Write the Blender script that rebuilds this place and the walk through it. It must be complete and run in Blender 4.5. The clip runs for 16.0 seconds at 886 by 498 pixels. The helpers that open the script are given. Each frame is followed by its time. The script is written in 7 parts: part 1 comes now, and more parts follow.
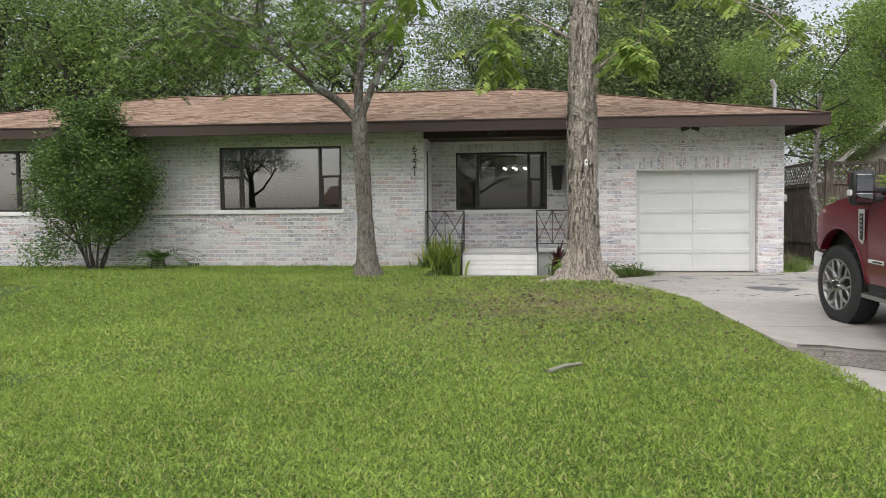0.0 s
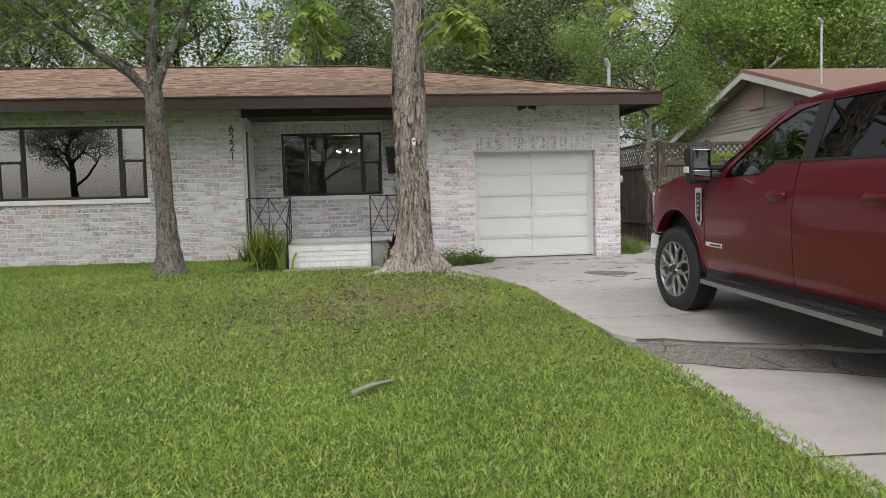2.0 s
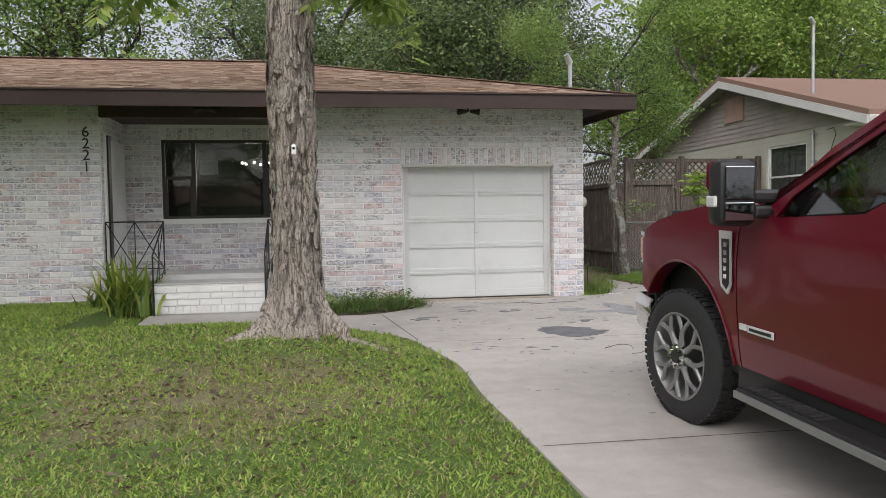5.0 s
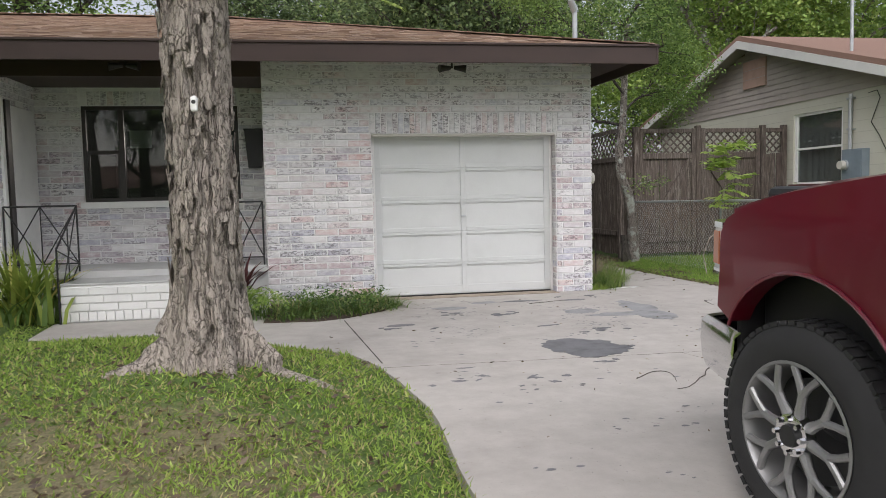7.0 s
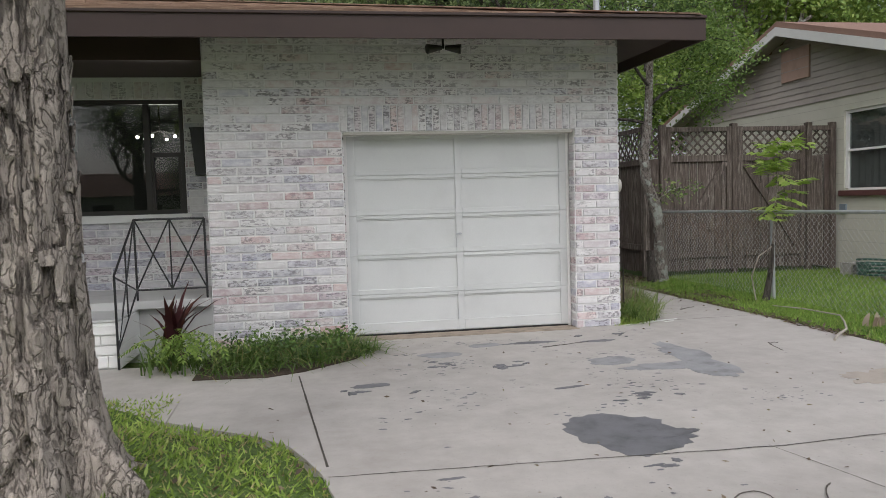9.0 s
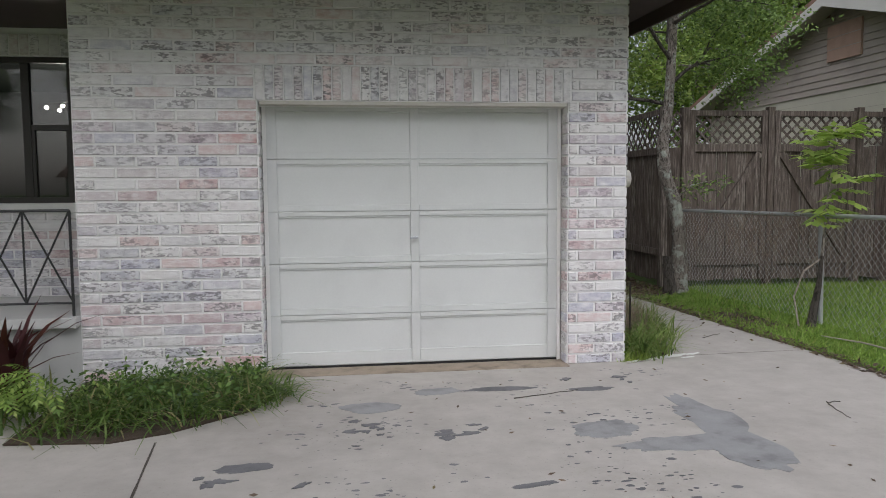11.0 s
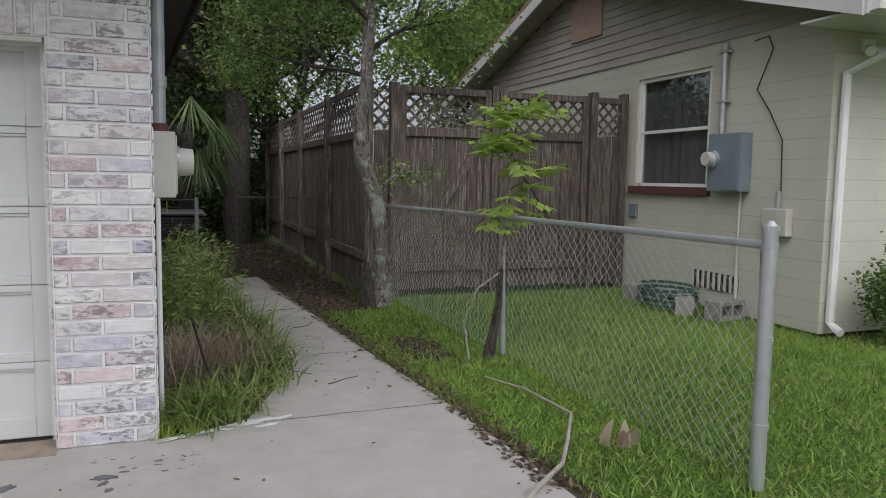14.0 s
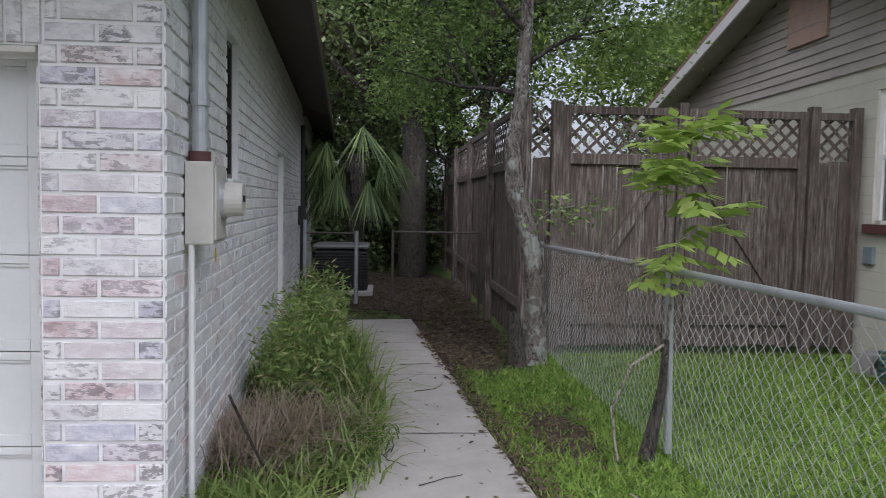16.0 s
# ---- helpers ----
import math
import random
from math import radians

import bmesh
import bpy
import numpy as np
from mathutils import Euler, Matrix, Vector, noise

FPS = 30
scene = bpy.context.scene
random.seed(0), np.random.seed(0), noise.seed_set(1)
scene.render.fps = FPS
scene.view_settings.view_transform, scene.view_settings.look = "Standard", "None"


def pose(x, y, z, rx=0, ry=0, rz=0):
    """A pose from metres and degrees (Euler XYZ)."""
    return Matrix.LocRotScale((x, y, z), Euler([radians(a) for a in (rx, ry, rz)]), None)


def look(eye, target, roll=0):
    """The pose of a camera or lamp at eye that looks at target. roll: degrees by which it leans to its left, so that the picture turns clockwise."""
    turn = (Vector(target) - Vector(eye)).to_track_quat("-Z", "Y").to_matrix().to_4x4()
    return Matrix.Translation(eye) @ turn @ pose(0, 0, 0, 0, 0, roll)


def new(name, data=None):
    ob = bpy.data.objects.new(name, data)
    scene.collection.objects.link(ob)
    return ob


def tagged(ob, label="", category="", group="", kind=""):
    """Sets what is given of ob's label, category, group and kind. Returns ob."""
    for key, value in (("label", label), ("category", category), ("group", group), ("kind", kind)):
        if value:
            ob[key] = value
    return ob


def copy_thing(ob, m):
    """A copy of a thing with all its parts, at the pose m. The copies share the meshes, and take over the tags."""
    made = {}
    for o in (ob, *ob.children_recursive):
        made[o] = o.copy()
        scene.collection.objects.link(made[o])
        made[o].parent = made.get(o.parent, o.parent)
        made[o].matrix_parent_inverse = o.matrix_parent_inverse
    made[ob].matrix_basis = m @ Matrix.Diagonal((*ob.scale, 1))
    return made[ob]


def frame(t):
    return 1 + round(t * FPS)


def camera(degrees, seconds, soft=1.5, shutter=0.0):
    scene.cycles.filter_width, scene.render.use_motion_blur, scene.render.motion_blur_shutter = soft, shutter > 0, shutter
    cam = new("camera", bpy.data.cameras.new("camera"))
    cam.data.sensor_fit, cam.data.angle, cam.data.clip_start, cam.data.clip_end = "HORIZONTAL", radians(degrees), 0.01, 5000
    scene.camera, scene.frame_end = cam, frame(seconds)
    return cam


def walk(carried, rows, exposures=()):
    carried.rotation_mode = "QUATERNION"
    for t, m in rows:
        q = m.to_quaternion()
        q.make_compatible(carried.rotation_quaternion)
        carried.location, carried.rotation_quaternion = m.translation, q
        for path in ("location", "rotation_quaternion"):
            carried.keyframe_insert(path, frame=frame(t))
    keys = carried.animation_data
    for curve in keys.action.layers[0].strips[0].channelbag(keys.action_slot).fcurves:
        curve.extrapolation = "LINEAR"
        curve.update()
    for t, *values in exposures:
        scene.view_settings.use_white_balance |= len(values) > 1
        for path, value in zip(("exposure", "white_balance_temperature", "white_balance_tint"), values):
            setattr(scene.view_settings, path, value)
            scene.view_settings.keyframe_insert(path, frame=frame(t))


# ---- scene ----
cam = camera(61.5, 16.0, soft=0.85, shutter=0.2)
PATH = [
    (0, (0.681, 0.122, 1.132), (0.495, 2.112, 1.053), -0.4),
    (0.5, (0.79, 0.221, 1.12), (0.736, 2.217, 1.009), -0.8),
    (1, (0.862, 0.474, 1.081), (0.958, 2.467, 0.952), -0.9),
    (1.5, (0.957, 0.867, 1.064), (1.143, 2.854, 0.928), -1.1),
    (2, (1.109, 1.33, 1.124), (1.31, 3.316, 1.002), -1.5),
    (2.5, (1.187, 1.786, 1.196), (1.42, 3.769, 1.092), -1.4),
    (3, (1.323, 2.26, 1.27), (1.599, 4.239, 1.17), -1.4),
    (3.5, (1.553, 2.755, 1.3), (1.86, 4.73, 1.213), -0.9),
    (3.7, (1.63, 2.945, 1.313), (1.946, 4.918, 1.225), -0.9),
    (5.8, (2.249, 5.049, 1.31), (2.551, 7.024, 1.226), -0.8),
    (6, (2.311, 5.236, 1.313), (2.607, 7.211, 1.212), -0.8),
    (6.5, (2.445, 5.726, 1.314), (2.74, 7.7, 1.181), -1.0),
    (7, (2.506, 6.244, 1.331), (2.837, 8.212, 1.188), -1.3),
    (7.5, (2.652, 6.767, 1.338), (3.008, 8.731, 1.209), -1.7),
    (8, (2.791, 7.206, 1.372), (3.149, 9.169, 1.243), -2.0),
    (8.5, (2.861, 7.678, 1.412), (3.203, 9.644, 1.276), -1.8),
    (8.7, (2.918, 7.868, 1.407), (3.242, 9.838, 1.279), -1.9),
    (11, (3.853, 9.937, 1.451), (4.117, 11.913, 1.29), -0.4),
    (11.5, (4.15, 10.291, 1.476), (4.788, 12.181, 1.329), -1.5),
    (12, (4.529, 10.525, 1.475), (5.282, 12.37, 1.311), -1.6),
    (12.5, (4.91, 10.765, 1.45), (5.724, 12.582, 1.263), -1.1),
    (13, (5.37, 10.996, 1.457), (6.175, 12.816, 1.262), -0.6),
    (13.5, (5.85, 11.222, 1.476), (6.609, 13.061, 1.274), 0.3),
    (14, (6.237, 11.537, 1.457), (6.923, 13.406, 1.268), 0.9),
    (14.5, (6.577, 11.844, 1.472), (7.145, 13.754, 1.309), 1.1),
    (15, (6.834, 12.096, 1.502), (7.264, 14.045, 1.365), 1.1),
    (15.5, (6.981, 12.385, 1.509), (7.294, 14.357, 1.396), 1.0),
    (16, (7.056, 12.67, 1.53), (7.209, 14.66, 1.408), 1.1),
]
walk(cam, [(t, look(eye, target, roll)) for t, eye, target, roll in PATH], exposures=[
    (0, 0.5, 6450, 12), (1.5, 0.34, 6450, 12), (3.5, 0.32, 6420, 13), (7, 0.36, 6350, 14), (8.5, 0.2, 6300, 13), (11, 0.02, 6230, 13),
    (12.5, -0.34, 6220, 14), (13.5, -0.16, 6200, 14), (14.2, 0.04, 6120, 14), (15, 0.12, 6000, 16), (16, 0.25, 5900, 17)])

# ---------------------------------------------------------------- light
world = bpy.data.worlds.new("overcast_sky")
scene.world = world
world.use_nodes = True
_wn = world.node_tree
_bg = _wn.nodes["Background"]
_sky = _wn.nodes.new("ShaderNodeTexSky")
_sky.sky_type = "NISHITA"
_sky.sun_disc = False
_sky.sun_elevation = radians(46)
_sky.sun_rotation = radians(213)
_sky.dust_density = 4.0
_hs = _wn.nodes.new("ShaderNodeHueSaturation")
_hs.inputs["Saturation"].default_value = 0.32
_wn.links.new(_sky.outputs[0], _hs.inputs["Color"])
_wn.links.new(_hs.outputs[0], _bg.inputs["Color"])
_bg.inputs["Strength"].default_value = 0.15

sun = new("sun", bpy.data.lights.new("sun", "SUN"))
sun.data.energy, sun.data.angle, sun.data.color = 1.2, radians(40), (1.0, 0.985, 0.955)
sun.matrix_world = look((14, -13, 24), (0, 8, 0))


# ---------------------------------------------------------------- mesh helpers
def part(name, bm, material, parent=None, label="", smooth=False):
    """Link a bmesh as one mesh object, under a thing or on its own."""
    me = bpy.data.meshes.new(name)
    if isinstance(bm, tuple):
        me.from_pydata(*bm)
    else:
        bmesh.ops.recalc_face_normals(bm, faces=bm.faces[:])
        bm.to_mesh(me)
        bm.free()
    if smooth:
        me.polygons.foreach_set("use_smooth", [True] * len(me.polygons))
    for m in (material if isinstance(material, (list, tuple)) else [material]):
        me.materials.append(m)
    ob = new(name, me)
    if parent is not None:
        ob.parent = parent
    if label:
        ob["label"] = label
    return ob


def thing(name, label, category, group="", at=(0, 0, 0), kind=""):
    ob = new(name)
    ob.location = at
    return tagged(ob, label, category, group, kind)


def box(x0, x1, y0, y1, z0, z1, bevel=0.0, bm=None, m=None):
    bm = bm or bmesh.new()
    mat = Matrix.Translation(((x0 + x1) / 2, (y0 + y1) / 2, (z0 + z1) / 2)) @ Matrix.Diagonal((abs(x1 - x0), abs(y1 - y0), abs(z1 - z0), 1))
    got = bmesh.ops.create_cube(bm, size=1, matrix=(m @ mat) if m is not None else mat)["verts"]
    if bevel:
        edges = list({e for v in got for e in v.link_edges})
        bmesh.ops.bevel(bm, geom=edges, offset=bevel, segments=2, affect="EDGES", profile=0.5)
    return bm


def rod(p0, p1, r0, r1=None, seg=10, bm=None, caps=True):
    bm = bm or bmesh.new()
    r1 = r0 if r1 is None else r1
    a, b = Vector(p0), Vector(p1)
    d = b - a
    m = Matrix.Translation((a + b) / 2) @ d.to_track_quat("Z", "Y").to_matrix().to_4x4()
    bmesh.ops.create_cone(bm, cap_ends=caps, segments=seg, radius1=r0, radius2=r1, depth=d.length, matrix=m)
    return bm


def sweep(points, radii, seg=8, bm=None, wob=0.0, seed=0.0, close=True):
    """A tube through points, with its own radius at each; wob makes its skin uneven."""
    bm = bm or bmesh.new()
    pts = [Vector(p) for p in points]
    if not isinstance(radii, (list, tuple)):
        radii = [radii] * len(pts)
    rings = []
    side = None
    for i, p in enumerate(pts):
        d = (pts[min(i + 1, len(pts) - 1)] - pts[max(i - 1, 0)]).normalized()
        if side is None:
            side = d.orthogonal().normalized()
        side = (side - d * side.dot(d)).normalized()
        up = d.cross(side)
        ring = []
        for k in range(seg):
            a = 2 * math.pi * k / seg
            way = math.cos(a) * side + math.sin(a) * up
            r = radii[i]
            if wob:
                r *= 1 + wob * noise.noise((p + way * 0.3) * 4 + Vector((seed, 0, 0)))
            ring.append(bm.verts.new(p + way * r))
        rings.append(ring)
    for a, b in zip(rings, rings[1:]):
        for k in range(seg):
            bm.faces.new((a[k], a[(k + 1) % seg], b[(k + 1) % seg], b[k]))
    if close:
        bm.faces.new(rings[0][::-1])
        bm.faces.new(rings[-1])
    return bm


def slab(poly, z0, z1, bm=None, axis="z"):
    """A flat outline given thickness along an axis; outline points are the other two coordinates in order."""
    bm = bm or bmesh.new()

    def put(u, v, w):
        return {"z": (u, v, w), "y": (u, w, v), "x": (w, u, v)}[axis]
    a = [bm.verts.new(put(u, v, z0)) for u, v in poly]
    b = [bm.verts.new(put(u, v, z1)) for u, v in poly]
    bm.faces.new(a[::-1])
    bm.faces.new(b)
    n = len(poly)
    for k in range(n):
        bm.faces.new((a[k], a[(k + 1) % n], b[(k + 1) % n], b[k]))
    return bm


def holed_wall(axis, f0, f1, u0, u1, z0, z1, holes):
    """A wall from f0 to f1 in depth, along u and z, with openings (u0, u1, z0, z1) cut right through."""
    us = sorted({u0, u1, *[h[0] for h in holes], *[h[1] for h in holes]})
    zs = sorted({z0, z1, *[h[2] for h in holes], *[h[3] for h in holes]})
    bm = bmesh.new()
    cache = {}

    def v(u, f, z):
        key = (round(u, 5), f, round(z, 5))
        if key not in cache:
            cache[key] = bm.verts.new((u, f, z) if axis == "x" else (f, u, z))
        return cache[key]

    def solid(i, k):
        if i < 0 or k < 0 or i >= len(us) - 1 or k >= len(zs) - 1:
            return False
        cu, cz = (us[i] + us[i + 1]) / 2, (zs[k] + zs[k + 1]) / 2
        return not any(h[0] < cu < h[1] and h[2] < cz < h[3] for h in holes)
    for i in range(len(us) - 1):
        for k in range(len(zs) - 1):
            if not solid(i, k):
                continue
            a, b, c, d = us[i], us[i + 1], zs[k], zs[k + 1]
            for f in (f0, f1):
                bm.faces.new((v(a, f, c), v(b, f, c), v(b, f, d), v(a, f, d)))
            for (di, dk, p, q) in ((-1, 0, (a, c), (a, d)), (1, 0, (b, c), (b, d)), (0, -1, (a, c), (b, c)), (0, 1, (a, d), (b, d))):
                if not solid(i + di, k + dk):
                    bm.faces.new((v(p[0], f0, p[1]), v(q[0], f0, q[1]), v(q[0], f1, q[1]), v(p[0], f1, p[1])))
    return bm


# ---------------------------------------------------------------- materials
class Mat:
    """A node material with short ways to reach its nodes."""

    def __init__(self, name, rough=0.7, metal=0.0, **kw):
        self.m = bpy.data.materials.new(name)
        self.m.use_nodes = True
        self.t = self.m.node_tree
        self.b = self.t.nodes["Principled BSDF"]
        self.b.inputs["Roughness"].default_value = rough
        self.b.inputs["Metallic"].default_value = metal
        for k, v in kw.items():
            self.b.inputs[k.replace("_", " ")].default_value = v
        self.co = self.node("ShaderNodeTexCoord").outputs["Object"]

    def node(self, kind):
        return self.t.nodes.new(kind)

    def link(self, a, b):
        self.t.links.new(a, b)

    def world(self):
        return self.node("ShaderNodeNewGeometry").outputs["Position"]

    def scaled(self, s, co=None):
        n = self.node("ShaderNodeMapping")
        n.inputs["Scale"].default_value = s if isinstance(s, tuple) else (s, s, s)
        self.link(co or self.co, n.inputs["Vector"])
        return n.outputs[0]

    def noise(self, scale, detail=4, co=None, rough=0.6, stretch=None):
        n = self.node("ShaderNodeTexNoise")
        n.inputs["Scale"].default_value, n.inputs["Detail"].default_value, n.inputs["Roughness"].default_value = scale, detail, rough
        self.link(self.scaled(stretch, co) if stretch else (co or self.co), n.inputs["Vector"])
        return n.outputs["Fac"]

    def ramp(self, fac, *stops):
        n = self.node("ShaderNodeValToRGB")
        el = n.color_ramp.elements
        while len(el) < len(stops):
            el.new(0.5)
        for e, (p, c) in zip(el, stops):
            e.position = p
            e.color = (*c, 1) if isinstance(c, tuple) else (c, c, c, 1)
        self.link(fac, n.inputs[0])
        return n.outputs[0]

    def mix(self, fac, a, b, mode="MIX"):
        n = self.node("ShaderNodeMix")
        n.data_type, n.blend_type = "RGBA", mode
        for sock, val in ((n.inputs[0], fac), (n.inputs[6], a), (n.inputs[7], b)):
            if isinstance(val, bpy.types.NodeSocket):
                self.link(val, sock)
            elif isinstance(val, tuple):
                sock.default_value = (*val, 1)
            else:
                sock.default_value = val
        return n.outputs[2]

    def math(self, op, a, b=0.0):
        n = self.node("ShaderNodeMath")
        n.operation = op
        for sock, val in zip(n.inputs, (a, b)):
            if isinstance(val, bpy.types.NodeSocket):
                self.link(val, sock)
            else:
                sock.default_value = val
        return n.outputs[0]

    def rand(self):
        return self.node("ShaderNodeObjectInfo").outputs["Random"]

    def island(self):
        return self.node("ShaderNodeNewGeometry").outputs["Random Per Island"]

    def colour(self, sock):
        self.link(sock, self.b.inputs["Base Color"])
        return self

    def bump(self, height, strength=0.3, dist=0.01):
        n = self.node("ShaderNodeBump")
        n.inputs["Strength"].default_value, n.inputs["Distance"].default_value = strength, dist
        self.link(height, n.inputs["Height"])
        self.link(n.outputs[0], self.b.inputs["Normal"])
        return self

    def rough(self, sock):
        self.link(sock, self.b.inputs["Roughness"])
        return self


def painted(name, col, rough=0.5, dirt=0.15, scale=3.0, bump=0.1, metal=0.0):
    """Paint or plain matter of one colour, with stains and fine grain."""
    m = Mat(name, rough, metal)
    dark = tuple(c * (1 - 2.2 * dirt) for c in col)
    light = tuple(min(1, c * (1 + dirt)) for c in col)
    a = m.ramp(m.noise(scale, 6), (0.3, dark), (0.5, col), (0.75, light))
    m.colour(m.mix(0.25, a, m.ramp(m.noise(scale * 40, 3), (0.3, dark), (0.7, light))))
    if bump:
        m.bump(m.noise(scale * 60, 3), bump, 0.004)
    return m.m


def brick_skin(name, island, cover=0.0):
    m = Mat(name, 0.8)
    r = m.island() if island else m.rand()
    co = m.world()
    tint = m.ramp(r, (0.0, (0.70, 0.69, 0.69)), (0.22, (0.64, 0.61, 0.61)), (0.38, (0.42, 0.42, 0.51)), (0.5, (0.62, 0.47, 0.46)), (0.62, (0.55, 0.54, 0.56)), (0.74, (0.66, 0.63, 0.62)), (0.86, (0.42, 0.42, 0.47)), (1.0, (0.55, 0.36, 0.35)))
    off = m.node("ShaderNodeCombineXYZ")
    m.link(m.math("MULTIPLY", r, 37.0), off.inputs[0])
    m.link(m.math("MULTIPLY", r, 91.0), off.inputs[2])
    add = m.node("ShaderNodeVectorMath")
    m.link(co, add.inputs[0])
    m.link(off.outputs[0], add.inputs[1])
    moved = add.outputs[0]
    wash = m.noise(9, 5, moved, 0.7, (1, 1, 1.8))
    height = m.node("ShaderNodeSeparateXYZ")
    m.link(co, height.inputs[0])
    # Whiter towards the top: heavier wash, plus a lift against the eave's shade.
    top_lift = m.ramp(m.math("ADD", m.math("MULTIPLY", height.outputs[2], 0.25), m.math("MULTIPLY", m.noise(1.2, 3, co), 0.25)), (0.58, 0.0), (0.75, 0.16))
    washed = m.mix(m.ramp(m.math("ADD", wash, top_lift), (0.42 - cover, 0.04 + max(0, cover)), (0.70 - cover, 0.78)), tint, (0.80, 0.80, 0.79))
    hatch = m.noise(46, 3, moved, 0.6, (0.55, 0.55, 1.35))
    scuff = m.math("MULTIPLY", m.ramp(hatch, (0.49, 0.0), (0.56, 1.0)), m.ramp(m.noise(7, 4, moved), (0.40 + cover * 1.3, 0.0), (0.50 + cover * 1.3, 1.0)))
    pick = m.ramp(m.math("FRACT", m.math("MULTIPLY", r, 17.3)), (0.2, 0.0), (0.55, 1.0))
    bare = m.math("MULTIPLY", scuff, pick)
    broad = m.ramp(m.noise(0.9, 3, co), (0.35, 0.45), (0.6, 1.0))
    col = m.mix(m.math("MULTIPLY", bare, m.math("MULTIPLY", broad, 0.7)), washed, (0.10, 0.09, 0.095))
    m.colour(col)
    m.bump(m.math("ADD", wash, m.math("MULTIPLY", scuff, -0.6)), 0.5, 0.006)
    return m.m


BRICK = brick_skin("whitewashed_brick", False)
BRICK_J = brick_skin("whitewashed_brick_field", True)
# Side wall's own skins: more white over the tints, fewer scuffs.
BRICK_S = brick_skin("whiter_side_whitewash", False, 0.10)
BRICK_SJ = brick_skin("whiter_side_whitewash_field", True, 0.10)
MORTAR = painted("whitewashed_mortar", (0.80, 0.795, 0.785), 0.9, 0.06, 6, 0.3)
TRIM = painted("brown_trim", (0.045, 0.025, 0.020), 0.55, 0.1, 2, 0.05)
SOFFIT = painted("dark_soffit", (0.075, 0.055, 0.05), 0.7, 0.1, 2, 0.05)
DOORPAINT = painted("white_door_paint", (0.615, 0.63, 0.62), 0.6, 0.04, 1.5, 0.06)
WHITE = painted("white_paint", (0.78, 0.78, 0.76), 0.5, 0.06, 3, 0.08)
GREYPAINT = painted("grey_floor_paint", (0.50, 0.50, 0.49), 0.6, 0.08, 3, 0.08)
BLACK = painted("black_iron", (0.02, 0.02, 0.021), 0.45, 0.1, 6, 0.1)
DARKFRAME = painted("dark_bronze_frame", (0.022, 0.018, 0.016), 0.35, 0.08, 6, 0.05)
GALV = painted("galvanised_steel", (0.50, 0.52, 0.54), 0.42, 0.12, 8, 0.1, 0.55)
CHROME = painted("chrome", (0.72, 0.72, 0.73), 0.09, 0.02, 5, 0.0, 1.0)
ALLOY = painted("alloy", (0.29, 0.29, 0.29), 0.42, 0.05, 8, 0.03, 0.6)
RUBBER = painted("tyre_rubber", (0.022, 0.022, 0.023), 0.75, 0.12, 12, 0.2)
PLASTIC = painted("black_plastic", (0.018, 0.018, 0.019), 0.5, 0.08, 20, 0.15)
# The room's dimness is put into this dark tone for all inner surfaces.
INTERIOR = painted("dim_toned_room", (0.075, 0.082, 0.08), 0.8, 0.06, 2, 0.05)
BLOCK = painted("pale_green_block", (0.54, 0.53, 0.45), 0.8, 0.06, 1.3, 0.35)
NSIDING = painted("taupe_siding", (0.40, 0.36, 0.325), 0.7, 0.1, 2, 0.15)
NTRIM = painted("grey_white_trim", (0.62, 0.62, 0.60), 0.5, 0.06, 2, 0.08)
PEACH = painted("faded_vent_paint", (0.42, 0.29, 0.23), 0.75, 0.1, 4, 0.1)
GREYBOX = painted("grey_enamel_box", (0.22, 0.27, 0.31), 0.45, 0.06, 4, 0.05, 0.2)
CREAMBOX = painted("beige_enamel_box", (0.55, 0.53, 0.48), 0.5, 0.08, 4, 0.06)
SILLBRICK = painted("red_brown_sill", (0.11, 0.045, 0.04), 0.7, 0.12, 8, 0.3)


def glass_mat(name, tint, rough=0.0, base=0.16):
    """Thin glazing: clear through, with a mirror sheen that follows the angle."""
    m = Mat(name)
    out = m.t.nodes["Material Output"]
    thru = m.node("ShaderNodeBsdfTransparent")
    thru.inputs[0].default_value = (*tint, 1)
    gl = m.node("ShaderNodeBsdfGlossy")
    gl.inputs["Roughness"].default_value = rough
    fr = m.node("ShaderNodeLayerWeight")
    sheen = m.math("ADD", m.math("MULTIPLY", m.math("POWER", fr.outputs["Facing"], 4.0), 0.75), base)
    mx = m.node("ShaderNodeMixShader")
    m.link(sheen, mx.inputs[0])
    m.link(thru.outputs[0], mx.inputs[1])
    m.link(gl.outputs[0], mx.inputs[2])
    m.link(mx.outputs[0], out.inputs["Surface"])
    return m.m


GLASS = glass_mat("window_glass", (0.62, 0.65, 0.63))
# Same glass with a weaker sheen, standing in for darker reflections.
PORCHGLASS = glass_mat("dim_sheen_porch_glass", (0.62, 0.65, 0.63), base=0.06)
CARGLASS = glass_mat("car_glass", (0.42, 0.46, 0.45), base=0.09)
TINTGLASS = glass_mat("tinted_car_glass", (0.03, 0.03, 0.035), base=0.06)


def wood_fence_mat():
    m = Mat("weathered_fence_wood", 0.85)
    r = m.rand()
    g = m.noise(5, 6, m.world(), 0.7, (9, 9, 0.7))
    a = m.ramp(g, (0.36, (0.03, 0.023, 0.019)), (0.5, (0.115, 0.093, 0.078)), (0.66, (0.31, 0.275, 0.24)))
    m.colour(m.mix(m.math("MULTIPLY", r, 0.7), a, (0.07, 0.05, 0.04)))
    m.bump(g, 0.6, 0.006)
    return m.m


FENCE = wood_fence_mat()


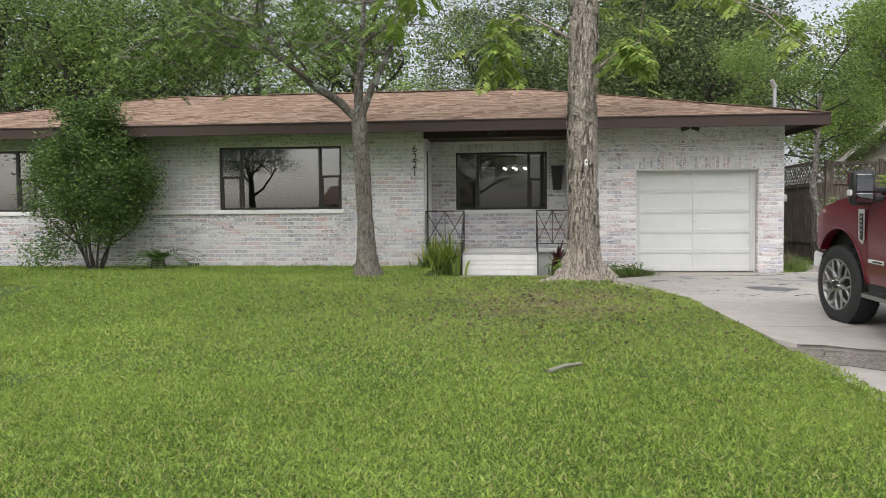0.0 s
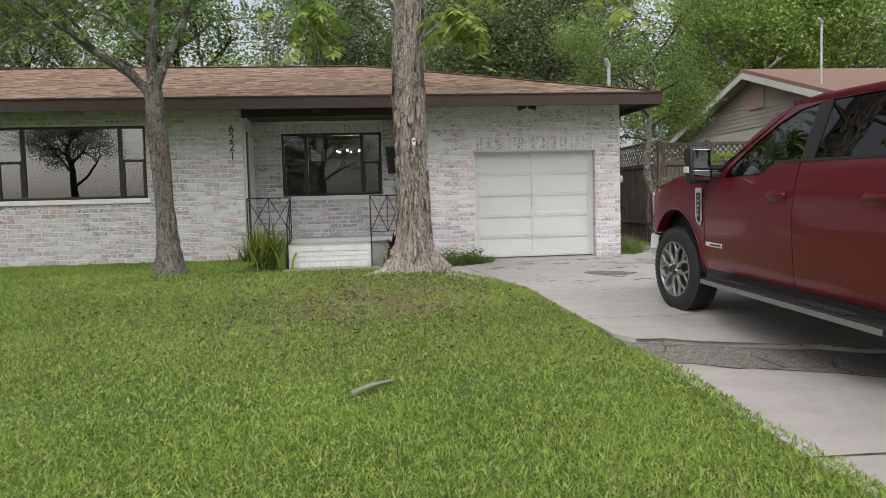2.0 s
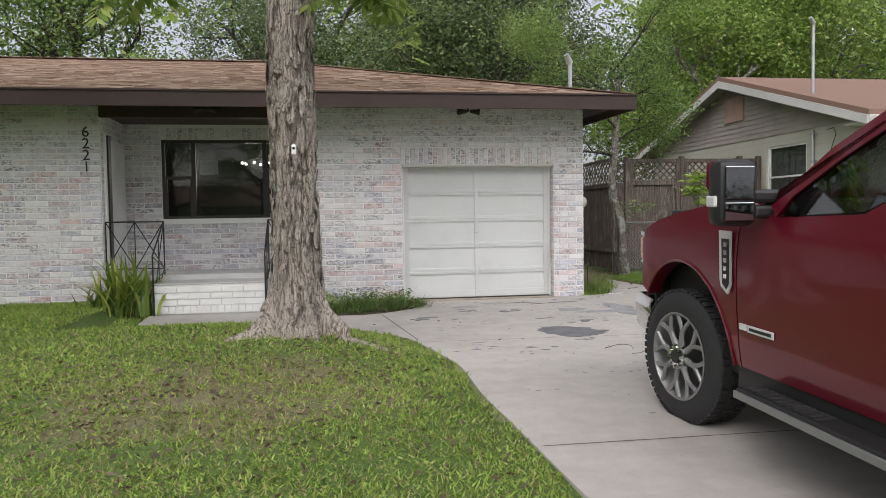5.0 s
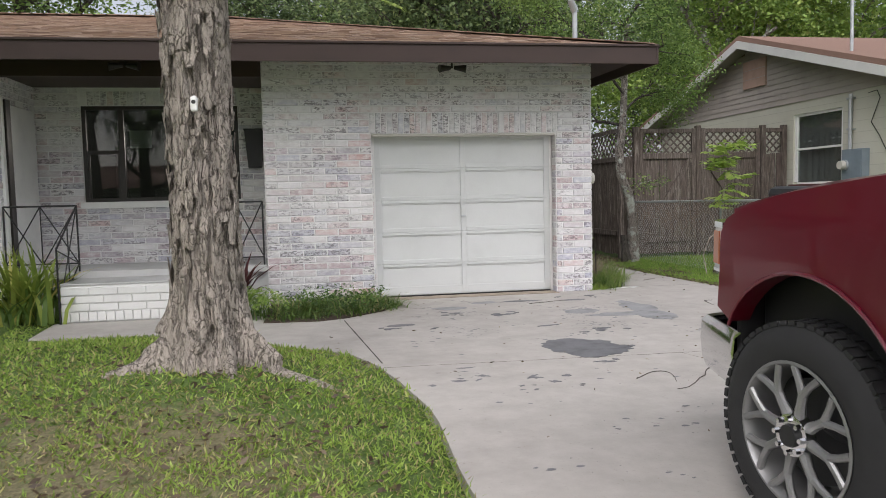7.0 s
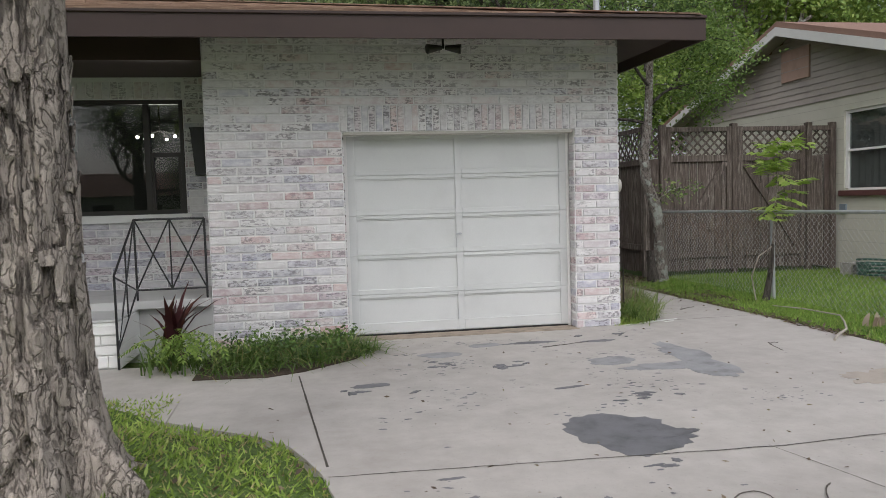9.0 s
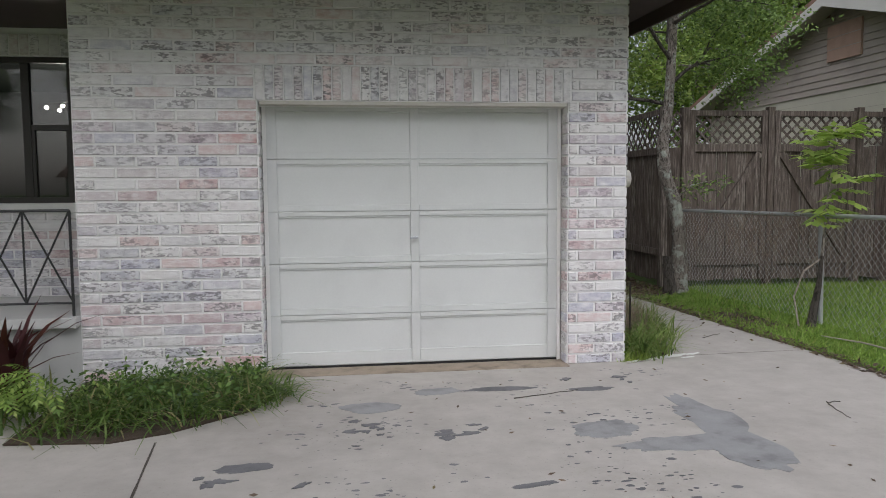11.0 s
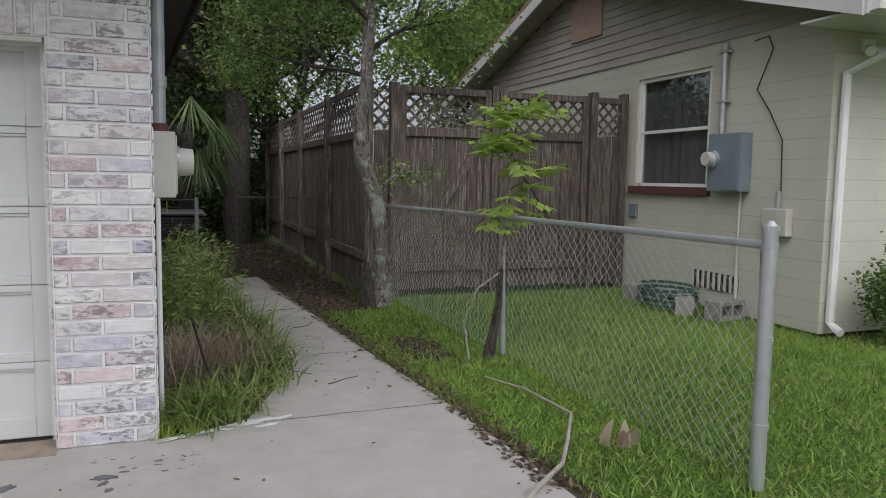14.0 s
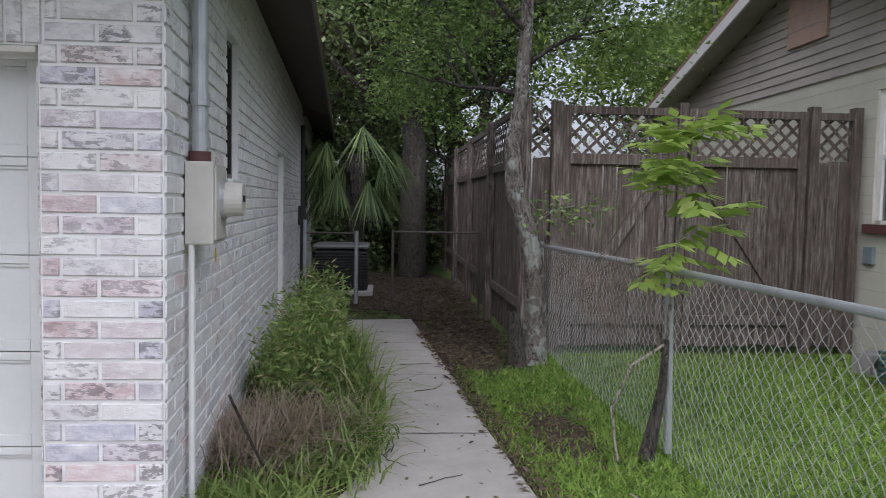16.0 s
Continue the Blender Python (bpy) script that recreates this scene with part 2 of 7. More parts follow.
def concrete_mat():
    m = Mat("drive_concrete", 0.85)
    co = m.world()
    big = m.noise(0.5, 5, co)
    fine = m.noise(60, 4, co)
    a = m.ramp(big, (0.3, (0.35, 0.325, 0.30)), (0.5, (0.43, 0.405, 0.375)), (0.7, (0.48, 0.455, 0.425)))
    a = m.mix(0.35, a, m.ramp(m.noise(4, 6, co, 0.7), (0.35, (0.34, 0.31, 0.28)), (0.65, (0.50, 0.475, 0.44))))
    a = m.mix(m.ramp(fine, (0.62, 0.0), (0.75, 0.5)), a, (0.25, 0.23, 0.20))
    spots = m.ramp(m.noise(7, 5, co, 0.75), (0.68, 0.0), (0.72, 0.55))
    m.colour(m.mix(spots, a, (0.20, 0.19, 0.175)))
    m.bump(m.math("ADD", fine, big), 0.3, 0.004)
    return m.m


CONCRETE = concrete_mat()


def lawn_mat():
    m = Mat("lawn_soil", 0.95)
    co = m.world()
    n = m.noise(1.7, 6, co, 0.75)
    f = m.noise(45, 4, co)
    green = m.ramp(f, (0.3, (0.045, 0.075, 0.016)), (0.6, (0.10, 0.16, 0.03)), (0.75, (0.17, 0.24, 0.05)))
    dirt = m.ramp(f, (0.3, (0.11, 0.08, 0.05)), (0.6, (0.23, 0.175, 0.115)), (0.8, (0.34, 0.27, 0.19)))
    worn = m.node("ShaderNodeVectorMath")
    worn.operation = "DISTANCE"
    m.link(m.scaled((0.62, 0.8, 0.0), co), worn.inputs[0])
    worn.inputs[1].default_value = (0.78, 7.85, 0.0)
    bare = m.math("ADD", m.ramp(worn.outputs["Value"], (0.0, 0.42), (0.6, 0.30), (1.15, 0.0)), m.math("SUBTRACT", n, 0.5))
    m.colour(m.mix(m.ramp(m.math("ADD", bare, m.math("MULTIPLY", m.math("SUBTRACT", m.noise(16, 4, co, 0.7), 0.5), 0.9)), (0.10, 0.0), (0.30, 0.7)), green, dirt))
    m.bump(f, 0.8, 0.02)
    return m.m


LAWN = lawn_mat()


def blade_mat(name, lo, mid, hi, dry, thin=0.4, mottle=0.0):
    m = Mat(name, 0.55)
    r = m.island()
    patch = m.noise(0.45, 4, m.world(), 0.6)
    a = m.ramp(r, (0.0, lo), (0.45, mid), (0.85, hi), (0.95, dry))
    b = m.mix(m.ramp(patch, (0.42, 0.0), (0.62, 0.45)), a, hi)
    if mottle:
        b = m.mix(m.ramp(m.noise(13, 4, m.world(), 0.7), (0.46, 0.0), (0.64, mottle)), b, lo)
    m.colour(b)
    m.b.inputs["Subsurface Weight"].default_value = 0.0
    tr = m.node("ShaderNodeBsdfTranslucent")
    m.link(b, tr.inputs[0])
    mx = m.node("ShaderNodeMixShader")
    mx.inputs[0].default_value = thin
    m.link(m.b.outputs[0], mx.inputs[1])
    m.link(tr.outputs[0], mx.inputs[2])
    m.link(mx.outputs[0], m.t.nodes["Material Output"].inputs["Surface"])
    return m.m


BLADES = blade_mat("grass_blades", (0.075, 0.135, 0.022), (0.25, 0.385, 0.06), (0.43, 0.57, 0.12), (0.50, 0.45, 0.20), mottle=0.45)
# Yard blades: longer turf, toned darker than the lawn for the yard's shade.
YARDGRASS = blade_mat("long_shade_toned_grass", (0.07, 0.14, 0.022), (0.20, 0.355, 0.055), (0.38, 0.55, 0.105), (0.42, 0.38, 0.17), mottle=0.5)
LEAF_DARK = blade_mat("oak_leaves", (0.02, 0.038, 0.015), (0.085, 0.135, 0.05), (0.21, 0.29, 0.11), (0.28, 0.34, 0.14), 0.35)
LEAF_MID = blade_mat("mid_leaves", (0.045, 0.085, 0.022), (0.13, 0.22, 0.055), (0.25, 0.37, 0.095), (0.32, 0.40, 0.13), 0.38)
LEAF_LIGHT = blade_mat("light_leaves", (0.08, 0.15, 0.03), (0.18, 0.29, 0.055), (0.30, 0.42, 0.09), (0.38, 0.45, 0.14), 0.4)
LEAF_PECAN = blade_mat("yellow_green_leaflets", (0.10, 0.17, 0.03), (0.21, 0.32, 0.06), (0.34, 0.45, 0.10), (0.42, 0.47, 0.15), 0.45)
LEAF_SAPLING = blade_mat("bright_young_leaves", (0.16, 0.26, 0.05), (0.29, 0.42, 0.08), (0.42, 0.54, 0.13), (0.46, 0.52, 0.18), 0.45)
LEAF_BUSH = blade_mat("glossy_shrub_leaves", (0.02, 0.045, 0.012), (0.06, 0.12, 0.025), (0.13, 0.23, 0.045), (0.2, 0.3, 0.07), 0.25)


def bark_mat(name, dark, mid, light, lichen=0.0):
    """Flaking bark: long torn plates, broken fissures, grey weathering."""
    m = Mat(name, 0.95)
    co = m.world()
    warp = m.node("ShaderNodeTexNoise")
    warp.inputs["Scale"].default_value, warp.inputs["Detail"].default_value = 6, 4
    m.link(co, warp.inputs["Vector"])
    bent = m.node("ShaderNodeVectorMath")
    bent.operation = "MULTIPLY_ADD"
    m.link(warp.outputs["Color"], bent.inputs[0])
    bent.inputs[1].default_value = (0.10, 0.10, 0.45)
    m.link(co, bent.inputs[2])
    v = m.node("ShaderNodeTexVoronoi")
    v.feature = "DISTANCE_TO_EDGE"
    v.inputs["Scale"].default_value = 13
    m.link(m.scaled((2.4, 2.4, 0.42), bent.outputs[0]), v.inputs["Vector"])
    n = m.noise(11, 7, bent.outputs[0], 0.75, (2.4, 2.4, 0.34))
    torn = m.noise(26, 5, bent.outputs[0], 0.7, (1.6, 1.6, 0.5))
    gap = m.math("MULTIPLY", m.ramp(v.outputs["Distance"], (0.0, 1.0), (0.075, 0.0)), m.ramp(m.noise(9, 3, co), (0.34, 0.0), (0.52, 0.95)))
    flake = m.ramp(torn, (0.40, 0.9), (0.49, 0.0))
    a = m.ramp(n, (0.28, mid), (0.5, light), (0.72, tuple(min(1, c * 1.25) for c in light)))
    a = m.mix(flake, a, tuple(0.42 * c for c in mid))
    a = m.mix(gap, a, dark)
    a = m.mix(m.ramp(m.noise(1.6, 4, co), (0.42, 0.0), (0.68, 0.4)), a, mid)
    if lichen:
        a = m.mix(m.ramp(m.noise(5, 5, co, 0.7), (0.52, 0.0), (0.6, lichen)), a, (0.42, 0.45, 0.40))
    m.colour(a)
    h = m.math("SUBTRACT", m.math("ADD", n, m.math("MULTIPLY", torn, 0.6)), m.math("MULTIPLY", gap, 0.5))
    m.bump(h, 1.0, 0.04)
    return m.m


BARK = bark_mat("grey_brown_bark", (0.13, 0.108, 0.088), (0.34, 0.292, 0.25), (0.54, 0.475, 0.415))
BARK_DARK = bark_mat("dark_bark", (0.02, 0.017, 0.014), (0.06, 0.05, 0.042), (0.12, 0.105, 0.09))
BARK_LICHEN = bark_mat("lichened_bark", (0.06, 0.05, 0.042), (0.15, 0.13, 0.11), (0.27, 0.24, 0.21), 0.85)
BARK_ROUGH = bark_mat("dark_ridged_bark", (0.05, 0.04, 0.033), (0.16, 0.135, 0.115), (0.28, 0.25, 0.215), 0.25)


def shingle_mat(name, c0, c1, c2):
    m = Mat(name, 0.92)
    r = m.island()
    a = m.ramp(r, (0.0, c0), (0.5, c1), (1.0, c2))
    m.colour(m.mix(m.ramp(m.noise(130, 3, m.world()), (0.35, 0.0), (0.7, 0.45)), a, c0))
    m.bump(m.noise(160, 3, m.world()), 0.4, 0.004)
    return m.m


SHINGLE = shingle_mat("tan_shingles", (0.20, 0.13, 0.095), (0.34, 0.238, 0.175), (0.44, 0.325, 0.245))
NSHINGLE = shingle_mat("rusty_shingles", (0.18, 0.105, 0.08), (0.27, 0.17, 0.13), (0.34, 0.23, 0.18))

# ---------------------------------------------------------------- ground
EDGE = [(-8.0, 3.38), (6.6, 3.36), (7.7, 3.25), (9.3, 3.18), (10.7, 3.15), (11.5, 3.07), (12.05, 2.95), (12.6, 2.70), (12.9, 2.36), (13.1, 2.02), (13.2, 1.95)]


def lawn_edge(y):
    """Where the front lawn gives way to the drive, seen along y."""
    for (a, p), (b, q) in zip(EDGE, EDGE[1:]):
        if y <= b:
            return p + (q - p) * (y - a) / (b - a) + 0.02 * math.sin(y * 3.1)
    return EDGE[-1][1]


def fall(y):
    """The plot falls gently from the house towards the street."""
    d = max(0.0, 10.4 - max(y, -6.0))
    return -0.031 * d * min(1.0, d / 1.5)


def drape(poly, bottom, lift=0.0, step=0.5):
    """A paved slab that follows the fall of the plot."""
    bm = slab(poly, bottom, lift)
    y = min(p[1] for p in poly) + step
    while y < 10.5:
        bmesh.ops.bisect_plane(bm, geom=bm.verts[:] + bm.edges[:] + bm.faces[:], plane_co=(0, y, 0), plane_no=(0, 1, 0))
        y += step
    for v in bm.verts:
        v.co.z += fall(v.co.y)
    return bm


def lawn_z(x, y):
    """Height of the lawn: level by the drive, swelling gently towards the trees and the house."""
    if x > 6.2:
        return -0.028 + 0.010 * noise.noise((x * 0.8, y * 0.8, 0))
    k = max(0.0, min(1.0, (y - 8.2) / 3.4))
    k = k * k * (3 - 2 * k)
    d = max(0.0, min(1.0, (lawn_edge(min(y, 13.1)) - 0.02 - x) / 1.1))
    if y > 12.2 and x > -0.9:
        d *= max(0.0, min(1.0, (14.0 - y) / 1.4))
    z = 0.16 * k * d + fall(y)
    for tx, ty, h in ((1.75, 11.55, 0.09), (-1.8, 12.45, 0.07)):
        z += h * math.exp(-((x - tx) ** 2 + (y - ty) ** 2) / 0.5)
    return z - 0.012 + 0.012 * noise.noise((x * 0.9, y * 0.9, 0))


def steps_to(far, near0, near1, fine, coarse):
    vals = [near0 + fine * i for i in range(int((near1 - near0) / fine) + 1)]
    a, b = [], []
    s, v = fine, near0
    while v > -far:
        s *= 1.5
        v -= s
        a.append(v)
    s, v = fine, vals[-1]
    while v < far:
        s *= 1.5
        v += s
        b.append(v)
    return a[::-1] + vals + b


gx, gy = steps_to(400, -14, 13, 0.25, 1), steps_to(400, -2, 24, 0.25, 1)


def under_paving(x, y):
    return (lawn_edge(max(y, 0)) + 0.06 < x < 7.75 and y < 13.0) or (x > 1.8 and 13.0 <= y < 16 and x < 7.8) or (-0.25 < x < 2 and 14.2 < y < 16) or (6.5 < x < 7.5 and 15 < y < 22.3)


gv = [(x, y, fall(y) - 0.12 if under_paving(x, y) else lawn_z(x, y)) for y in gy for x in gx]
gw = len(gx)
gf = [(r * gw + c, r * gw + c + 1, (r + 1) * gw + c + 1, (r + 1) * gw + c) for r in range(len(gy) - 1) for c in range(gw - 1)]
ground = tagged(part("ground", (gv, [], gf), LAWN, smooth=True), "mown green lawn with bare earthy patches", "lawn", kind="structure")

CURVE = [(lawn_edge(9.0 + 0.25 * i), 9.0 + 0.25 * i) for i in range(17)]
drive_poly = [(3.27, 7.72), (3.2, 9.0)] + CURVE[1:] + [(1.94, 13.2), (1.9, 14.38), (2.5, 14.32), (2.8, 14.45), (3.25, 14.85), (3.38, 15.2), (3.22, 15.95), (5.66, 15.95), (6.2, 15.79), (6.45, 15.88), (6.66, 16.02), (7.9, 16.02), (7.95, 15.0), (8.0, 13.2), (8.1, 5.55)]
rnd = random.Random(11)
SEAM = [(8.1 - 4.83 * i / 40, 5.55 + 0.42 * (i / 40) * 4.83 + 0.09 * noise.noise((i * 0.45, 0, 3)) + rnd.uniform(-0.02, 0.02)) for i in range(1, 40)]
SEAM_LOW = [(3.27 + 4.83 * i / 40, 6.75 - 0.52 * (i / 40) * 4.83 + 0.2 * noise.noise((i * 0.35, 5, 3)) + rnd.uniform(-0.02, 0.02)) for i in range(0, 41)]
drive = tagged(part("road", drape(drive_poly + SEAM, -0.09, 0.006), CONCRETE), "pale worn concrete driveway with cracks and dark oil stains", "driveway", kind="structure")
lower = [(3.27, -8)] + SEAM_LOW + [(8.1, -8)]
tagged(part("road", drape(lower, -0.09, -0.01), CONCRETE), "pale worn concrete lower driveway", "driveway", kind="structure")


def asphalt_mat():
    m = Mat("broken_asphalt", 0.95)
    co = m.world()
    v = m.node("ShaderNodeTexVoronoi")
    v.inputs["Scale"].default_value = 55
    m.link(co, v.inputs["Vector"])
    a = m.ramp(v.outputs["Color"], (0.1, (0.13, 0.115, 0.10)), (0.5, (0.25, 0.225, 0.20)), (0.9, (0.40, 0.37, 0.335)))
    crack = m.node("ShaderNodeTexVoronoi")
    crack.feature = "DISTANCE_TO_EDGE"
    crack.inputs["Scale"].default_value = 2.2
    m.link(co, crack.inputs["Vector"])
    ck = m.ramp(crack.outputs["Distance"], (0.0, 1.0), (0.03, 0.0))
    a = m.mix(m.ramp(m.noise(1.3, 5, co), (0.35, 0.0), (0.65, 0.6)), a, (0.20, 0.18, 0.16))
    m.colour(m.mix(m.math("MULTIPLY", ck, m.ramp(m.noise(1.5, 2, co), (0.45, 0.0), (0.6, 1.0))), a, (0.06, 0.05, 0.04)))
    m.bump(m.math("SUBTRACT", v.outputs["Distance"], m.math("MULTIPLY", ck, 1.0)), 0.8, 0.012)
    return m.m


ASPHALT = asphalt_mat()
patch = [(3.27, 4.0), (3.27, 8.3), (8.1, 6.4), (8.1, 3.6)]
tagged(part("road", drape(patch, -0.14, -0.035), ASPHALT), "broken grey asphalt strip across the driveway", "driveway", kind="structure")
walk_poly = [(6.66, 16.03), (6.87, 16.57), (7.03, 17.2), (6.98, 19.0), (6.75, 20.8), (6.55, 22.3), (7.4, 22.4), (7.60, 20.0), (7.76, 17.6), (7.9, 16.03)]
side_path = tagged(part("pavement", slab(walk_poly, -0.08, 0.004), CONCRETE), "pale concrete side path with hairline joints", "path", kind="structure")
front_walk = [(-0.35, 14.12), (1.2, 13.95), (1.93, 13.2), (1.89, 15.05), (-0.4, 15.05)]
tagged(part("pavement", slab(front_walk, -0.08, 0.004), CONCRETE), "pale concrete walk before the porch steps", "path", kind="structure")

# ---------------------------------------------------------------- house shell
X0, X1, YF, YB, ZT = -13.8, 6.15, 15.8, 25.0, 2.95
PX0, PX1, PY = -1.18, 1.88, 17.1
W1 = (-5.64, -2.95, 1.37, 2.72)
W0 = (-11.9, -9.85, 1.37, 2.72)
W2 = (-0.60, 1.46, 1.35, 2.65)
GD = (3.22, 5.66, 0.0, 2.13)
T = 0.1
WT = 3.21


def shell(name, bm, label):
    return tagged(part(name, bm, MORTAR), label, "wall", kind="structure")


wall_left = shell("wall_front_wing", holed_wall("x", YF, YF + T, X0, PX0, -0.1, WT, [W1, W0]), "whitewashed brick front wall with picture window")
wall_garage = shell("wall_front_garage", holed_wall("x", YF, YF + T, PX1, X1, -0.1, WT, [GD]), "whitewashed brick wall round the garage door")
wall_porch = shell("wall_porch", holed_wall("x", PY, PY + T, PX0, PX1, -0.1, ZT, [W2]), "whitewashed brick wall behind the porch")
wall_pl = shell("wall_porch_side_west", holed_wall("y", PX0 - T, PX0 - 0.001, YF + T, PY + T, -0.1, ZT, []), "whitewashed brick side of the porch recess")
wall_pr = shell("wall_porch_side_east", holed_wall("y", PX1 + 0.001, PX1 + T, YF + T, PY + T, -0.1, ZT, []), "whitewashed brick side of the porch recess")
SW = (17.4, 17.92, 1.66, 2.58)
SD = (20.97, 21.74, 0.1, 2.05)
SW2 = (25.6, 28.2, 1.38, 2.62)
YW = 38.2
LEAN = 0.056
TURN = Matrix.Translation((X1, YF, 0)) @ Matrix.Rotation(math.atan(LEAN), 4, "Z") @ Matrix.Translation((-X1, -YF, 0))


def on_east(ob):
    """Set a thing on the east side square to its wall, which runs a little askew of the front."""
    ob.matrix_basis = TURN @ ob.matrix_basis
    return ob


wall_side = shell("wall_east", holed_wall("y", X1 - T, X1, YF + T, YW, -0.1, WT, [SW, SD, SW2]), "whitewashed brick side wall along the path")
on_east(wall_side)
shell("wall_west", holed_wall("y", X0, X0 + T, YF + T, YB, -0.1, WT, []), "whitewashed brick side wall")
shell("wall_north", holed_wall("x", YB, YB + T, X0, -2.2, -0.1, WT, []), "whitewashed brick back wall")
shell("wall_wing_west", holed_wall("y", -2.3, -2.2, YB, YW, -0.1, WT, []), "whitewashed brick wall of the rear wing")
shell("wall_wing_north", holed_wall("x", YW - 0.05, YW + 0.05, -2.2, 4.85, -0.1, WT, []), "whitewashed brick end wall of the rear wing")
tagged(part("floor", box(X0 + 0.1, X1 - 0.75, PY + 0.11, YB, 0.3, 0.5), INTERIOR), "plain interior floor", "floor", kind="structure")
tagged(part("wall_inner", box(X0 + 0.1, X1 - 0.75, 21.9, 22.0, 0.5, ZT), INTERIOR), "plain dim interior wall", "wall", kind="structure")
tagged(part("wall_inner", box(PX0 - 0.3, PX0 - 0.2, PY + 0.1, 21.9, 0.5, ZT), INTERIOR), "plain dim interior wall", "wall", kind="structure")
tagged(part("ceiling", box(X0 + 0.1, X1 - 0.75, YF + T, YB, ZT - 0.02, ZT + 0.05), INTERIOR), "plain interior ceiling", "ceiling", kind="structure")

# ---------------------------------------------------------------- roof
EX0, EX1, EY0, EY1, EZ = -14.35, 6.67, 14.95, 25.85, 3.1
RY, RZ = 20.4, 4.6
RX0, RX1 = EX0 + 5.45, EX1 - 5.45
EX2 = EX1 - LEAN * (EY1 - EY0)
EYW = 38.7
EX3 = EX1 - LEAN * (EYW - EY0)
bm = bmesh.new()
c = [bm.verts.new(p) for p in ((EX0, EY0, EZ), (EX1, EY0, EZ), (EX2, EY1, EZ), (EX0, EY1, EZ), (RX0, RY, RZ), (RX1, RY, RZ))]
for f in ((0, 1, 5, 4), (1, 2, 5), (2, 3, 4, 5), (3, 0, 4)):
    bm.faces.new([c[i] for i in f])
wing = [bm.verts.new(p) for p in ((EX2, EY1 + 0.02, EZ), (EX3, EYW, EZ), (EX3 - 8.0, EYW, EZ), (EX2 - 8.0, EY1 - 1.9, EZ), (EX2 - 4.0, 21.95, 4.18), (EX3 - 4.0, EYW, 4.18))]
for f in ((0, 1, 5, 4), (2, 3, 4, 5), (1, 2, 5)):
    bm.faces.new([wing[i] for i in f])
roof = tagged(part("roof", bm, SHINGLE), "tan brown asphalt shingle hip roof", "roof", kind="structure")
bm = bmesh.new()
rings = []
for d, dz in ((0.0, 0.0), (1.15, 0.0), (1.15, 0.03), (0.0, 0.03)):
    z = 3.0 + 0.275 * d + dz
    rings.append([bm.verts.new(p) for p in ((EX0 + d, EY0 + d, z), (EX1 - d, EY0 + d, z), (EX2 - d, EY1 - d, z), (EX0 + d, EY1 - d, z))])
for a, b in zip(rings, rings[1:] + rings[:1]):
    for j in range(4):
        bm.faces.new((a[j], a[(j + 1) % 4], b[(j + 1) % 4], b[j]))
tagged(part("trim", bm, SOFFIT), "dark painted sloping roof soffit", "soffit", kind="structure")
bm = slab([(EX2 + 0.06, EY1 - 1.16), (EX3, EYW), (EX3 - 1.15, EYW), (EX2 - 1.09, EY1 - 1.16)], 3.0, 3.03)
for v in bm.verts:
    if v.co.x < EX2 - LEAN * (v.co.y - EY1) - 0.6:
        v.co.z += 0.316
tagged(part("trim", bm, SOFFIT), "dark painted soffit of the rear wing", "soffit", kind="structure")
tagged(part("ceiling", box(PX0 + 0.001, PX1 - 0.001, YF + 0.08, PY - 0.016, 2.895, 2.925), SOFFIT), "dark painted porch ceiling", "ceiling", kind="structure")
for a in ((EX0, EX1, EY0 - 0.025, EY0, "y"), (EX0, EX2 - 8.0, EY1, EY1 + 0.025, "y"), (EX0 - 0.025, EX0, EY0, EY1, "x")):
    tagged(part("trim", box(*a[:4], 2.88, 3.09, 0.004), TRIM), "dark brown painted fascia board", "fascia", kind="structure")


def shingle_field(corner_a, corner_b, ridge_a, ridge_b, name):
    """Rows of staggered shingle tabs over one roof slope, clipped to its outline."""
    A, B, C, D = [Vector(p) for p in (corner_a, corner_b, ridge_b, ridge_a)]
    u = (B - A).normalized()
    v = ((D - A) - u * (D - A).dot(u))
    slope = v.length
    v.normalize()
    n = u.cross(v)
    if n.z < 0:
        n = -n
    verts, faces = [], []
    rows = int(slope / 0.145)
    ra, rb = (D - A).dot(u), (C - A).dot(u)
    width = (B - A).length
    rnd = random.Random(7)
    for r in range(rows):
        s0, s1 = r * slope / rows, (r + 1) * slope / rows
        k = s0 / slope
        l, rr = ra * k, width + (rb - width) * k
        x = l - rnd.random() * 0.3
        while x < rr:
            w = rnd.choice((0.1, 0.14, 0.17, 0.22, 0.3))
            a, b = max(x, l), min(x + w - 0.004, rr)
            x += w
            if b - a < 0.02:
                continue
            h = 0.007 + 0.008 * (rnd.random() > 0.5)
            i = len(verts)
            p = A + v * s0
            q = A + v * (s1 + 0.02)
            for base, e in ((p, h), (q, 0.002)):
                verts += [base + u * a + n * e, base + u * b + n * e]
            verts += [p + u * a, p + u * b]
            faces += [(i, i + 1, i + 3, i + 2), (i + 4, i + 5, i + 1, i)]
    return part(name, ([tuple(x) for x in verts], [], faces), SHINGLE, roof)


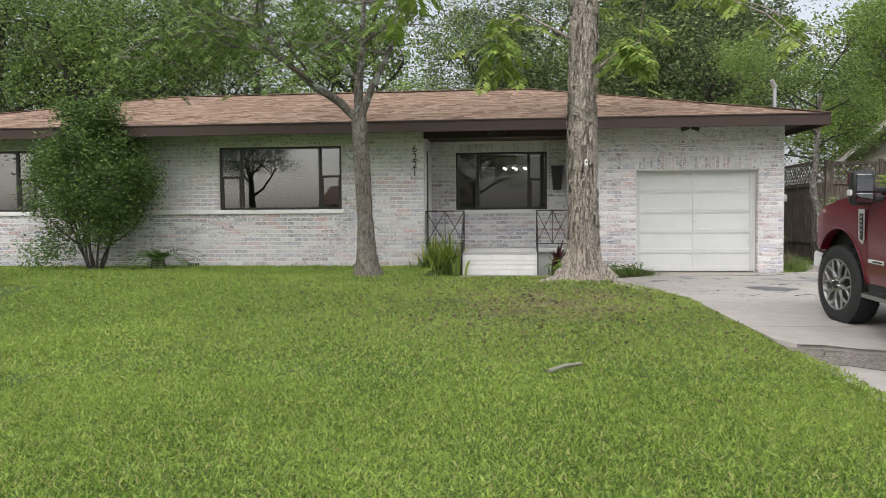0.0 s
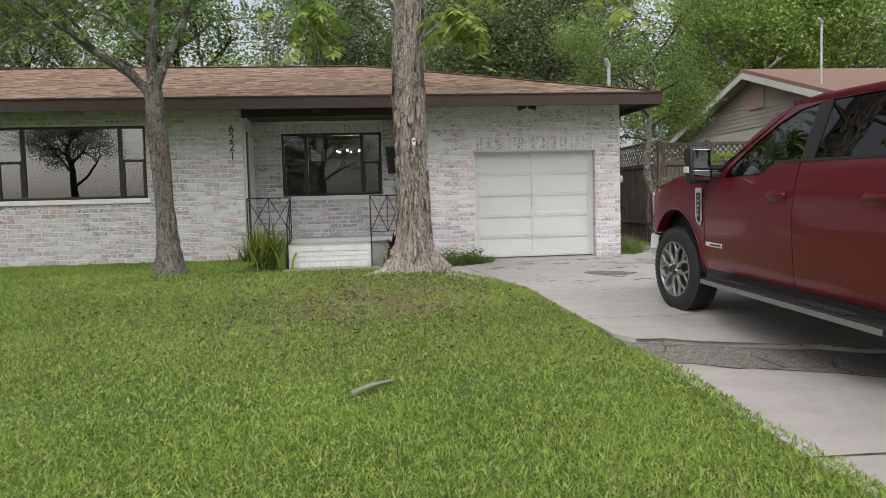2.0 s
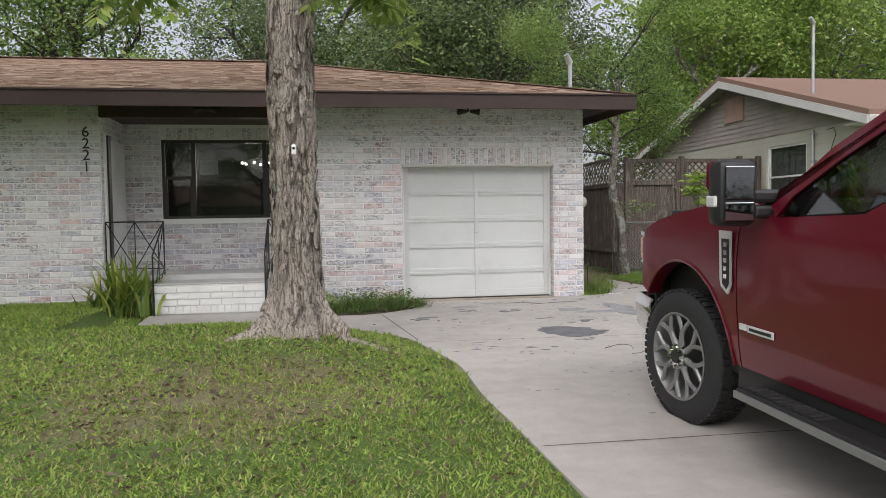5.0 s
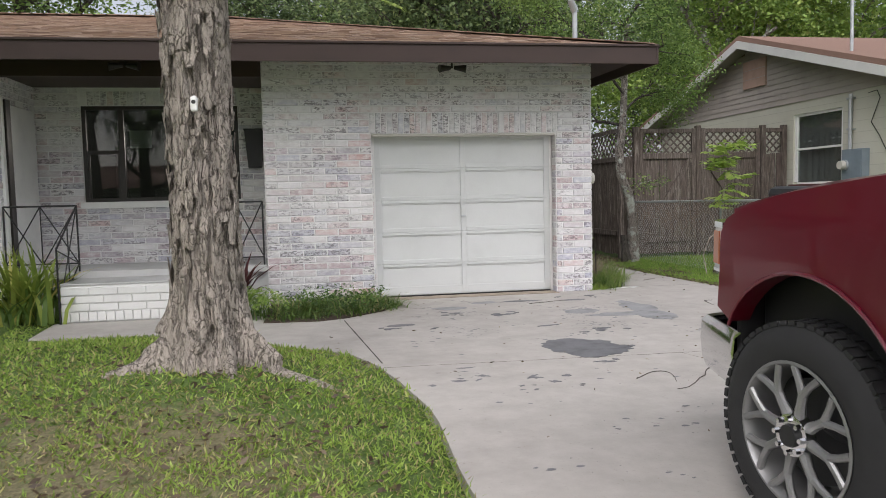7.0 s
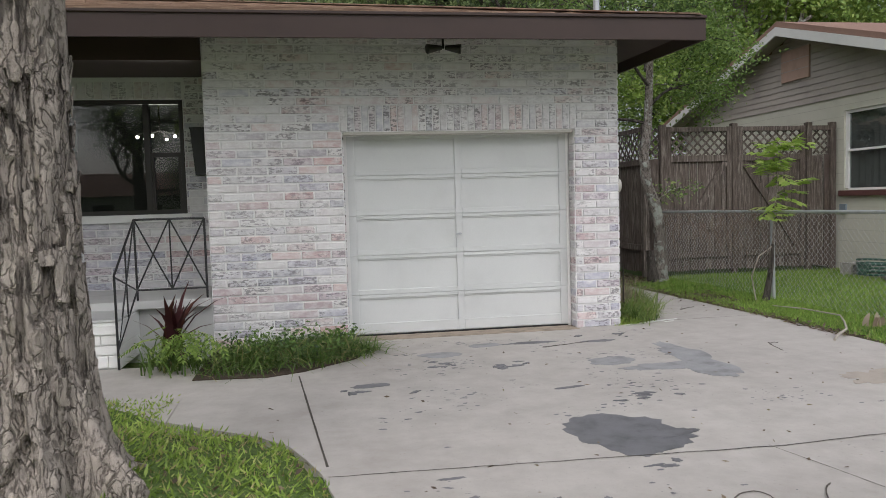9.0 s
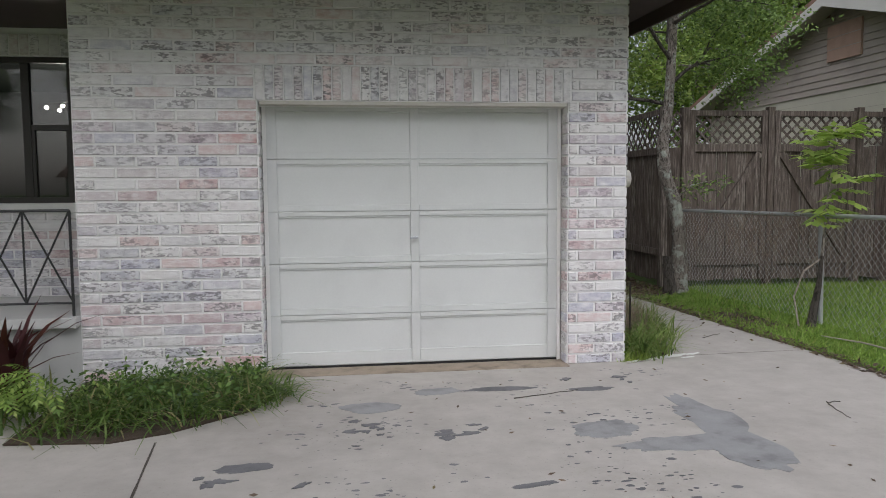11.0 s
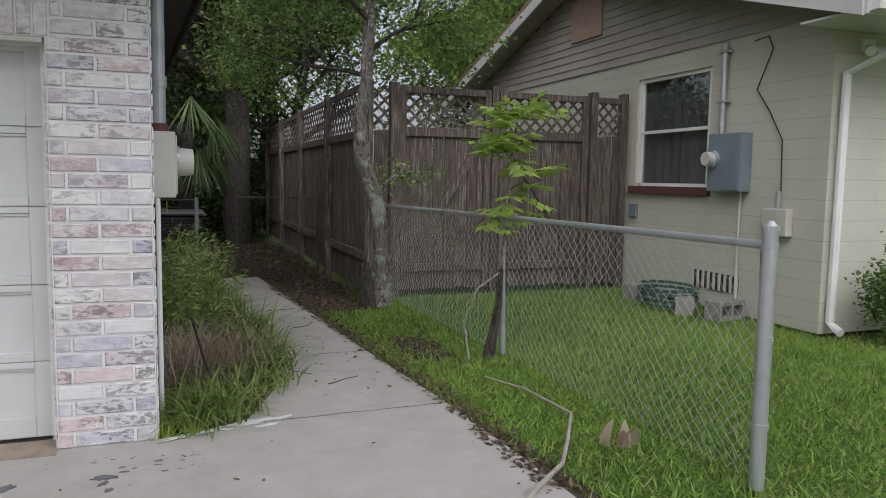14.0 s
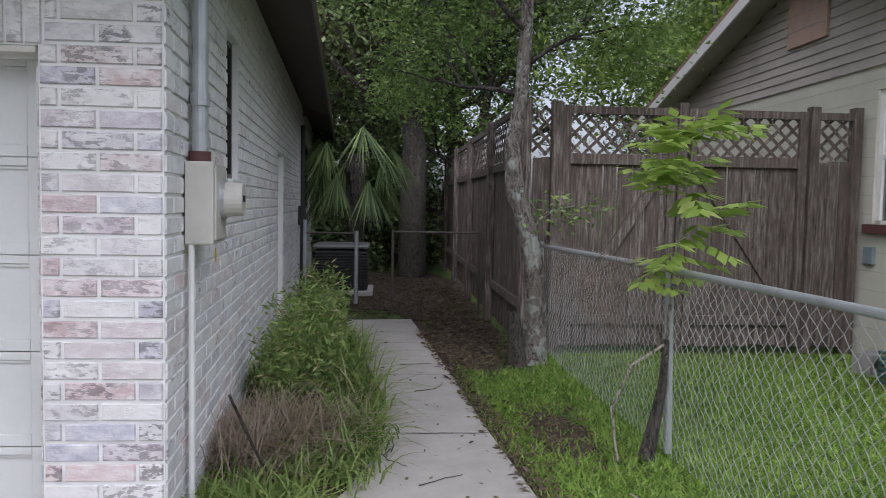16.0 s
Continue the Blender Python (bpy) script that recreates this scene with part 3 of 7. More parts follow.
tagged(shingle_field((EX0, EY0, EZ), (EX1, EY0, EZ), (RX0, RY, RZ), (RX1, RY, RZ), "shingles"), kind="stuff")
tagged(shingle_field((EX1, EY0, EZ), (EX2, EY1, EZ), (RX1, RY, RZ), (RX1, RY, RZ), "shingles"), kind="stuff")
caps = bmesh.new()
for p, q in (((RX0, RY, RZ), (RX1, RY, RZ)), ((EX1, EY0, EZ), (RX1, RY, RZ)), ((EX0, EY0, EZ), (RX0, RY, RZ))):
    p, q = Vector(p), Vector(q)
    n = int((q - p).length / 0.2)
    for i in range(n):
        a, b = p.lerp(q, i / n), p.lerp(q, (i + 1.1) / n)
        m = Matrix.Translation((a + b) / 2 + Vector((0, 0, 0.012))) @ (b - a).to_track_quat("Y", "Z").to_matrix().to_4x4()
        box(-0.11, 0.11, -0.12, 0.12, 0, 0.012, 0, caps, m)
tagged(part("ridge_cap", caps, SHINGLE, roof), kind="stuff")


tagged(part("trim", slab([(EX1, EY0 - 0.025), (EX1 + 0.025, EY0 - 0.025), (EX3 + 0.025, EYW), (EX3, EYW)], 2.88, 3.09), TRIM), "dark brown painted side fascia board", "fascia", kind="structure")
tagged(part("trim", box(EX0, EX1 + 0.03, EY0 - 0.045, EY0 - 0.003, 3.086, 3.112, 0.003), TRIM), "dark metal drip edge along the eave", "drip edge", kind="structure")

# ---------------------------------------------------------------- bricks
BL, BC, JT = 0.297, 0.0857, 0.015


def brick_mesh(l, h, d=0.012):
    """A brick face slightly proud of its joints, with a worn edge; origin at its lower left."""
    e = 0.004
    v = [(0, 0, 0), (l, 0, 0), (l, 0, h), (0, 0, h), (e, -d, e), (l - e, -d, e), (l - e, -d, h - e), (e, -d, h - e)]
    f = [(4, 5, 6, 7), (0, 1, 5, 4), (1, 2, 6, 5), (2, 3, 7, 6), (3, 0, 4, 7)]
    return v, f


def brick_run(u0, u1, z0, z1, holes, lintels=()):
    """Where the bricks of a running bond lie: (u, z, length, height)."""
    out = []
    rows = int(round((z1 - z0) / BC))
    for r in range(rows):
        z = z0 + r * BC
        zc = z + BC / 2
        spans = [(u0, u1)]
        for h in list(holes) + list(lintels):
            if h[2] - 0.02 < zc < h[3] + 0.02:
                nxt = []
                for a, b in spans:
                    if h[1] <= a or h[0] >= b:
                        nxt.append((a, b))
                    else:
                        if h[0] > a:
                            nxt.append((a, h[0]))
                        if h[1] < b:
                            nxt.append((h[1], b))
                spans = nxt
        shift = (r % 2) * BL / 2
        for a, b in spans:
            x = u0 + math.floor((a - u0) / BL) * BL - shift
            while x < b:
                l, rr = max(x, a), min(x + BL, b)
                if rr - l > 0.03:
                    out.append((l + JT / 2, z + JT / 2, rr - l - JT, BC - JT))
                x += BL
    return out


def lay_bricks(wall, places, put, near=None, name="brick", skins=None, proud=0.007):
    """Bricks near the path as pieces of their own, the others as one field."""
    meshes = {}
    skin_one, skin_field = skins or (BRICK, BRICK_J)
    rest_v, rest_f = [], []
    made = 0
    rnd = random.Random(3)
    for u, z, l, h in places:
        d = proud * (1 + 0.45 * rnd.random())
        if near and near(u, z) and made < 300:
            key = (round(l, 3), round(h, 3), round(d, 3))
            if key not in meshes:
                me = bpy.data.meshes.new(name)
                v, f = brick_mesh(*key)
                me.from_pydata(v, [], f)
                me.materials.append(skin_one)
                meshes[key] = me
            ob = new(name, meshes[key])
            ob.matrix_world = put(u, z)
            ob.parent = wall
            made += 1
        else:
            v, f = brick_mesh(l, h, d)
            i = len(rest_v)
            m = put(u, z)
            rest_v += [tuple(m @ Vector(p)) for p in v]
            rest_f += [tuple(i + k for k in face) for face in f]
    if rest_v:
        tagged(part("brick_field", (rest_v, [], rest_f), skin_field, wall), kind="stuff")


def front_put(y):
    return lambda u, z: Matrix.Translation((u, y, z))


def east_put(x):
    return lambda u, z: Matrix.Translation((x, u, z)) @ Matrix.Rotation(radians(90), 4, "Z")


LINTEL = (GD[0] - 0.02, GD[1] + 0.02, GD[3], math.ceil((GD[3] + 2.3 * BC) / BC) * BC)


def build_bricks():
    places = brick_run(PX1, X1, 0.0, WT, [GD], [LINTEL])
    places.sort(key=lambda p: -p[0])
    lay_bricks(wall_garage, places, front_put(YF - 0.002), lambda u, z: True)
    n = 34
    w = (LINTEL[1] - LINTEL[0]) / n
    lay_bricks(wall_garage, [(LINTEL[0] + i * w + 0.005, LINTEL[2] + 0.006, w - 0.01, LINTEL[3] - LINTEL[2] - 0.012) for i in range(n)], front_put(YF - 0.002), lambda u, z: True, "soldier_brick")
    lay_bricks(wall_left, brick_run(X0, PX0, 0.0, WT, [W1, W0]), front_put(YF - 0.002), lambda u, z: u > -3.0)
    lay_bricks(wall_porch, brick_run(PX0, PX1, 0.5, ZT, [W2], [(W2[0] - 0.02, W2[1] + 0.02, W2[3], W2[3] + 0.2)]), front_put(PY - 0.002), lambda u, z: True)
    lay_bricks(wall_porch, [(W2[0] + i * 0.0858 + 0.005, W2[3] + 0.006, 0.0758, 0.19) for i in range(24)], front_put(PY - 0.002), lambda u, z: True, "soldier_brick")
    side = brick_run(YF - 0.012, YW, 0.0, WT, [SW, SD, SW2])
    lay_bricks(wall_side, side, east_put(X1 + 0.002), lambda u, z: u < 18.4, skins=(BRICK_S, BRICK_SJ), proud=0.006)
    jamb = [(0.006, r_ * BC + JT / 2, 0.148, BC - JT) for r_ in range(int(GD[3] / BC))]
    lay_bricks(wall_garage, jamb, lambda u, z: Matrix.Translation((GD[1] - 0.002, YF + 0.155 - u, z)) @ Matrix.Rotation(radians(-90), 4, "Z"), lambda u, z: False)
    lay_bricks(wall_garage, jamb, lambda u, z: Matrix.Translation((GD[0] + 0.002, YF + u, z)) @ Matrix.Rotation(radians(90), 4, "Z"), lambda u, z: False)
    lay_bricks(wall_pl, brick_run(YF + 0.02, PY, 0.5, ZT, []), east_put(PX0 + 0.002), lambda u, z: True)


# ---------------------------------------------------------------- garage door
door = tagged(new("door_1"), "closed white panelled garage door with a small handle", "garage door", kind="structure")
door.location = (0, 0, 0)
GY = YF + 0.18
for a in ((GD[0] - 0.12, GD[0]), (GD[1], GD[1] + 0.12)):
    shell("wall_jamb", box(a[0], a[1], YF + T + 0.001, YF + 0.26, -0.05, GD[3]), "whitewashed brick jamb of the garage opening")
tagged(part("trim", box(GD[0] + 0.012, GD[1] - 0.012, YF + 0.004, YF + 0.12, GD[3] - 0.028, GD[3] - 0.001, 0.003), CREAMBOX), "beige painted steel lintel over the garage door", "lintel", kind="structure")
tagged(part("sill", box(GD[0] + 0.001, GD[1] - 0.001, YF - 0.1, GY + 0.05, -0.08, 0.0095), painted("stained_sill_concrete", (0.33, 0.27, 0.21), 0.9, 0.25, 6, 0.3)), "rust-stained concrete sill under the garage door", "sill", kind="structure")
part("door_leaf", box(GD[0] + 0.014, GD[1] - 0.014, GY, GY + 0.04, 0.022, GD[3] - 0.002), DOORPAINT, door)
rows = 5
mid = (GD[0] + GD[1]) / 2 - 0.01
for r in range(rows):
    z0 = 0.03 + r * (GD[3] - 0.05) / rows
    z1 = z0 + (GD[3] - 0.05) / rows - 0.004
    x0, x1 = GD[0] + 0.016, GD[1] - 0.016
    for a, b in ((x0, x0 + 0.105), (mid - 0.035, mid + 0.035), (x1 - 0.105, x1)):
        part("stile", box(a, b, GY - 0.018, GY, z0, z1, 0.003), DOORPAINT, door)
    for a, b in ((x0 + 0.106, mid - 0.036), (mid + 0.036, x1 - 0.106)):
        part("rail", box(a, b, GY - 0.018, GY, z0, z0 + 0.05 + (0.06 if r == 0 else 0), 0.003), DOORPAINT, door)
        part("rail", box(a, b, GY - 0.018, GY, z1 - 0.035, z1, 0.003), DOORPAINT, door)
        part("bead", box(a, b, GY - 0.010, GY, z1 - 0.05, z1 - 0.036, 0.003), DOORPAINT, door)
hb = rod((mid, GY - 0.018, 1.06), (mid, GY - 0.05, 1.06), 0.012)
box(mid - 0.045, mid + 0.02, GY - 0.06, GY - 0.045, 1.05, 1.068, 0.003, hb)
part("door_handle", hb, GALV, door, "small steel turn handle")
bm = box(GD[0] + 0.014, GD[1] - 0.014, GY - 0.02, GY + 0.05, 0.0096, 0.022)
part("weather_strip", bm, PLASTIC, door)
for a in ((GD[0] + 0.013, GD[0] + 0.045), (GD[1] - 0.045, GD[1] - 0.013)):
    tagged(part("trim", box(a[0] + 0.001, a[1] - 0.001, GY - 0.03, GY - 0.019, 0.0, GD[3] - 0.03), WHITE), "white wooden door stop", "trim", kind="structure")
tagged(part("trim", box(GD[0] + 0.001, GD[1] - 0.001, GY - 0.06, GY - 0.019, GD[3] - 0.03, GD[3] - 0.001), WHITE), "white wooden head trim", "trim", kind="structure")


# ---------------------------------------------------------------- windows
def window(name, w, y, splits, bars, label, glazing=GLASS):
    """A dark framed window: outer frame, mullions at splits, mid rails on the outer lights, panes."""
    ob = tagged(new(name), label, "window", kind="structure")
    x0, x1, z0, z1 = w
    f = 0.05
    for a in ((x0, x1, z0, z0 + f), (x0, x1, z1 - f, z1), (x0, x0 + f, z0 + f, z1 - f), (x1 - f, x1, z0 + f, z1 - f)):
        part("window_frame", box(a[0], a[1], y + 0.02, y + 0.09, a[2], a[3], 0.003), DARKFRAME, ob)
    edges = [x0 + f] + splits + [x1 - f]
    for s in splits:
        part("mullion", box(s - 0.035, s + 0.035, y + 0.025, y + 0.085, z0 + f, z1 - f, 0.003), DARKFRAME, ob)
    for i, (a, b) in enumerate(zip(edges, edges[1:])):
        a2, b2 = a + (0.035 if i else 0), b - (0.035 if i < len(edges) - 2 else 0)
        if i in bars:
            zm = z0 + (z1 - z0) * 0.52
            part("meeting_rail", box(a2, b2, y + 0.03, y + 0.075, zm - 0.025, zm + 0.025, 0.003), DARKFRAME, ob)
            for c in ((a2, a2 + 0.03), (b2 - 0.03, b2)):
                part("sash_stile", box(c[0], c[1], y + 0.03, y + 0.07, z0 + f, zm - 0.025, 0.002), DARKFRAME, ob)
        p = part("pane", box(a2, b2, y + 0.052, y + 0.056, z0 + f, z1 - f), glazing, ob)
        p.visible_shadow = False
    return ob


window("window_1", W1, YF, [-5.15, -3.42], (0, 2), "dark framed three-light picture window reflecting the sky")
window("window_2", W2, PY, [-0.1, 1.05], (0, 2), "dark framed three-light porch window with lit room behind", PORCHGLASS)
window("window_3", W0, YF, [-11.4, -10.3], (0, 2), "dark framed three-light window")
for w, y in (((-9.8, W1[1], W1[2], W1[3]), YF), (W0, YF), (W2, PY)):
    tagged(part("window_sill", box(w[0] - 0.05, w[1] + 0.05, y - 0.05, y + 0.03, w[2] - 0.09, w[2] - 0.002, 0.006), WHITE), "whitewashed brick window sill", "sill", kind="structure")

# ---------------------------------------------------------------- porch
steps = thing("porch_steps", "white painted brick porch steps with grey treads", "steps")
part("step", box(-0.33, 1.18, 15.06, 15.8, 0, 0.2, 0.006), WHITE, steps)
for i in range(16):
    w = 1.51 / 16
    part("brick", box(-0.33 + i * w + 0.004, -0.33 + (i + 1) * w - 0.004, 15.035, 15.06, 0.02, 0.125, 0.004), WHITE, steps)
for r in range(3):
    for i in range(6):
        w = 1.51 / 5
        a = max(-0.33, -0.33 + (i - (r % 2) * 0.5) * w)
        b = min(1.18, -0.33 + (i + 1 - (r % 2) * 0.5) * w)
        if b - a > 0.05:
            part("brick", box(a + 0.004, b - 0.004, 15.04, 15.06, 0.135 + r * 0.09, 0.215 + r * 0.09, 0.004), WHITE, steps)
part("step", box(-0.33, 1.18, 15.062, 15.8, 0.2, 0.42, 0.006), WHITE, steps)
part("tread", box(-0.33, 1.18, 15.05, 15.8, 0.422, 0.445, 0.006), GREYPAINT, steps)
tagged(part("floor", box(PX0, PX1, 15.8, PY, -0.1, 0.5), GREYPAINT), "grey painted porch floor slab", "porch floor", kind="structure")
tagged(part("trim", box(PX0 + 0.002, PX1 - 0.002, 15.70, 15.8, 0.44, 0.52, 0.006), GREYPAINT), "grey painted porch nosing", "trim", kind="structure")
tagged(part("trim", box(PX0 + 0.001, PX1 - 0.001, 15.76, 15.88, 2.84, 3.21), TRIM), "dark brown porch beam", "beam", kind="structure")


def porch_rail(x_out, x_in):
    ob = thing("porch_railing", "black wrought-iron porch railing with crossed bars", "railing", "porch railings")
    s = 0.011
    for x in (x_out, x_in):
        part("post", rod((x, 15.78, 0.5), (x, 15.78, 1.31), s, seg=8), BLACK, ob)
    part("post", rod((x_in, 15.0, 0.0), (x_in, 15.0, 0.84), s, seg=8), BLACK, ob)
    part("top_rail", rod((x_out, 15.78, 1.31), (x_in, 15.78, 1.31), s, seg=8), BLACK, ob)
    part("bottom_rail", rod((x_out, 15.78, 0.62), (x_in, 15.78, 0.62), s * 0.8, seg=8), BLACK, ob)
    part("hand_rail", rod((x_in, 15.78, 1.31), (x_in, 15.0, 0.84), s, seg=8), BLACK, ob)
    part("bottom_rail", rod((x_in, 15.78, 0.62), (x_in, 15.0, 0.17), s * 0.8, seg=8), BLACK, ob)
    m = (x_out + x_in) / 2
    part("bar", rod((m, 15.78, 0.62), (m, 15.78, 1.31), s * 0.7, seg=6), BLACK, ob)
    for a, b in ((x_out, m), (m, x_in)):
        part("bar", rod((a, 15.785, 0.62), (b, 15.785, 1.31), s * 0.7, seg=6), BLACK, ob)
        part("bar", rod((a, 15.775, 1.31), (b, 15.775, 0.62), s * 0.7, seg=6), BLACK, ob)
    part("bar", rod((x_in, 15.4, 0.4), (x_in, 15.4, 1.08), s * 0.7, seg=6), BLACK, ob)
    part("bar", rod((x_in, 15.78, 0.62), (x_in, 15.02, 0.82), s * 0.7, seg=6), BLACK, ob)
    part("bar", rod((x_in, 15.78, 1.31), (x_in, 15.02, 0.18), s * 0.7, seg=6), BLACK, ob)


porch_rail(PX0 + 0.04, -0.33)
porch_rail(PX1 - 0.04, 1.18)
mailbox = thing("mailbox", "black metal mailbox hung on the porch wall", "mailbox")
part("body", slab([(0, 2.30), (0.26, 2.30), (0.22, 1.78), (0.04, 1.78)], PY - 0.13, PY - 0.012, axis="y"), BLACK, mailbox)
part("lid", box(-0.01, 0.27, PY - 0.14, PY - 0.01, 2.3, 2.32, 0.004), BLACK, mailbox)
mailbox.location = (1.55, 0, 0)
tagged(part("door_2", box(PX0 + 0.003, PX0 + 0.05, 16.14, 16.9, 0.5, 2.55, 0.006), WHITE), "closed white front door in the porch side wall", "door", kind="structure")
# Dark upright strip between the casing and the door leaf.
tagged(part("trim", box(PX0 + 0.003, PX0 + 0.06, 15.99, 16.135, 0.5, 2.6, 0.005), DARKFRAME), "dark upright strip beside the front door", "door frame", kind="structure")
for y in (15.9, 16.9):
    tagged(part("trim", box(PX0 + 0.003, PX0 + 0.04, y, y + 0.08, 0.5, 2.62, 0.005), WHITE), "white door casing", "trim", kind="structure")


def text_thing(body, size, m, material, depth=0.006):
    cu = bpy.data.curves.new("number", "FONT")
    cu.body, cu.size, cu.extrude, cu.align_x = body, size, depth, "CENTER"
    ob = bpy.data.objects.new("t", cu)
    scene.collection.objects.link(ob)
    dg = bpy.context.evaluated_depsgraph_get()
    me = bpy.data.meshes.new_from_object(ob.evaluated_get(dg))
    bpy.data.objects.remove(ob)
    me.materials.clear()
    me.materials.append(material)
    out = new("digit", me)
    out.matrix_world = m
    return out


for i, d in enumerate("6221"):
    o = text_thing(d, 0.215, Matrix.Translation((-1.37, YF - 0.022, 2.555 - i * 0.168)) @ Matrix.Rotation(radians(90), 4, "X"), BLACK)
    o.name = "house_number"
    tagged(o, "black metal house number " + {"6": "six", "2": "two", "1": "one"}[d] + " on whitewashed brick", "house number", "house number digits")

notice = thing("notice", "white printed paper notice taped inside the porch window", "notice")
PAPER = painted("paper", (0.75, 0.76, 0.75), 0.7, 0.04, 8, 0)
INK = painted("faded_ink", (0.25, 0.25, 0.26), 0.7, 0.05, 8, 0)
part("sheet", box(0.0, 0.29, PY + 0.062, PY + 0.064, 2.08, 2.32), PAPER, notice)
for i in range(7):
    part("text_line", box(0.03, 0.26 - 0.05 * (i % 3 == 2), PY + 0.0605, PY + 0.0615, 2.285 - i * 0.028, 2.292 - i * 0.028), INK, notice)


def eave_lamp(x, y, z):
    ob = thing("flood_lamp", "dark bronze twin-head lamp under the eave", "lamp", "eave lamps")
    part("base", box(-0.05, 0.05, -0.04, 0.04, 0.165, 0.195, 0.004), DARKFRAME, ob)
    part("stem", rod((0, 0, 0.165), (0, 0, -0.06), 0.012), DARKFRAME, ob)
    for s in (-1, 1):
        part("head", rod((0.02 * s, -0.02, -0.055), (0.17 * s, -0.06, -0.075), 0.022, 0.05, 12), DARKFRAME, ob)
    ob.location = (x, y, z)


eave_lamp(4.25, 15.62, 2.99)
eave_lamp(0.35, 15.6, 2.99)

LIT = Mat("lit_bulb")
LIT.b.inputs["Emission Color"].default_value = (1.0, 0.9, 0.75, 1)
LIT.b.inputs["Emission Strength"].default_value = 25.0
chandelier = thing("chandelier", "lit chandelier with small globe bulbs in the room", "chandelier")
part("stem", rod((0, 0, 0.1), (0, 0, 0.55), 0.012), DARKFRAME, chandelier)
for i in range(6):
    a = math.pi * 2 * i / 6 + 0.4
    x, y = 0.3 * math.cos(a), 0.3 * math.sin(a)
    part("arm", rod((0, 0, 0.1), (x, y, 0.04), 0.008), DARKFRAME, chandelier)
    bm = bmesh.new()
    bmesh.ops.create_uvsphere(bm, u_segments=12, v_segments=8, radius=0.022, matrix=Matrix.Translation((x, y, 0.0)))
    part("bulb", bm, LIT.m, chandelier, "glowing warm bulb")
chandelier.location = (0.75, 19.3, 2.42)
room_lamp = new("room_lamp", bpy.data.lights.new("room_lamp", "POINT"))
room_lamp.data.energy, room_lamp.data.shadow_soft_size, room_lamp.data.color = 30, 0.3, (1.0, 0.9, 0.78)
room_lamp.location = (0.75, 19.3, 2.3)

camera_box = thing("security_camera", "small white security camera screwed to the trunk", "camera")
part("bracket", rod((0, 0.06, 0.06), (0, -0.03, 0.06), 0.03), WHITE, camera_box)
part("housing", box(-0.035, 0.035, -0.09, -0.01, -0.08, 0.07, 0.015), WHITE, camera_box)
part("lens", rod((0, -0.09, 0.015), (0, -0.097, 0.015), 0.022), PLASTIC, camera_box)
camera_box.scale = (0.6, 0.6, 0.6)
camera_box.location = (1.76, 11.26, 1.95)

# ---------------------------------------------------------------- east side of the house
side_win = on_east(tagged(new("window_4"), "narrow dark aluminium side window", "window", kind="structure"))
for a in ((SW[0], SW[0] + 0.04, SW[2], SW[3]), (SW[1] - 0.04, SW[1], SW[2], SW[3]), (SW[0] + 0.04, SW[1] - 0.04, SW[2], SW[2] + 0.04), (SW[0] + 0.04, SW[1] - 0.04, SW[3] - 0.04, SW[3]), (SW[0] + 0.04, SW[1] - 0.04, 2.10, 2.14)):
    part("window_frame", box(X1 - 0.08, X1 - 0.04, a[0], a[1], a[2], a[3], 0.003), DARKFRAME, side_win)
part("pane", box(X1 - 0.062, X1 - 0.058, SW[0] + 0.04, SW[1] - 0.04, SW[2] + 0.04, SW[3] - 0.04), GLASS, side_win).visible_shadow = False
on_east(tagged(part("window_sill", box(X1 - 0.02, X1 + 0.05, SW[0] - 0.04, SW[1] + 0.04, SW[2] - 0.09, SW[2] - 0.002, 0.006), WHITE), "whitewashed side window sill", "sill", kind="structure"))
far_win = on_east(tagged(new("window_5"), "wide dark framed window in the rear wing", "window", kind="structure"))
for a in ((SW2[0], SW2[0] + 0.05, SW2[2], SW2[3]), (SW2[1] - 0.05, SW2[1], SW2[2], SW2[3]), (26.85, 26.92, SW2[2] + 0.05, SW2[3] - 0.05), (SW2[0] + 0.05, SW2[1] - 0.05, SW2[2], SW2[2] + 0.05), (SW2[0] + 0.05, SW2[1] - 0.05, SW2[3] - 0.05, SW2[3])):
    part("window_frame", box(X1 - 0.08, X1 - 0.02, a[0], a[1], a[2], a[3], 0.003), DARKFRAME, far_win)
part("pane", box(X1 - 0.062, X1 - 0.058, SW2[0] + 0.05, SW2[1] - 0.05, SW2[2] + 0.05, SW2[3] - 0.05), GLASS, far_win).visible_shadow = False
on_east(tagged(part("door_3", box(X1 - 0.09, X1 - 0.05, SD[0] + 0.03, SD[1] - 0.03, SD[2], SD[3] - 0.03, 0.004), WHITE), "white painted side door on the path", "door", kind="structure"))
for a in ((SD[0] + 0.001, SD[0] + 0.03), (SD[1] - 0.03, SD[1] - 0.001)):
    on_east(tagged(part("trim", box(X1 - 0.06, X1 - 0.01, a[0], a[1], SD[2], SD[3]), WHITE), "white door casing", "trim", kind="structure"))

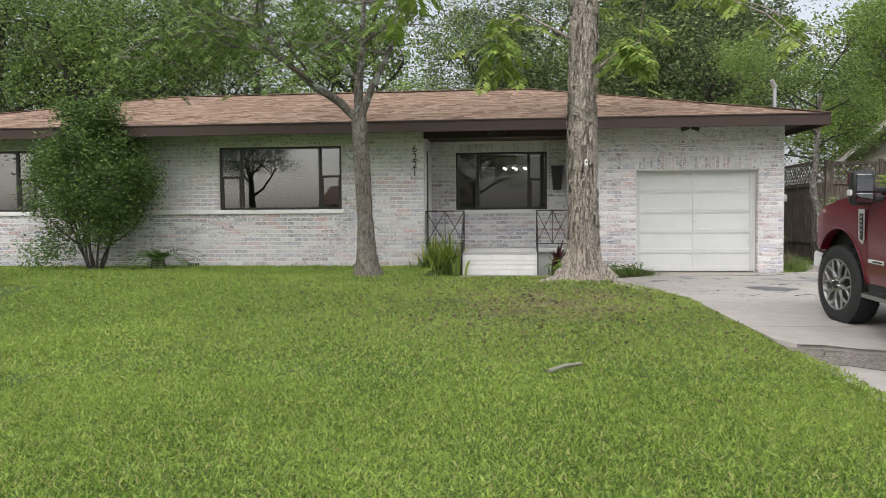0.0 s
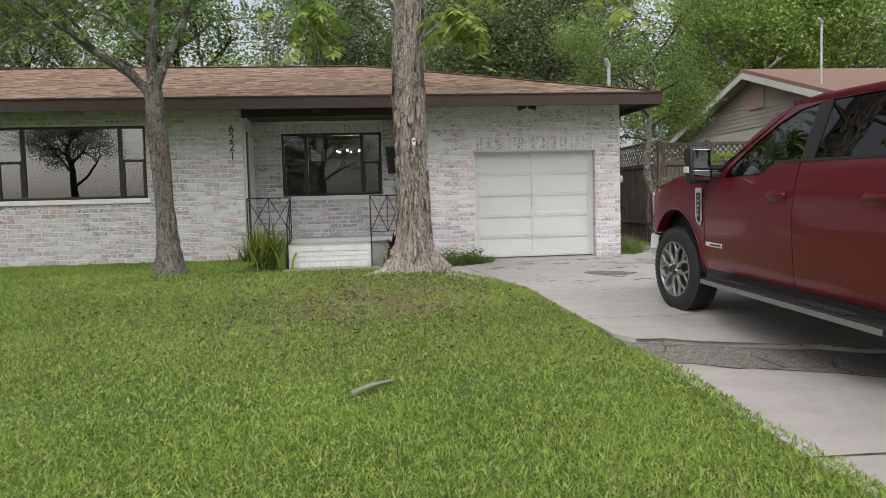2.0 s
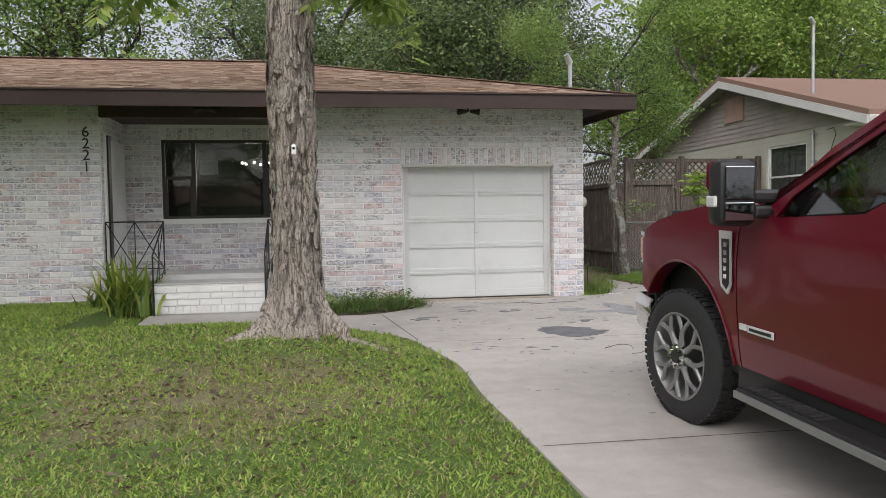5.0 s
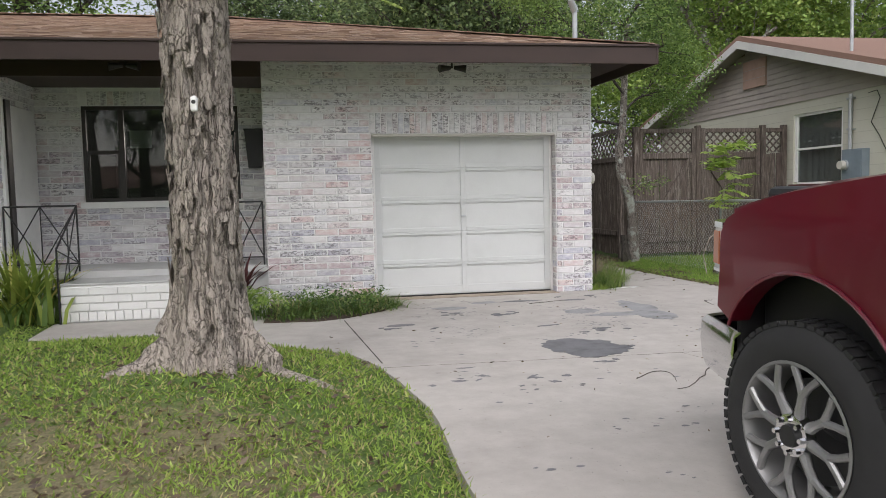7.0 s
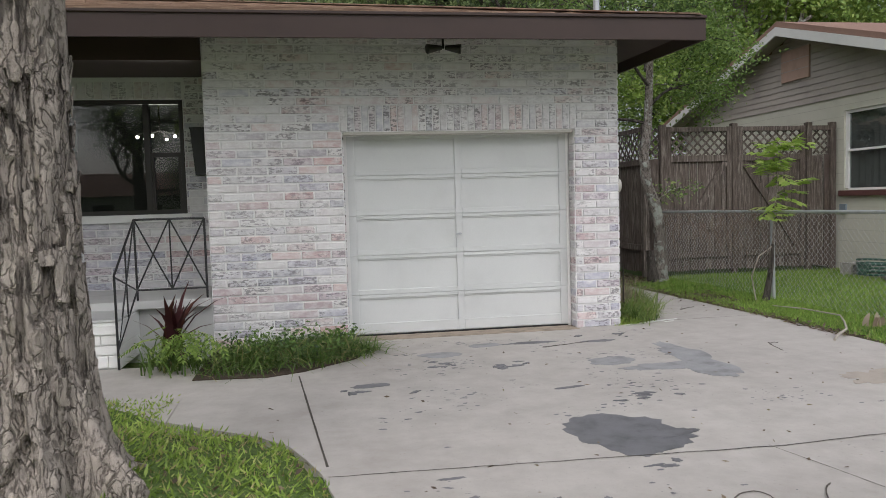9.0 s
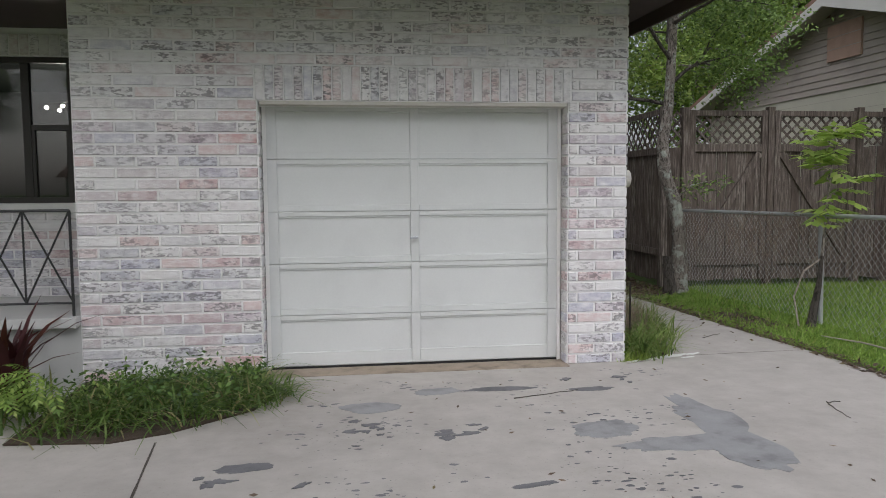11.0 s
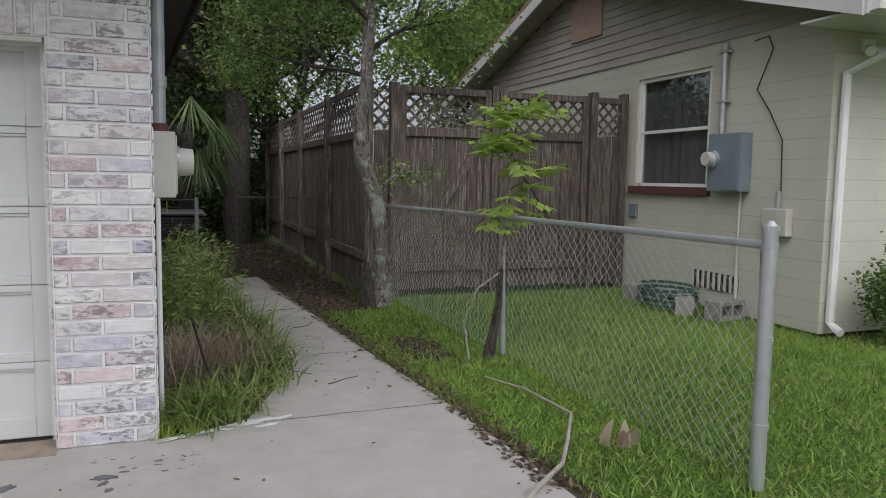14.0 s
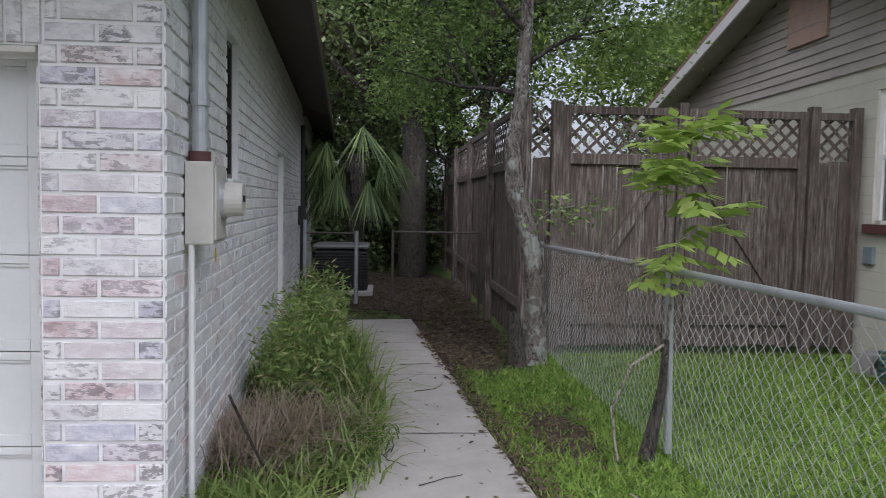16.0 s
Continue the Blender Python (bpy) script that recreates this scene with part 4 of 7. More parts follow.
meter = on_east(thing("electric_meter", "grey metal meter box with conduit on brick", "electric meter"))
part("conduit", rod((X1 + 0.06, 16.24, 1.72), (X1 + 0.06, 16.24, 3.13), 0.038, seg=16), GALV, meter)
part("collar", rod((X1 + 0.06, 16.24, 1.96), (X1 + 0.06, 16.24, 2.02), 0.046, seg=16), GALV, meter)
part("hub", rod((X1 + 0.06, 16.24, 1.70), (X1 + 0.06, 16.24, 1.75), 0.05, seg=16), SILLBRICK, meter)
part("box", box(X1 + 0.013, X1 + 0.14, 16.12, 16.45, 1.32, 1.70, 0.008), CREAMBOX, meter)
part("cover", box(X1 + 0.14, X1 + 0.15, 16.14, 16.43, 1.34, 1.68, 0.004), CREAMBOX, meter)
part("meter_ring", rod((X1 + 0.15, 16.31, 1.53), (X1 + 0.17, 16.31, 1.53), 0.095, seg=24), GALV, meter)
part("meter_dial", rod((X1 + 0.17, 16.31, 1.53), (X1 + 0.25, 16.31, 1.53), 0.085, 0.078, 24), CREAMBOX, meter, "cream round meter with dark display")
part("display", box(X1 + 0.251, X1 + 0.253, 16.27, 16.35, 1.52, 1.55), PLASTIC, meter)
part("ground_pipe", rod((X1 + 0.04, 16.14, 0.0), (X1 + 0.04, 16.14, 1.32), 0.014, seg=10), WHITE, meter)
part("tag", box(X1 + 0.10, X1 + 0.104, 16.4, 16.42, 1.22, 1.29), painted("yellow_tag", (0.65, 0.42, 0.03), 0.5), meter, "yellow seal tag")
wp = on_east(thing("waste_pipe", "black plastic pipe on the side wall", "pipe"))
part("pipe", rod((X1 + 0.06, 24.9, 0.1), (X1 + 0.06, 24.9, 2.74), 0.035, seg=12), PLASTIC, wp)
part("box", box(X1 + 0.013, X1 + 0.12, 24.5, 24.75, 1.15, 1.45, 0.01), PLASTIC, wp)

RUST = painted("rusted_pipe", (0.10, 0.085, 0.075), 0.7, 0.2, 10, 0.2)
ac = thing("air_conditioner", "grey outdoor air conditioner unit with louvred sides", "air conditioner")
ACM = painted("ac_enamel", (0.035, 0.035, 0.034), 0.5, 0.1, 6, 0.1, 0.3)
part("casing", box(-0.36, 0.36, -0.36, 0.36, 0.08, 0.76, 0.05), PLASTIC, ac)
for i in range(13):
    part("louvre", box(-0.375, 0.375, -0.375, 0.375, 0.11 + i * 0.048, 0.135 + i * 0.048, 0.004), ACM, ac)
part("lid", box(-0.40, 0.40, -0.40, 0.40, 0.76, 0.83, 0.03), painted("ac_lid", (0.15, 0.155, 0.155), 0.45, 0.08, 5, 0.1), ac, "pale grey moulded lid")
part("pad", box(-0.45, 0.45, -0.45, 0.45, 0.0, 0.08, 0.01), CONCRETE, ac)
ac.location = (6.33, 25.25, 0)
ac.scale = (1.15, 1.15, 1.0)
ag = thing("metal_gate", "grey galvanised tube gate standing open by the air conditioner", "gate")
for a, b in (((5.85, 23.9, 0), (5.85, 23.9, 1.25)), ((6.62, 23.75, 0.02), (6.62, 23.75, 1.1))):
    part("post", rod(a, b, 0.03, seg=12), GALV, ag)
for z in (0.14, 1.06):
    part("rail", rod((5.85, 23.9, z), (6.62, 23.75, z), 0.016, seg=10), RUST, ag)
for i in range(5):
    part("wire", rod((5.87, 23.9, 0.3 + i * 0.16), (6.6, 23.75, 0.3 + i * 0.16), 0.0025, seg=5), RUST, ag)
fp = thing("fence_post", "thin rusted fence posts with a top rail across the side yard", "fence post")
part("post", rod((7.15, 22.9, 0), (7.15, 22.9, 1.15), 0.018, seg=10), RUST, fp)
part("rail", rod((7.15, 22.9, 1.13), (8.35, 22.9, 1.13), 0.014, seg=10), RUST, fp)
part("post", rod((8.35, 22.9, 0), (8.35, 22.9, 1.15), 0.018, seg=10), RUST, fp)


# ---------------------------------------------------------------- wooden fences
def lattice(p0, p1, z0, z1, parent, pitch=0.11, w=0.032):
    """Crossed laths between two points of a fence line, two layers deep, cut to the frame."""
    a, b = Vector((*p0, 0)), Vector((*p1, 0))
    L = (b - a).length
    u = (b - a).normalized()
    nrm = Vector((-u.y, u.x, 0))
    H = z1 - z0
    for layer, s in ((0.006, 1), (-0.006, -1)):
        k = -H
        while k < L:
            s0, s1 = max(0, -k), min(H, L - k)
            if s1 - s0 > 0.04:
                if s > 0:
                    q0, q1 = (k + s0, s0), (k + s1, s1)
                else:
                    q0, q1 = (k + s0, H - s0), (k + s1, H - s1)
                A = a + u * q0[0] + Vector((0, 0, z0 + q0[1])) + nrm * layer
                B = a + u * q1[0] + Vector((0, 0, z0 + q1[1])) + nrm * layer
                d = (B - A)
                m = Matrix.Translation((A + B) / 2) @ Matrix((tuple(d.normalized()), tuple(nrm), tuple(d.normalized().cross(nrm)))).transposed().to_4x4()
                part("lath", box(-d.length / 2, d.length / 2, -0.005, 0.005, -w / 2, w / 2, 0, None, m), FENCE, parent)
            k += pitch * 1.414


def fence_boards(p0, p1, z0, z1, parent, width=0.14, seed=1, side=0.0):
    rnd = random.Random(seed)
    a, b = Vector((*p0, 0)), Vector((*p1, 0))
    L = (b - a).length
    ang = math.atan2(b.y - a.y, b.x - a.x)
    x = 0.0
    while x < L - 0.02:
        w = min(width * rnd.uniform(0.92, 1.06), L - x)
        m = Matrix.Translation(a) @ Matrix.Rotation(ang, 4, "Z") @ Matrix.Translation((x + w / 2, side + rnd.uniform(-0.004, 0.004), 0)) @ Matrix.Rotation(rnd.uniform(-0.006, 0.006), 4, "Y")
        part("board", box(-w / 2 + 0.004, w / 2 - 0.004, -0.01, 0.01, z0 + rnd.uniform(0, 0.03), z1 + rnd.uniform(-0.015, 0.015), 0.003, None, m), FENCE, parent)
        x += w


def beam(p, q, t, w, parent, name="rail"):
    A, B = Vector(p), Vector(q)
    d = B - A
    m = Matrix.Translation((A + B) / 2) @ d.to_track_quat("X", "Z").to_matrix().to_4x4()
    return part(name, box(-d.length / 2, d.length / 2, -t / 2, t / 2, -w / 2, w / 2, 0.004, None, m), FENCE, parent)


GYF = 20.3
gate = thing("double_gate", "weathered grey wooden double gate with lattice top", "gate")
for x0, x1, brace in ((8.86, 10.05, 1), (10.19, 11.46, -1)):
    fence_boards((x0, GYF), (x1, GYF), 0.06, 2.0, gate, 0.15, int(x0 * 10))
    beam((x0, GYF - 0.03, 2.02), (x1, GYF - 0.03, 2.02), 0.04, 0.11, gate)
    beam((x0, GYF - 0.03, 2.52), (x1, GYF - 0.03, 2.52), 0.04, 0.08, gate)
    beam((x0, GYF - 0.03, 0.35), (x1, GYF - 0.03, 0.35), 0.04, 0.1, gate)
    p, q = ((x0 + 0.1, 0.4), (x1 - 0.1, 1.95)) if brace > 0 else ((x1 - 0.1, 0.4), (x0 + 0.1, 1.95))
    beam((p[0], GYF - 0.032, p[1]), (q[0], GYF - 0.032, q[1]), 0.035, 0.1, gate, "brace")
    lattice((x0 + 0.03, GYF), (x1 - 0.03, GYF), 2.07, 2.5, gate)
    for x in (x0 + 0.035, x1 - 0.035):
        part("stile", box(x - 0.045, x + 0.045, GYF - 0.055, GYF - 0.008, 0.08, 2.565, 0.004), FENCE, gate)
fence_e = thing("wooden_fence", "weathered grey wooden fence panel with lattice beside the gate", "fence", "wooden fences")
for x in (10.12, 11.55, 12.02):
    part("post", box(x - 0.05, x + 0.05, GYF - 0.06, GYF + 0.05, 0, 2.62, 0.006), FENCE, fence_e)
fence_boards((11.62, GYF), (11.97, GYF), 0.05, 2.05, fence_e, 0.12, 9)
lattice((11.62, GYF), (11.97, GYF), 2.07, 2.5, fence_e)
beam((11.6, GYF - 0.03, 2.52), (12.0, GYF - 0.03, 2.52), 0.04, 0.08, fence_e)
fence_w = thing("wooden_fence", "weathered dark wooden fence with lattice top along the side yard", "fence", "wooden fences")
part("post", box(8.74, 8.85, GYF - 0.06, GYF + 0.05, 0, 2.6, 0.006), FENCE, fence_w)
part("post", box(8.43, 8.53, GYF - 0.05, GYF + 0.06, 0, 2.62, 0.006), FENCE, fence_w)
fence_boards((8.54, GYF), (8.74, GYF), 0.05, 2.02, fence_w, 0.1, 11)
lattice((8.54, GYF), (8.74, GYF), 2.05, 2.55, fence_w)
fence_boards((8.48, 20.4), (8.48, 31), 0.05, 1.95, fence_w, 0.15, 5)
lattice((8.48, 20.4), (8.48, 30.9), 2.02, 2.5, fence_w, 0.13)
for y in (22.4, 24.8, 27.2, 29.6):
    part("post", box(8.36, 8.46, y - 0.05, y + 0.05, 0, 2.6, 0.006), FENCE, fence_w)
beam((8.44, 20.4, 1.98), (8.44, 31, 1.98), 0.04, 0.1, fence_w)
beam((8.44, 20.4, 2.54), (8.44, 31, 2.54), 0.04, 0.08, fence_w)
beam((8.44, 20.4, 0.5), (8.44, 31, 0.5), 0.04, 0.1, fence_w)
back_fence = thing("wooden_fence", "dark weathered wooden back fence across the yard", "fence", "wooden fences")
fence_boards((4.0, 31.2), (8.4, 31.2), 0.0, 1.9, back_fence, 0.2, 21)

# ---------------------------------------------------------------- chain-link fence
CX, CY0, CY1 = 8.85, 14.25, 20.2
cl = thing("chain_link_fence", "galvanised chain-link fence with a round top rail", "fence")
part("end_post", rod((CX, CY0, 0), (CX, CY0, 1.24), 0.036, seg=18), GALV, cl)
bm = rod((CX, CY0, 1.24), (CX, CY0, 1.262), 0.041, seg=18)
rod((CX, CY0, 1.262), (CX, CY0, 1.285), 0.03, 0.012, 18, bm)
part("post_cap", bm, GALV, cl)
for z in (0.3, 0.72, 1.16):
    part("band", rod((CX, CY0, z), (CX, CY0, z + 0.024), 0.041, seg=18), GALV, cl)
part("post", rod((CX - 0.02, 17.12, 0), (CX - 0.05, 17.12, 1.16), 0.026, seg=14), GALV, cl)
part("post", rod((CX - 0.2, CY1, 0), (CX - 0.2, CY1, 1.16), 0.026, seg=14), GALV, cl)
part("top_rail", sweep([(CX, CY0, 1.17), (CX - 0.05, 17.12, 1.15), (CX - 0.2, CY1, 1.12)], 0.021, 14), GALV, cl)
part("brace_rod", rod((CX + 0.01, CY0 + 0.03, 0.02), (CX, CY0 + 0.05, 1.14), 0.005, seg=6), PLASTIC, cl)


def chain_mesh():
    """Zigzag wires woven into diamonds, as slim three-sided tubes."""
    verts, faces = [], []
    P, Z0, Z1 = 0.041, 0.03, 1.17
    n = int((CY1 - CY0) / P)
    rows = int((Z1 - Z0) / P) + 1
    rnd = random.Random(5)

    def wire(pts, r=0.0018):
        base = len(verts)
        for i, p in enumerate(pts):
            for k in range(3):
                a = k * 2.094
                verts.append((p[0] + r * math.cos(a), p[1] + r * 1.2 * math.sin(a), p[2]))
            if i:
                o = base + i * 3
                for k in range(3):
                    faces.append((o - 3 + k, o - 3 + (k + 1) % 3, o + (k + 1) % 3, o + k))
    for i in range(n):
        pts = []
        for r in range(rows):
            y = CY0 + 0.04 + (i + (r + i) % 2) * P
            sag = 0.015 * noise.noise((y * 1.5, r * 0.15, 0))
            x = CX - 0.15 * max(0, (y - CY0) / (CY1 - CY0)) + sag + (0.004 if r % 2 else -0.004)
            pts.append((x, y + 0.012 * noise.noise((y * 2, r * 0.2, 4)), Z0 + r * P + 0.02 * noise.noise((y * 0.8, 0, 7))))
        pts.append((pts[-1][0] + 0.01, pts[-1][1] + rnd.uniform(-0.02, 0.02), pts[-1][2] + 0.03))
        wire(pts)
    return part("mesh", (verts, [], faces), painted("bright_wire", (0.48, 0.49, 0.50), 0.4, 0.1, 9, 0.0, 0.25), cl)


tagged(chain_mesh(), kind="stuff")

# ---------------------------------------------------------------- neighbour's house
NX, NY = 12.15, 17.0
BLOCKJ = painted("block_joint_paint", (0.44, 0.43, 0.36), 0.9, 0.1, 3, 0.2)
nb = thing("neighbour_house", "pale green block house with taupe gable siding", "house")
NWIN = (18.7, 20.15, 1.4, 2.8)
part("wall", holed_wall("y", NX, NX + 0.2, NY, 26.0, 0, 3.12, [NWIN]), BLOCK, nb)
part("wall", holed_wall("x", NY, NY + 0.2, NX + 0.2, 22, 0, 3.12, [(13.75, 15.2, 1.4, 2.75)]), BLOCK, nb)
part("wall", box(NX + 0.2, 22, 25.8, 26, 0, 3.1), BLOCK, nb)
for r in range(15):
    z = 0.1 + r * 0.2
    for a, b in (((NY, NWIN[0]), (NWIN[1], 26.0)) if NWIN[2] < z + 0.005 < NWIN[3] else ((NY, 26.0),)) if not (NWIN[2] < z < NWIN[3]) else ((NY, NWIN[0]), (NWIN[1], 26.0)):
        part("block_joint", box(NX - 0.002, NX, a, b, z, z + 0.008), BLOCKJ, nb)
    part("block_joint", box(NX, 13.7, NY - 0.002, NY, z, z + 0.008), BLOCKJ, nb)
AY, AZ, EYF, EYB, EZN = 21.43, 4.55, 16.3, 26.56, 3.03
SLOPE = (AZ - EZN) / (AY - EYF)


def gable_z(y):
    return AZ - SLOPE * abs(y - AY)


part("gable_backing", slab([(AY - 4.7, 3.052), (AY + 4.7, 3.052), (AY, AZ - 0.1)], NX - 0.006, NX + 0.15, axis="x"), NSIDING, nb)
for i in range(13):
    z = 3.05 + i * 0.115
    half = (AZ - 0.1 - z) / SLOPE
    a, b = max(NY - 0.4, AY - half), min(26.3, AY + half)
    if b - a > 0.2:
        bm = slab([(NX - 0.006, z), (NX - 0.026, z), (NX - 0.009, z + 0.118), (NX - 0.006, z + 0.118)], a, b, axis="y")
        part("siding_board", bm, NSIDING, nb)
vent = box(NX - 0.06, NX - 0.02, 21.05, 21.9, 3.55, 4.15, 0.004)
vp = part("gable_vent", vent, PEACH, nb, "faded peach boarded gable vent")
for z in (3.74, 3.94):
    part("vent_board_gap", box(NX - 0.063, NX - 0.06, 21.05, 21.9, z, z + 0.012), NSIDING, vp)
RX = 11.68
for s, e in ((-1, EYF), (1, EYB)):
    bm = slab([(AY, AZ), (e, EZN), (e, EZN + 0.1), (AY, AZ + 0.1)], RX, 22.3, axis="x")
    part("roof", bm, NSHINGLE, nb)
    bm = slab([(AY, AZ - 0.17), (e, EZN - 0.17), (e, EZN - 0.004), (AY, AZ - 0.004)], RX - 0.03, RX, axis="x")
    part("rake_board", bm, NTRIM, nb, "grey-white painted rake board")
    bm = slab([(AY, AZ - 0.06), (e, EZN - 0.06), (e, EZN - 0.03), (AY, AZ - 0.03)], RX + 0.001, NX - 0.03, axis="x")
    part("rake_soffit", bm, NSIDING, nb)
part("fascia", box(RX, 22.3, EYF - 0.03, EYF, EZN - 0.16, EZN + 0.0, 0.004), NTRIM, nb)
part("soffit", box(RX + 0.02, 22.3, EYF + 0.002, NY, EZN - 0.12, EZN - 0.1), NTRIM, nb)
gut = slab([(EYF - 0.03, 2.89), (EYF - 0.12, 2.90), (EYF - 0.14, 3.0), (EYF - 0.03, 3.0)], RX + 0.02, 22.3, axis="x")
part("gutter", gut, WHITE, nb, "white metal gutter")
part("downspout", sweep([(NX + 0.25, EYF - 0.08, 2.9), (NX + 0.25, EYF - 0.05, 2.78), (NX + 0.1, NY - 0.06, 2.5), (NX + 0.08, NY - 0.06, 0.12), (NX + 0.05, NY - 0.22, 0.05)], 0.042, 8), WHITE, nb, "white painted metal downspout")
nw = tagged(part("window", box(NX + 0.09, NX + 0.12, NWIN[0], NWIN[1], NWIN[2], NWIN[2] + 0.04), WHITE, nb))
for a in ((NWIN[0], NWIN[1], NWIN[3] - 0.05, NWIN[3]), (NWIN[0], NWIN[0] + 0.075, NWIN[2] + 0.04, NWIN[3] - 0.05), (NWIN[1] - 0.075, NWIN[1], NWIN[2] + 0.04, NWIN[3] - 0.05), (NWIN[0] + 0.05, NWIN[1] - 0.05, 2.08, 2.12)):
    part("window_frame", box(NX + 0.03, NX + 0.09, a[0], a[1], a[2], a[3], 0.004), WHITE, nw)
part("pane", box(NX + 0.06, NX + 0.064, NWIN[0] + 0.05, NWIN[1] - 0.05, NWIN[2] + 0.04, NWIN[3] - 0.05), GLASS, nw).visible_shadow = False
CURTAIN = painted("pale_curtain", (0.30, 0.33, 0.34), 0.9, 0.15, 4, 0.2)
bm = bmesh.new()
prev = None
for i in range(41):
    y = NWIN[0] + 0.05 + i * (NWIN[1] - NWIN[0] - 0.1) / 40
    x = NX + 0.12 + 0.015 * math.sin(i * 0.9)
    cur = (bm.verts.new((x, y, NWIN[2])), bm.verts.new((x, y, NWIN[3])))
    if prev:
        bm.faces.new((prev[0], cur[0], cur[1], prev[1]))
    prev = cur
part("curtain", bm, CURTAIN, nw)
part("sill", box(NX - 0.07, NX + 0.03, NWIN[0] - 0.06, NWIN[1] + 0.06, NWIN[2] - 0.1, NWIN[2] - 0.002, 0.006), SILLBRICK, nb, "red-brown brick window sill")
sh = part("shutter", box(13.1, 13.5, NY - 0.045, NY - 0.004, 1.45, 2.78, 0.005), NSIDING, nb, "grey louvred wooden shutter")
for i in range(22):
    z = 1.52 + i * 0.056
    part("slat", slab([(NY - 0.047, z), (NY - 0.06, z), (NY - 0.047, z + 0.045)], 13.14, 13.46, axis="x"), NSIDING, sh)
part("window", box(13.75, 15.2, NY + 0.06, NY + 0.064, 1.4, 2.75), GLASS, nb)
part("backing", box(13.7, 15.3, NY + 0.16, NY + 0.19, 1.3, 2.9), CURTAIN, nb)
nm = thing("power_meter", "blue-grey electric meter box on the block wall", "electric meter")
part("box", box(NX - 0.16, NX - 0.004, 18.0, 18.52, 1.36, 2.0, 0.008), GREYBOX, nm)
part("door", box(NX - 0.17, NX - 0.16, 18.02, 18.27, 1.38, 1.98, 0.004), GREYBOX, nm)
part("meter_ring", rod((NX - 0.16, 18.42, 1.72), (NX - 0.2, 18.42, 1.72), 0.095, seg=24), GALV, nm)
part("meter_dial", rod((NX - 0.2, 18.42, 1.72), (NX - 0.28, 18.42, 1.72), 0.08, 0.075, 24), CREAMBOX, nm, "clear domed meter dial")
part("mast", rod((NX - 0.06, 18.43, 2.0), (NX - 0.06, 18.43, 3.0), 0.035, seg=14), GALV, nm)
for z in (2.35, 2.9):
    part("clamp", box(NX - 0.1, NX - 0.005, 18.36, 18.5, z, z + 0.03, 0.003), GALV, nm)
part("mast", rod((NX - 0.06, 18.43, 3.7), (NX - 0.06, 18.43, 5.2), 0.03, seg=14), GALV, nm)
part("weather_head", rod((NX - 0.06, 18.43, 5.2), (NX - 0.16, 18.38, 5.3), 0.05, 0.035, 14), GALV, nm)
part("drop_pipe", rod((NX - 0.03, 18.12, 0.1), (NX - 0.03, 18.12, 1.36), 0.016, seg=8), CREAMBOX, nm)
tb = thing("phone_box", "grey plastic service box on the block wall", "utility box")
part("box", box(NX - 0.1, NX - 0.004, 17.38, 17.72, 0.92, 1.2, 0.012), CREAMBOX, tb)
part("pipe", rod((NX - 0.05, 17.55, 1.2), (NX - 0.05, 17.55, 1.38), 0.025, seg=10), GALV, tb)
part("cable", sweep([(NX - 0.02, 17.55, 1.38), (NX - 0.03, 17.56, 1.9), (NX - 0.03, 17.75, 2.2), (NX - 0.03, 17.95, 2.45), (NX - 0.03, 17.75, 2.85), (NX - 0.05, 17.8, 2.98), (NX - 0.05, 18.0, 2.96)], 0.007, 6), PLASTIC, tb)
ob = thing("outlet_box", "small grey outdoor outlet box", "outlet")
part("box", box(NX - 0.05, NX - 0.004, 20.05, 20.2, 0.98, 1.16, 0.008), GREYBOX, ob)
wv = thing("foundation_vent", "dark slotted foundation vent in the block wall", "vent")
part("opening", box(NX - 0.012, NX - 0.004, 18.1, 18.85, 0.22, 0.42), PLASTIC, wv)
for i in range(9):
    part("bar", box(NX - 0.03, NX - 0.012, 18.1 + i * 0.0925, 18.1 + i * 0.0925 + 0.03, 0.22, 0.42, 0.003), BLOCK, wv)
fl = thing("flood_lamp", "white twin floodlight under the neighbour's eave", "lamp")
part("base", box(12.45, 12.6, NY - 0.05, NY - 0.004, 2.72, 2.84, 0.006), WHITE, fl)
for s in (-1, 1):
    part("head", rod((12.52 + 0.03 * s, NY - 0.06, 2.76), (12.52 + 0.12 * s, NY - 0.17, 2.70), 0.025, 0.05, 12), WHITE, fl)
for i, (x, y, r) in enumerate(((11.7, 19.3, 15), (11.85, 18.75, -20), (11.8, 17.9, 10), (11.6, 18.35, 60))):
    cb = thing("concrete_block", "loose grey concrete block in the grass by the wall", "concrete block", "loose blocks")
    bm = holed_wall("x", -0.1, 0.1, -0.2, 0.2, 0.0, 0.2, [(-0.16, -0.02, 0.04, 0.16), (0.02, 0.16, 0.04, 0.16)])
    part("block", bm, painted("old_block", (0.28, 0.27, 0.25), 0.95, 0.2, 8, 0.6), cb)
    cb.matrix_world = pose(x, y, 0.0, 0, 0, r)
tagged(part("garden_hose", sweep([(11.6 + 0.3 * math.cos(a * 0.7), 18.6 + 0.35 * math.sin(a * 0.7), 0.05 + 0.006 * a) for a in range(40)], 0.018, 6), painted("green_hose", (0.04, 0.10, 0.075), 0.5)), "coiled dull green garden hose by the wall", "hose")
vp2 = thing("power_mast", "grey metal power mast rising through the eave", "mast")
part("pipe", rod((6.1, 16.24, 3.2), (6.1, 16.24, 3.85), 0.035, seg=12), GALV, vp2)
part("weather_head", rod((6.1, 16.24, 3.83), (6.02, 16.18, 3.96), 0.055, 0.04, 12), GALV, vp2)
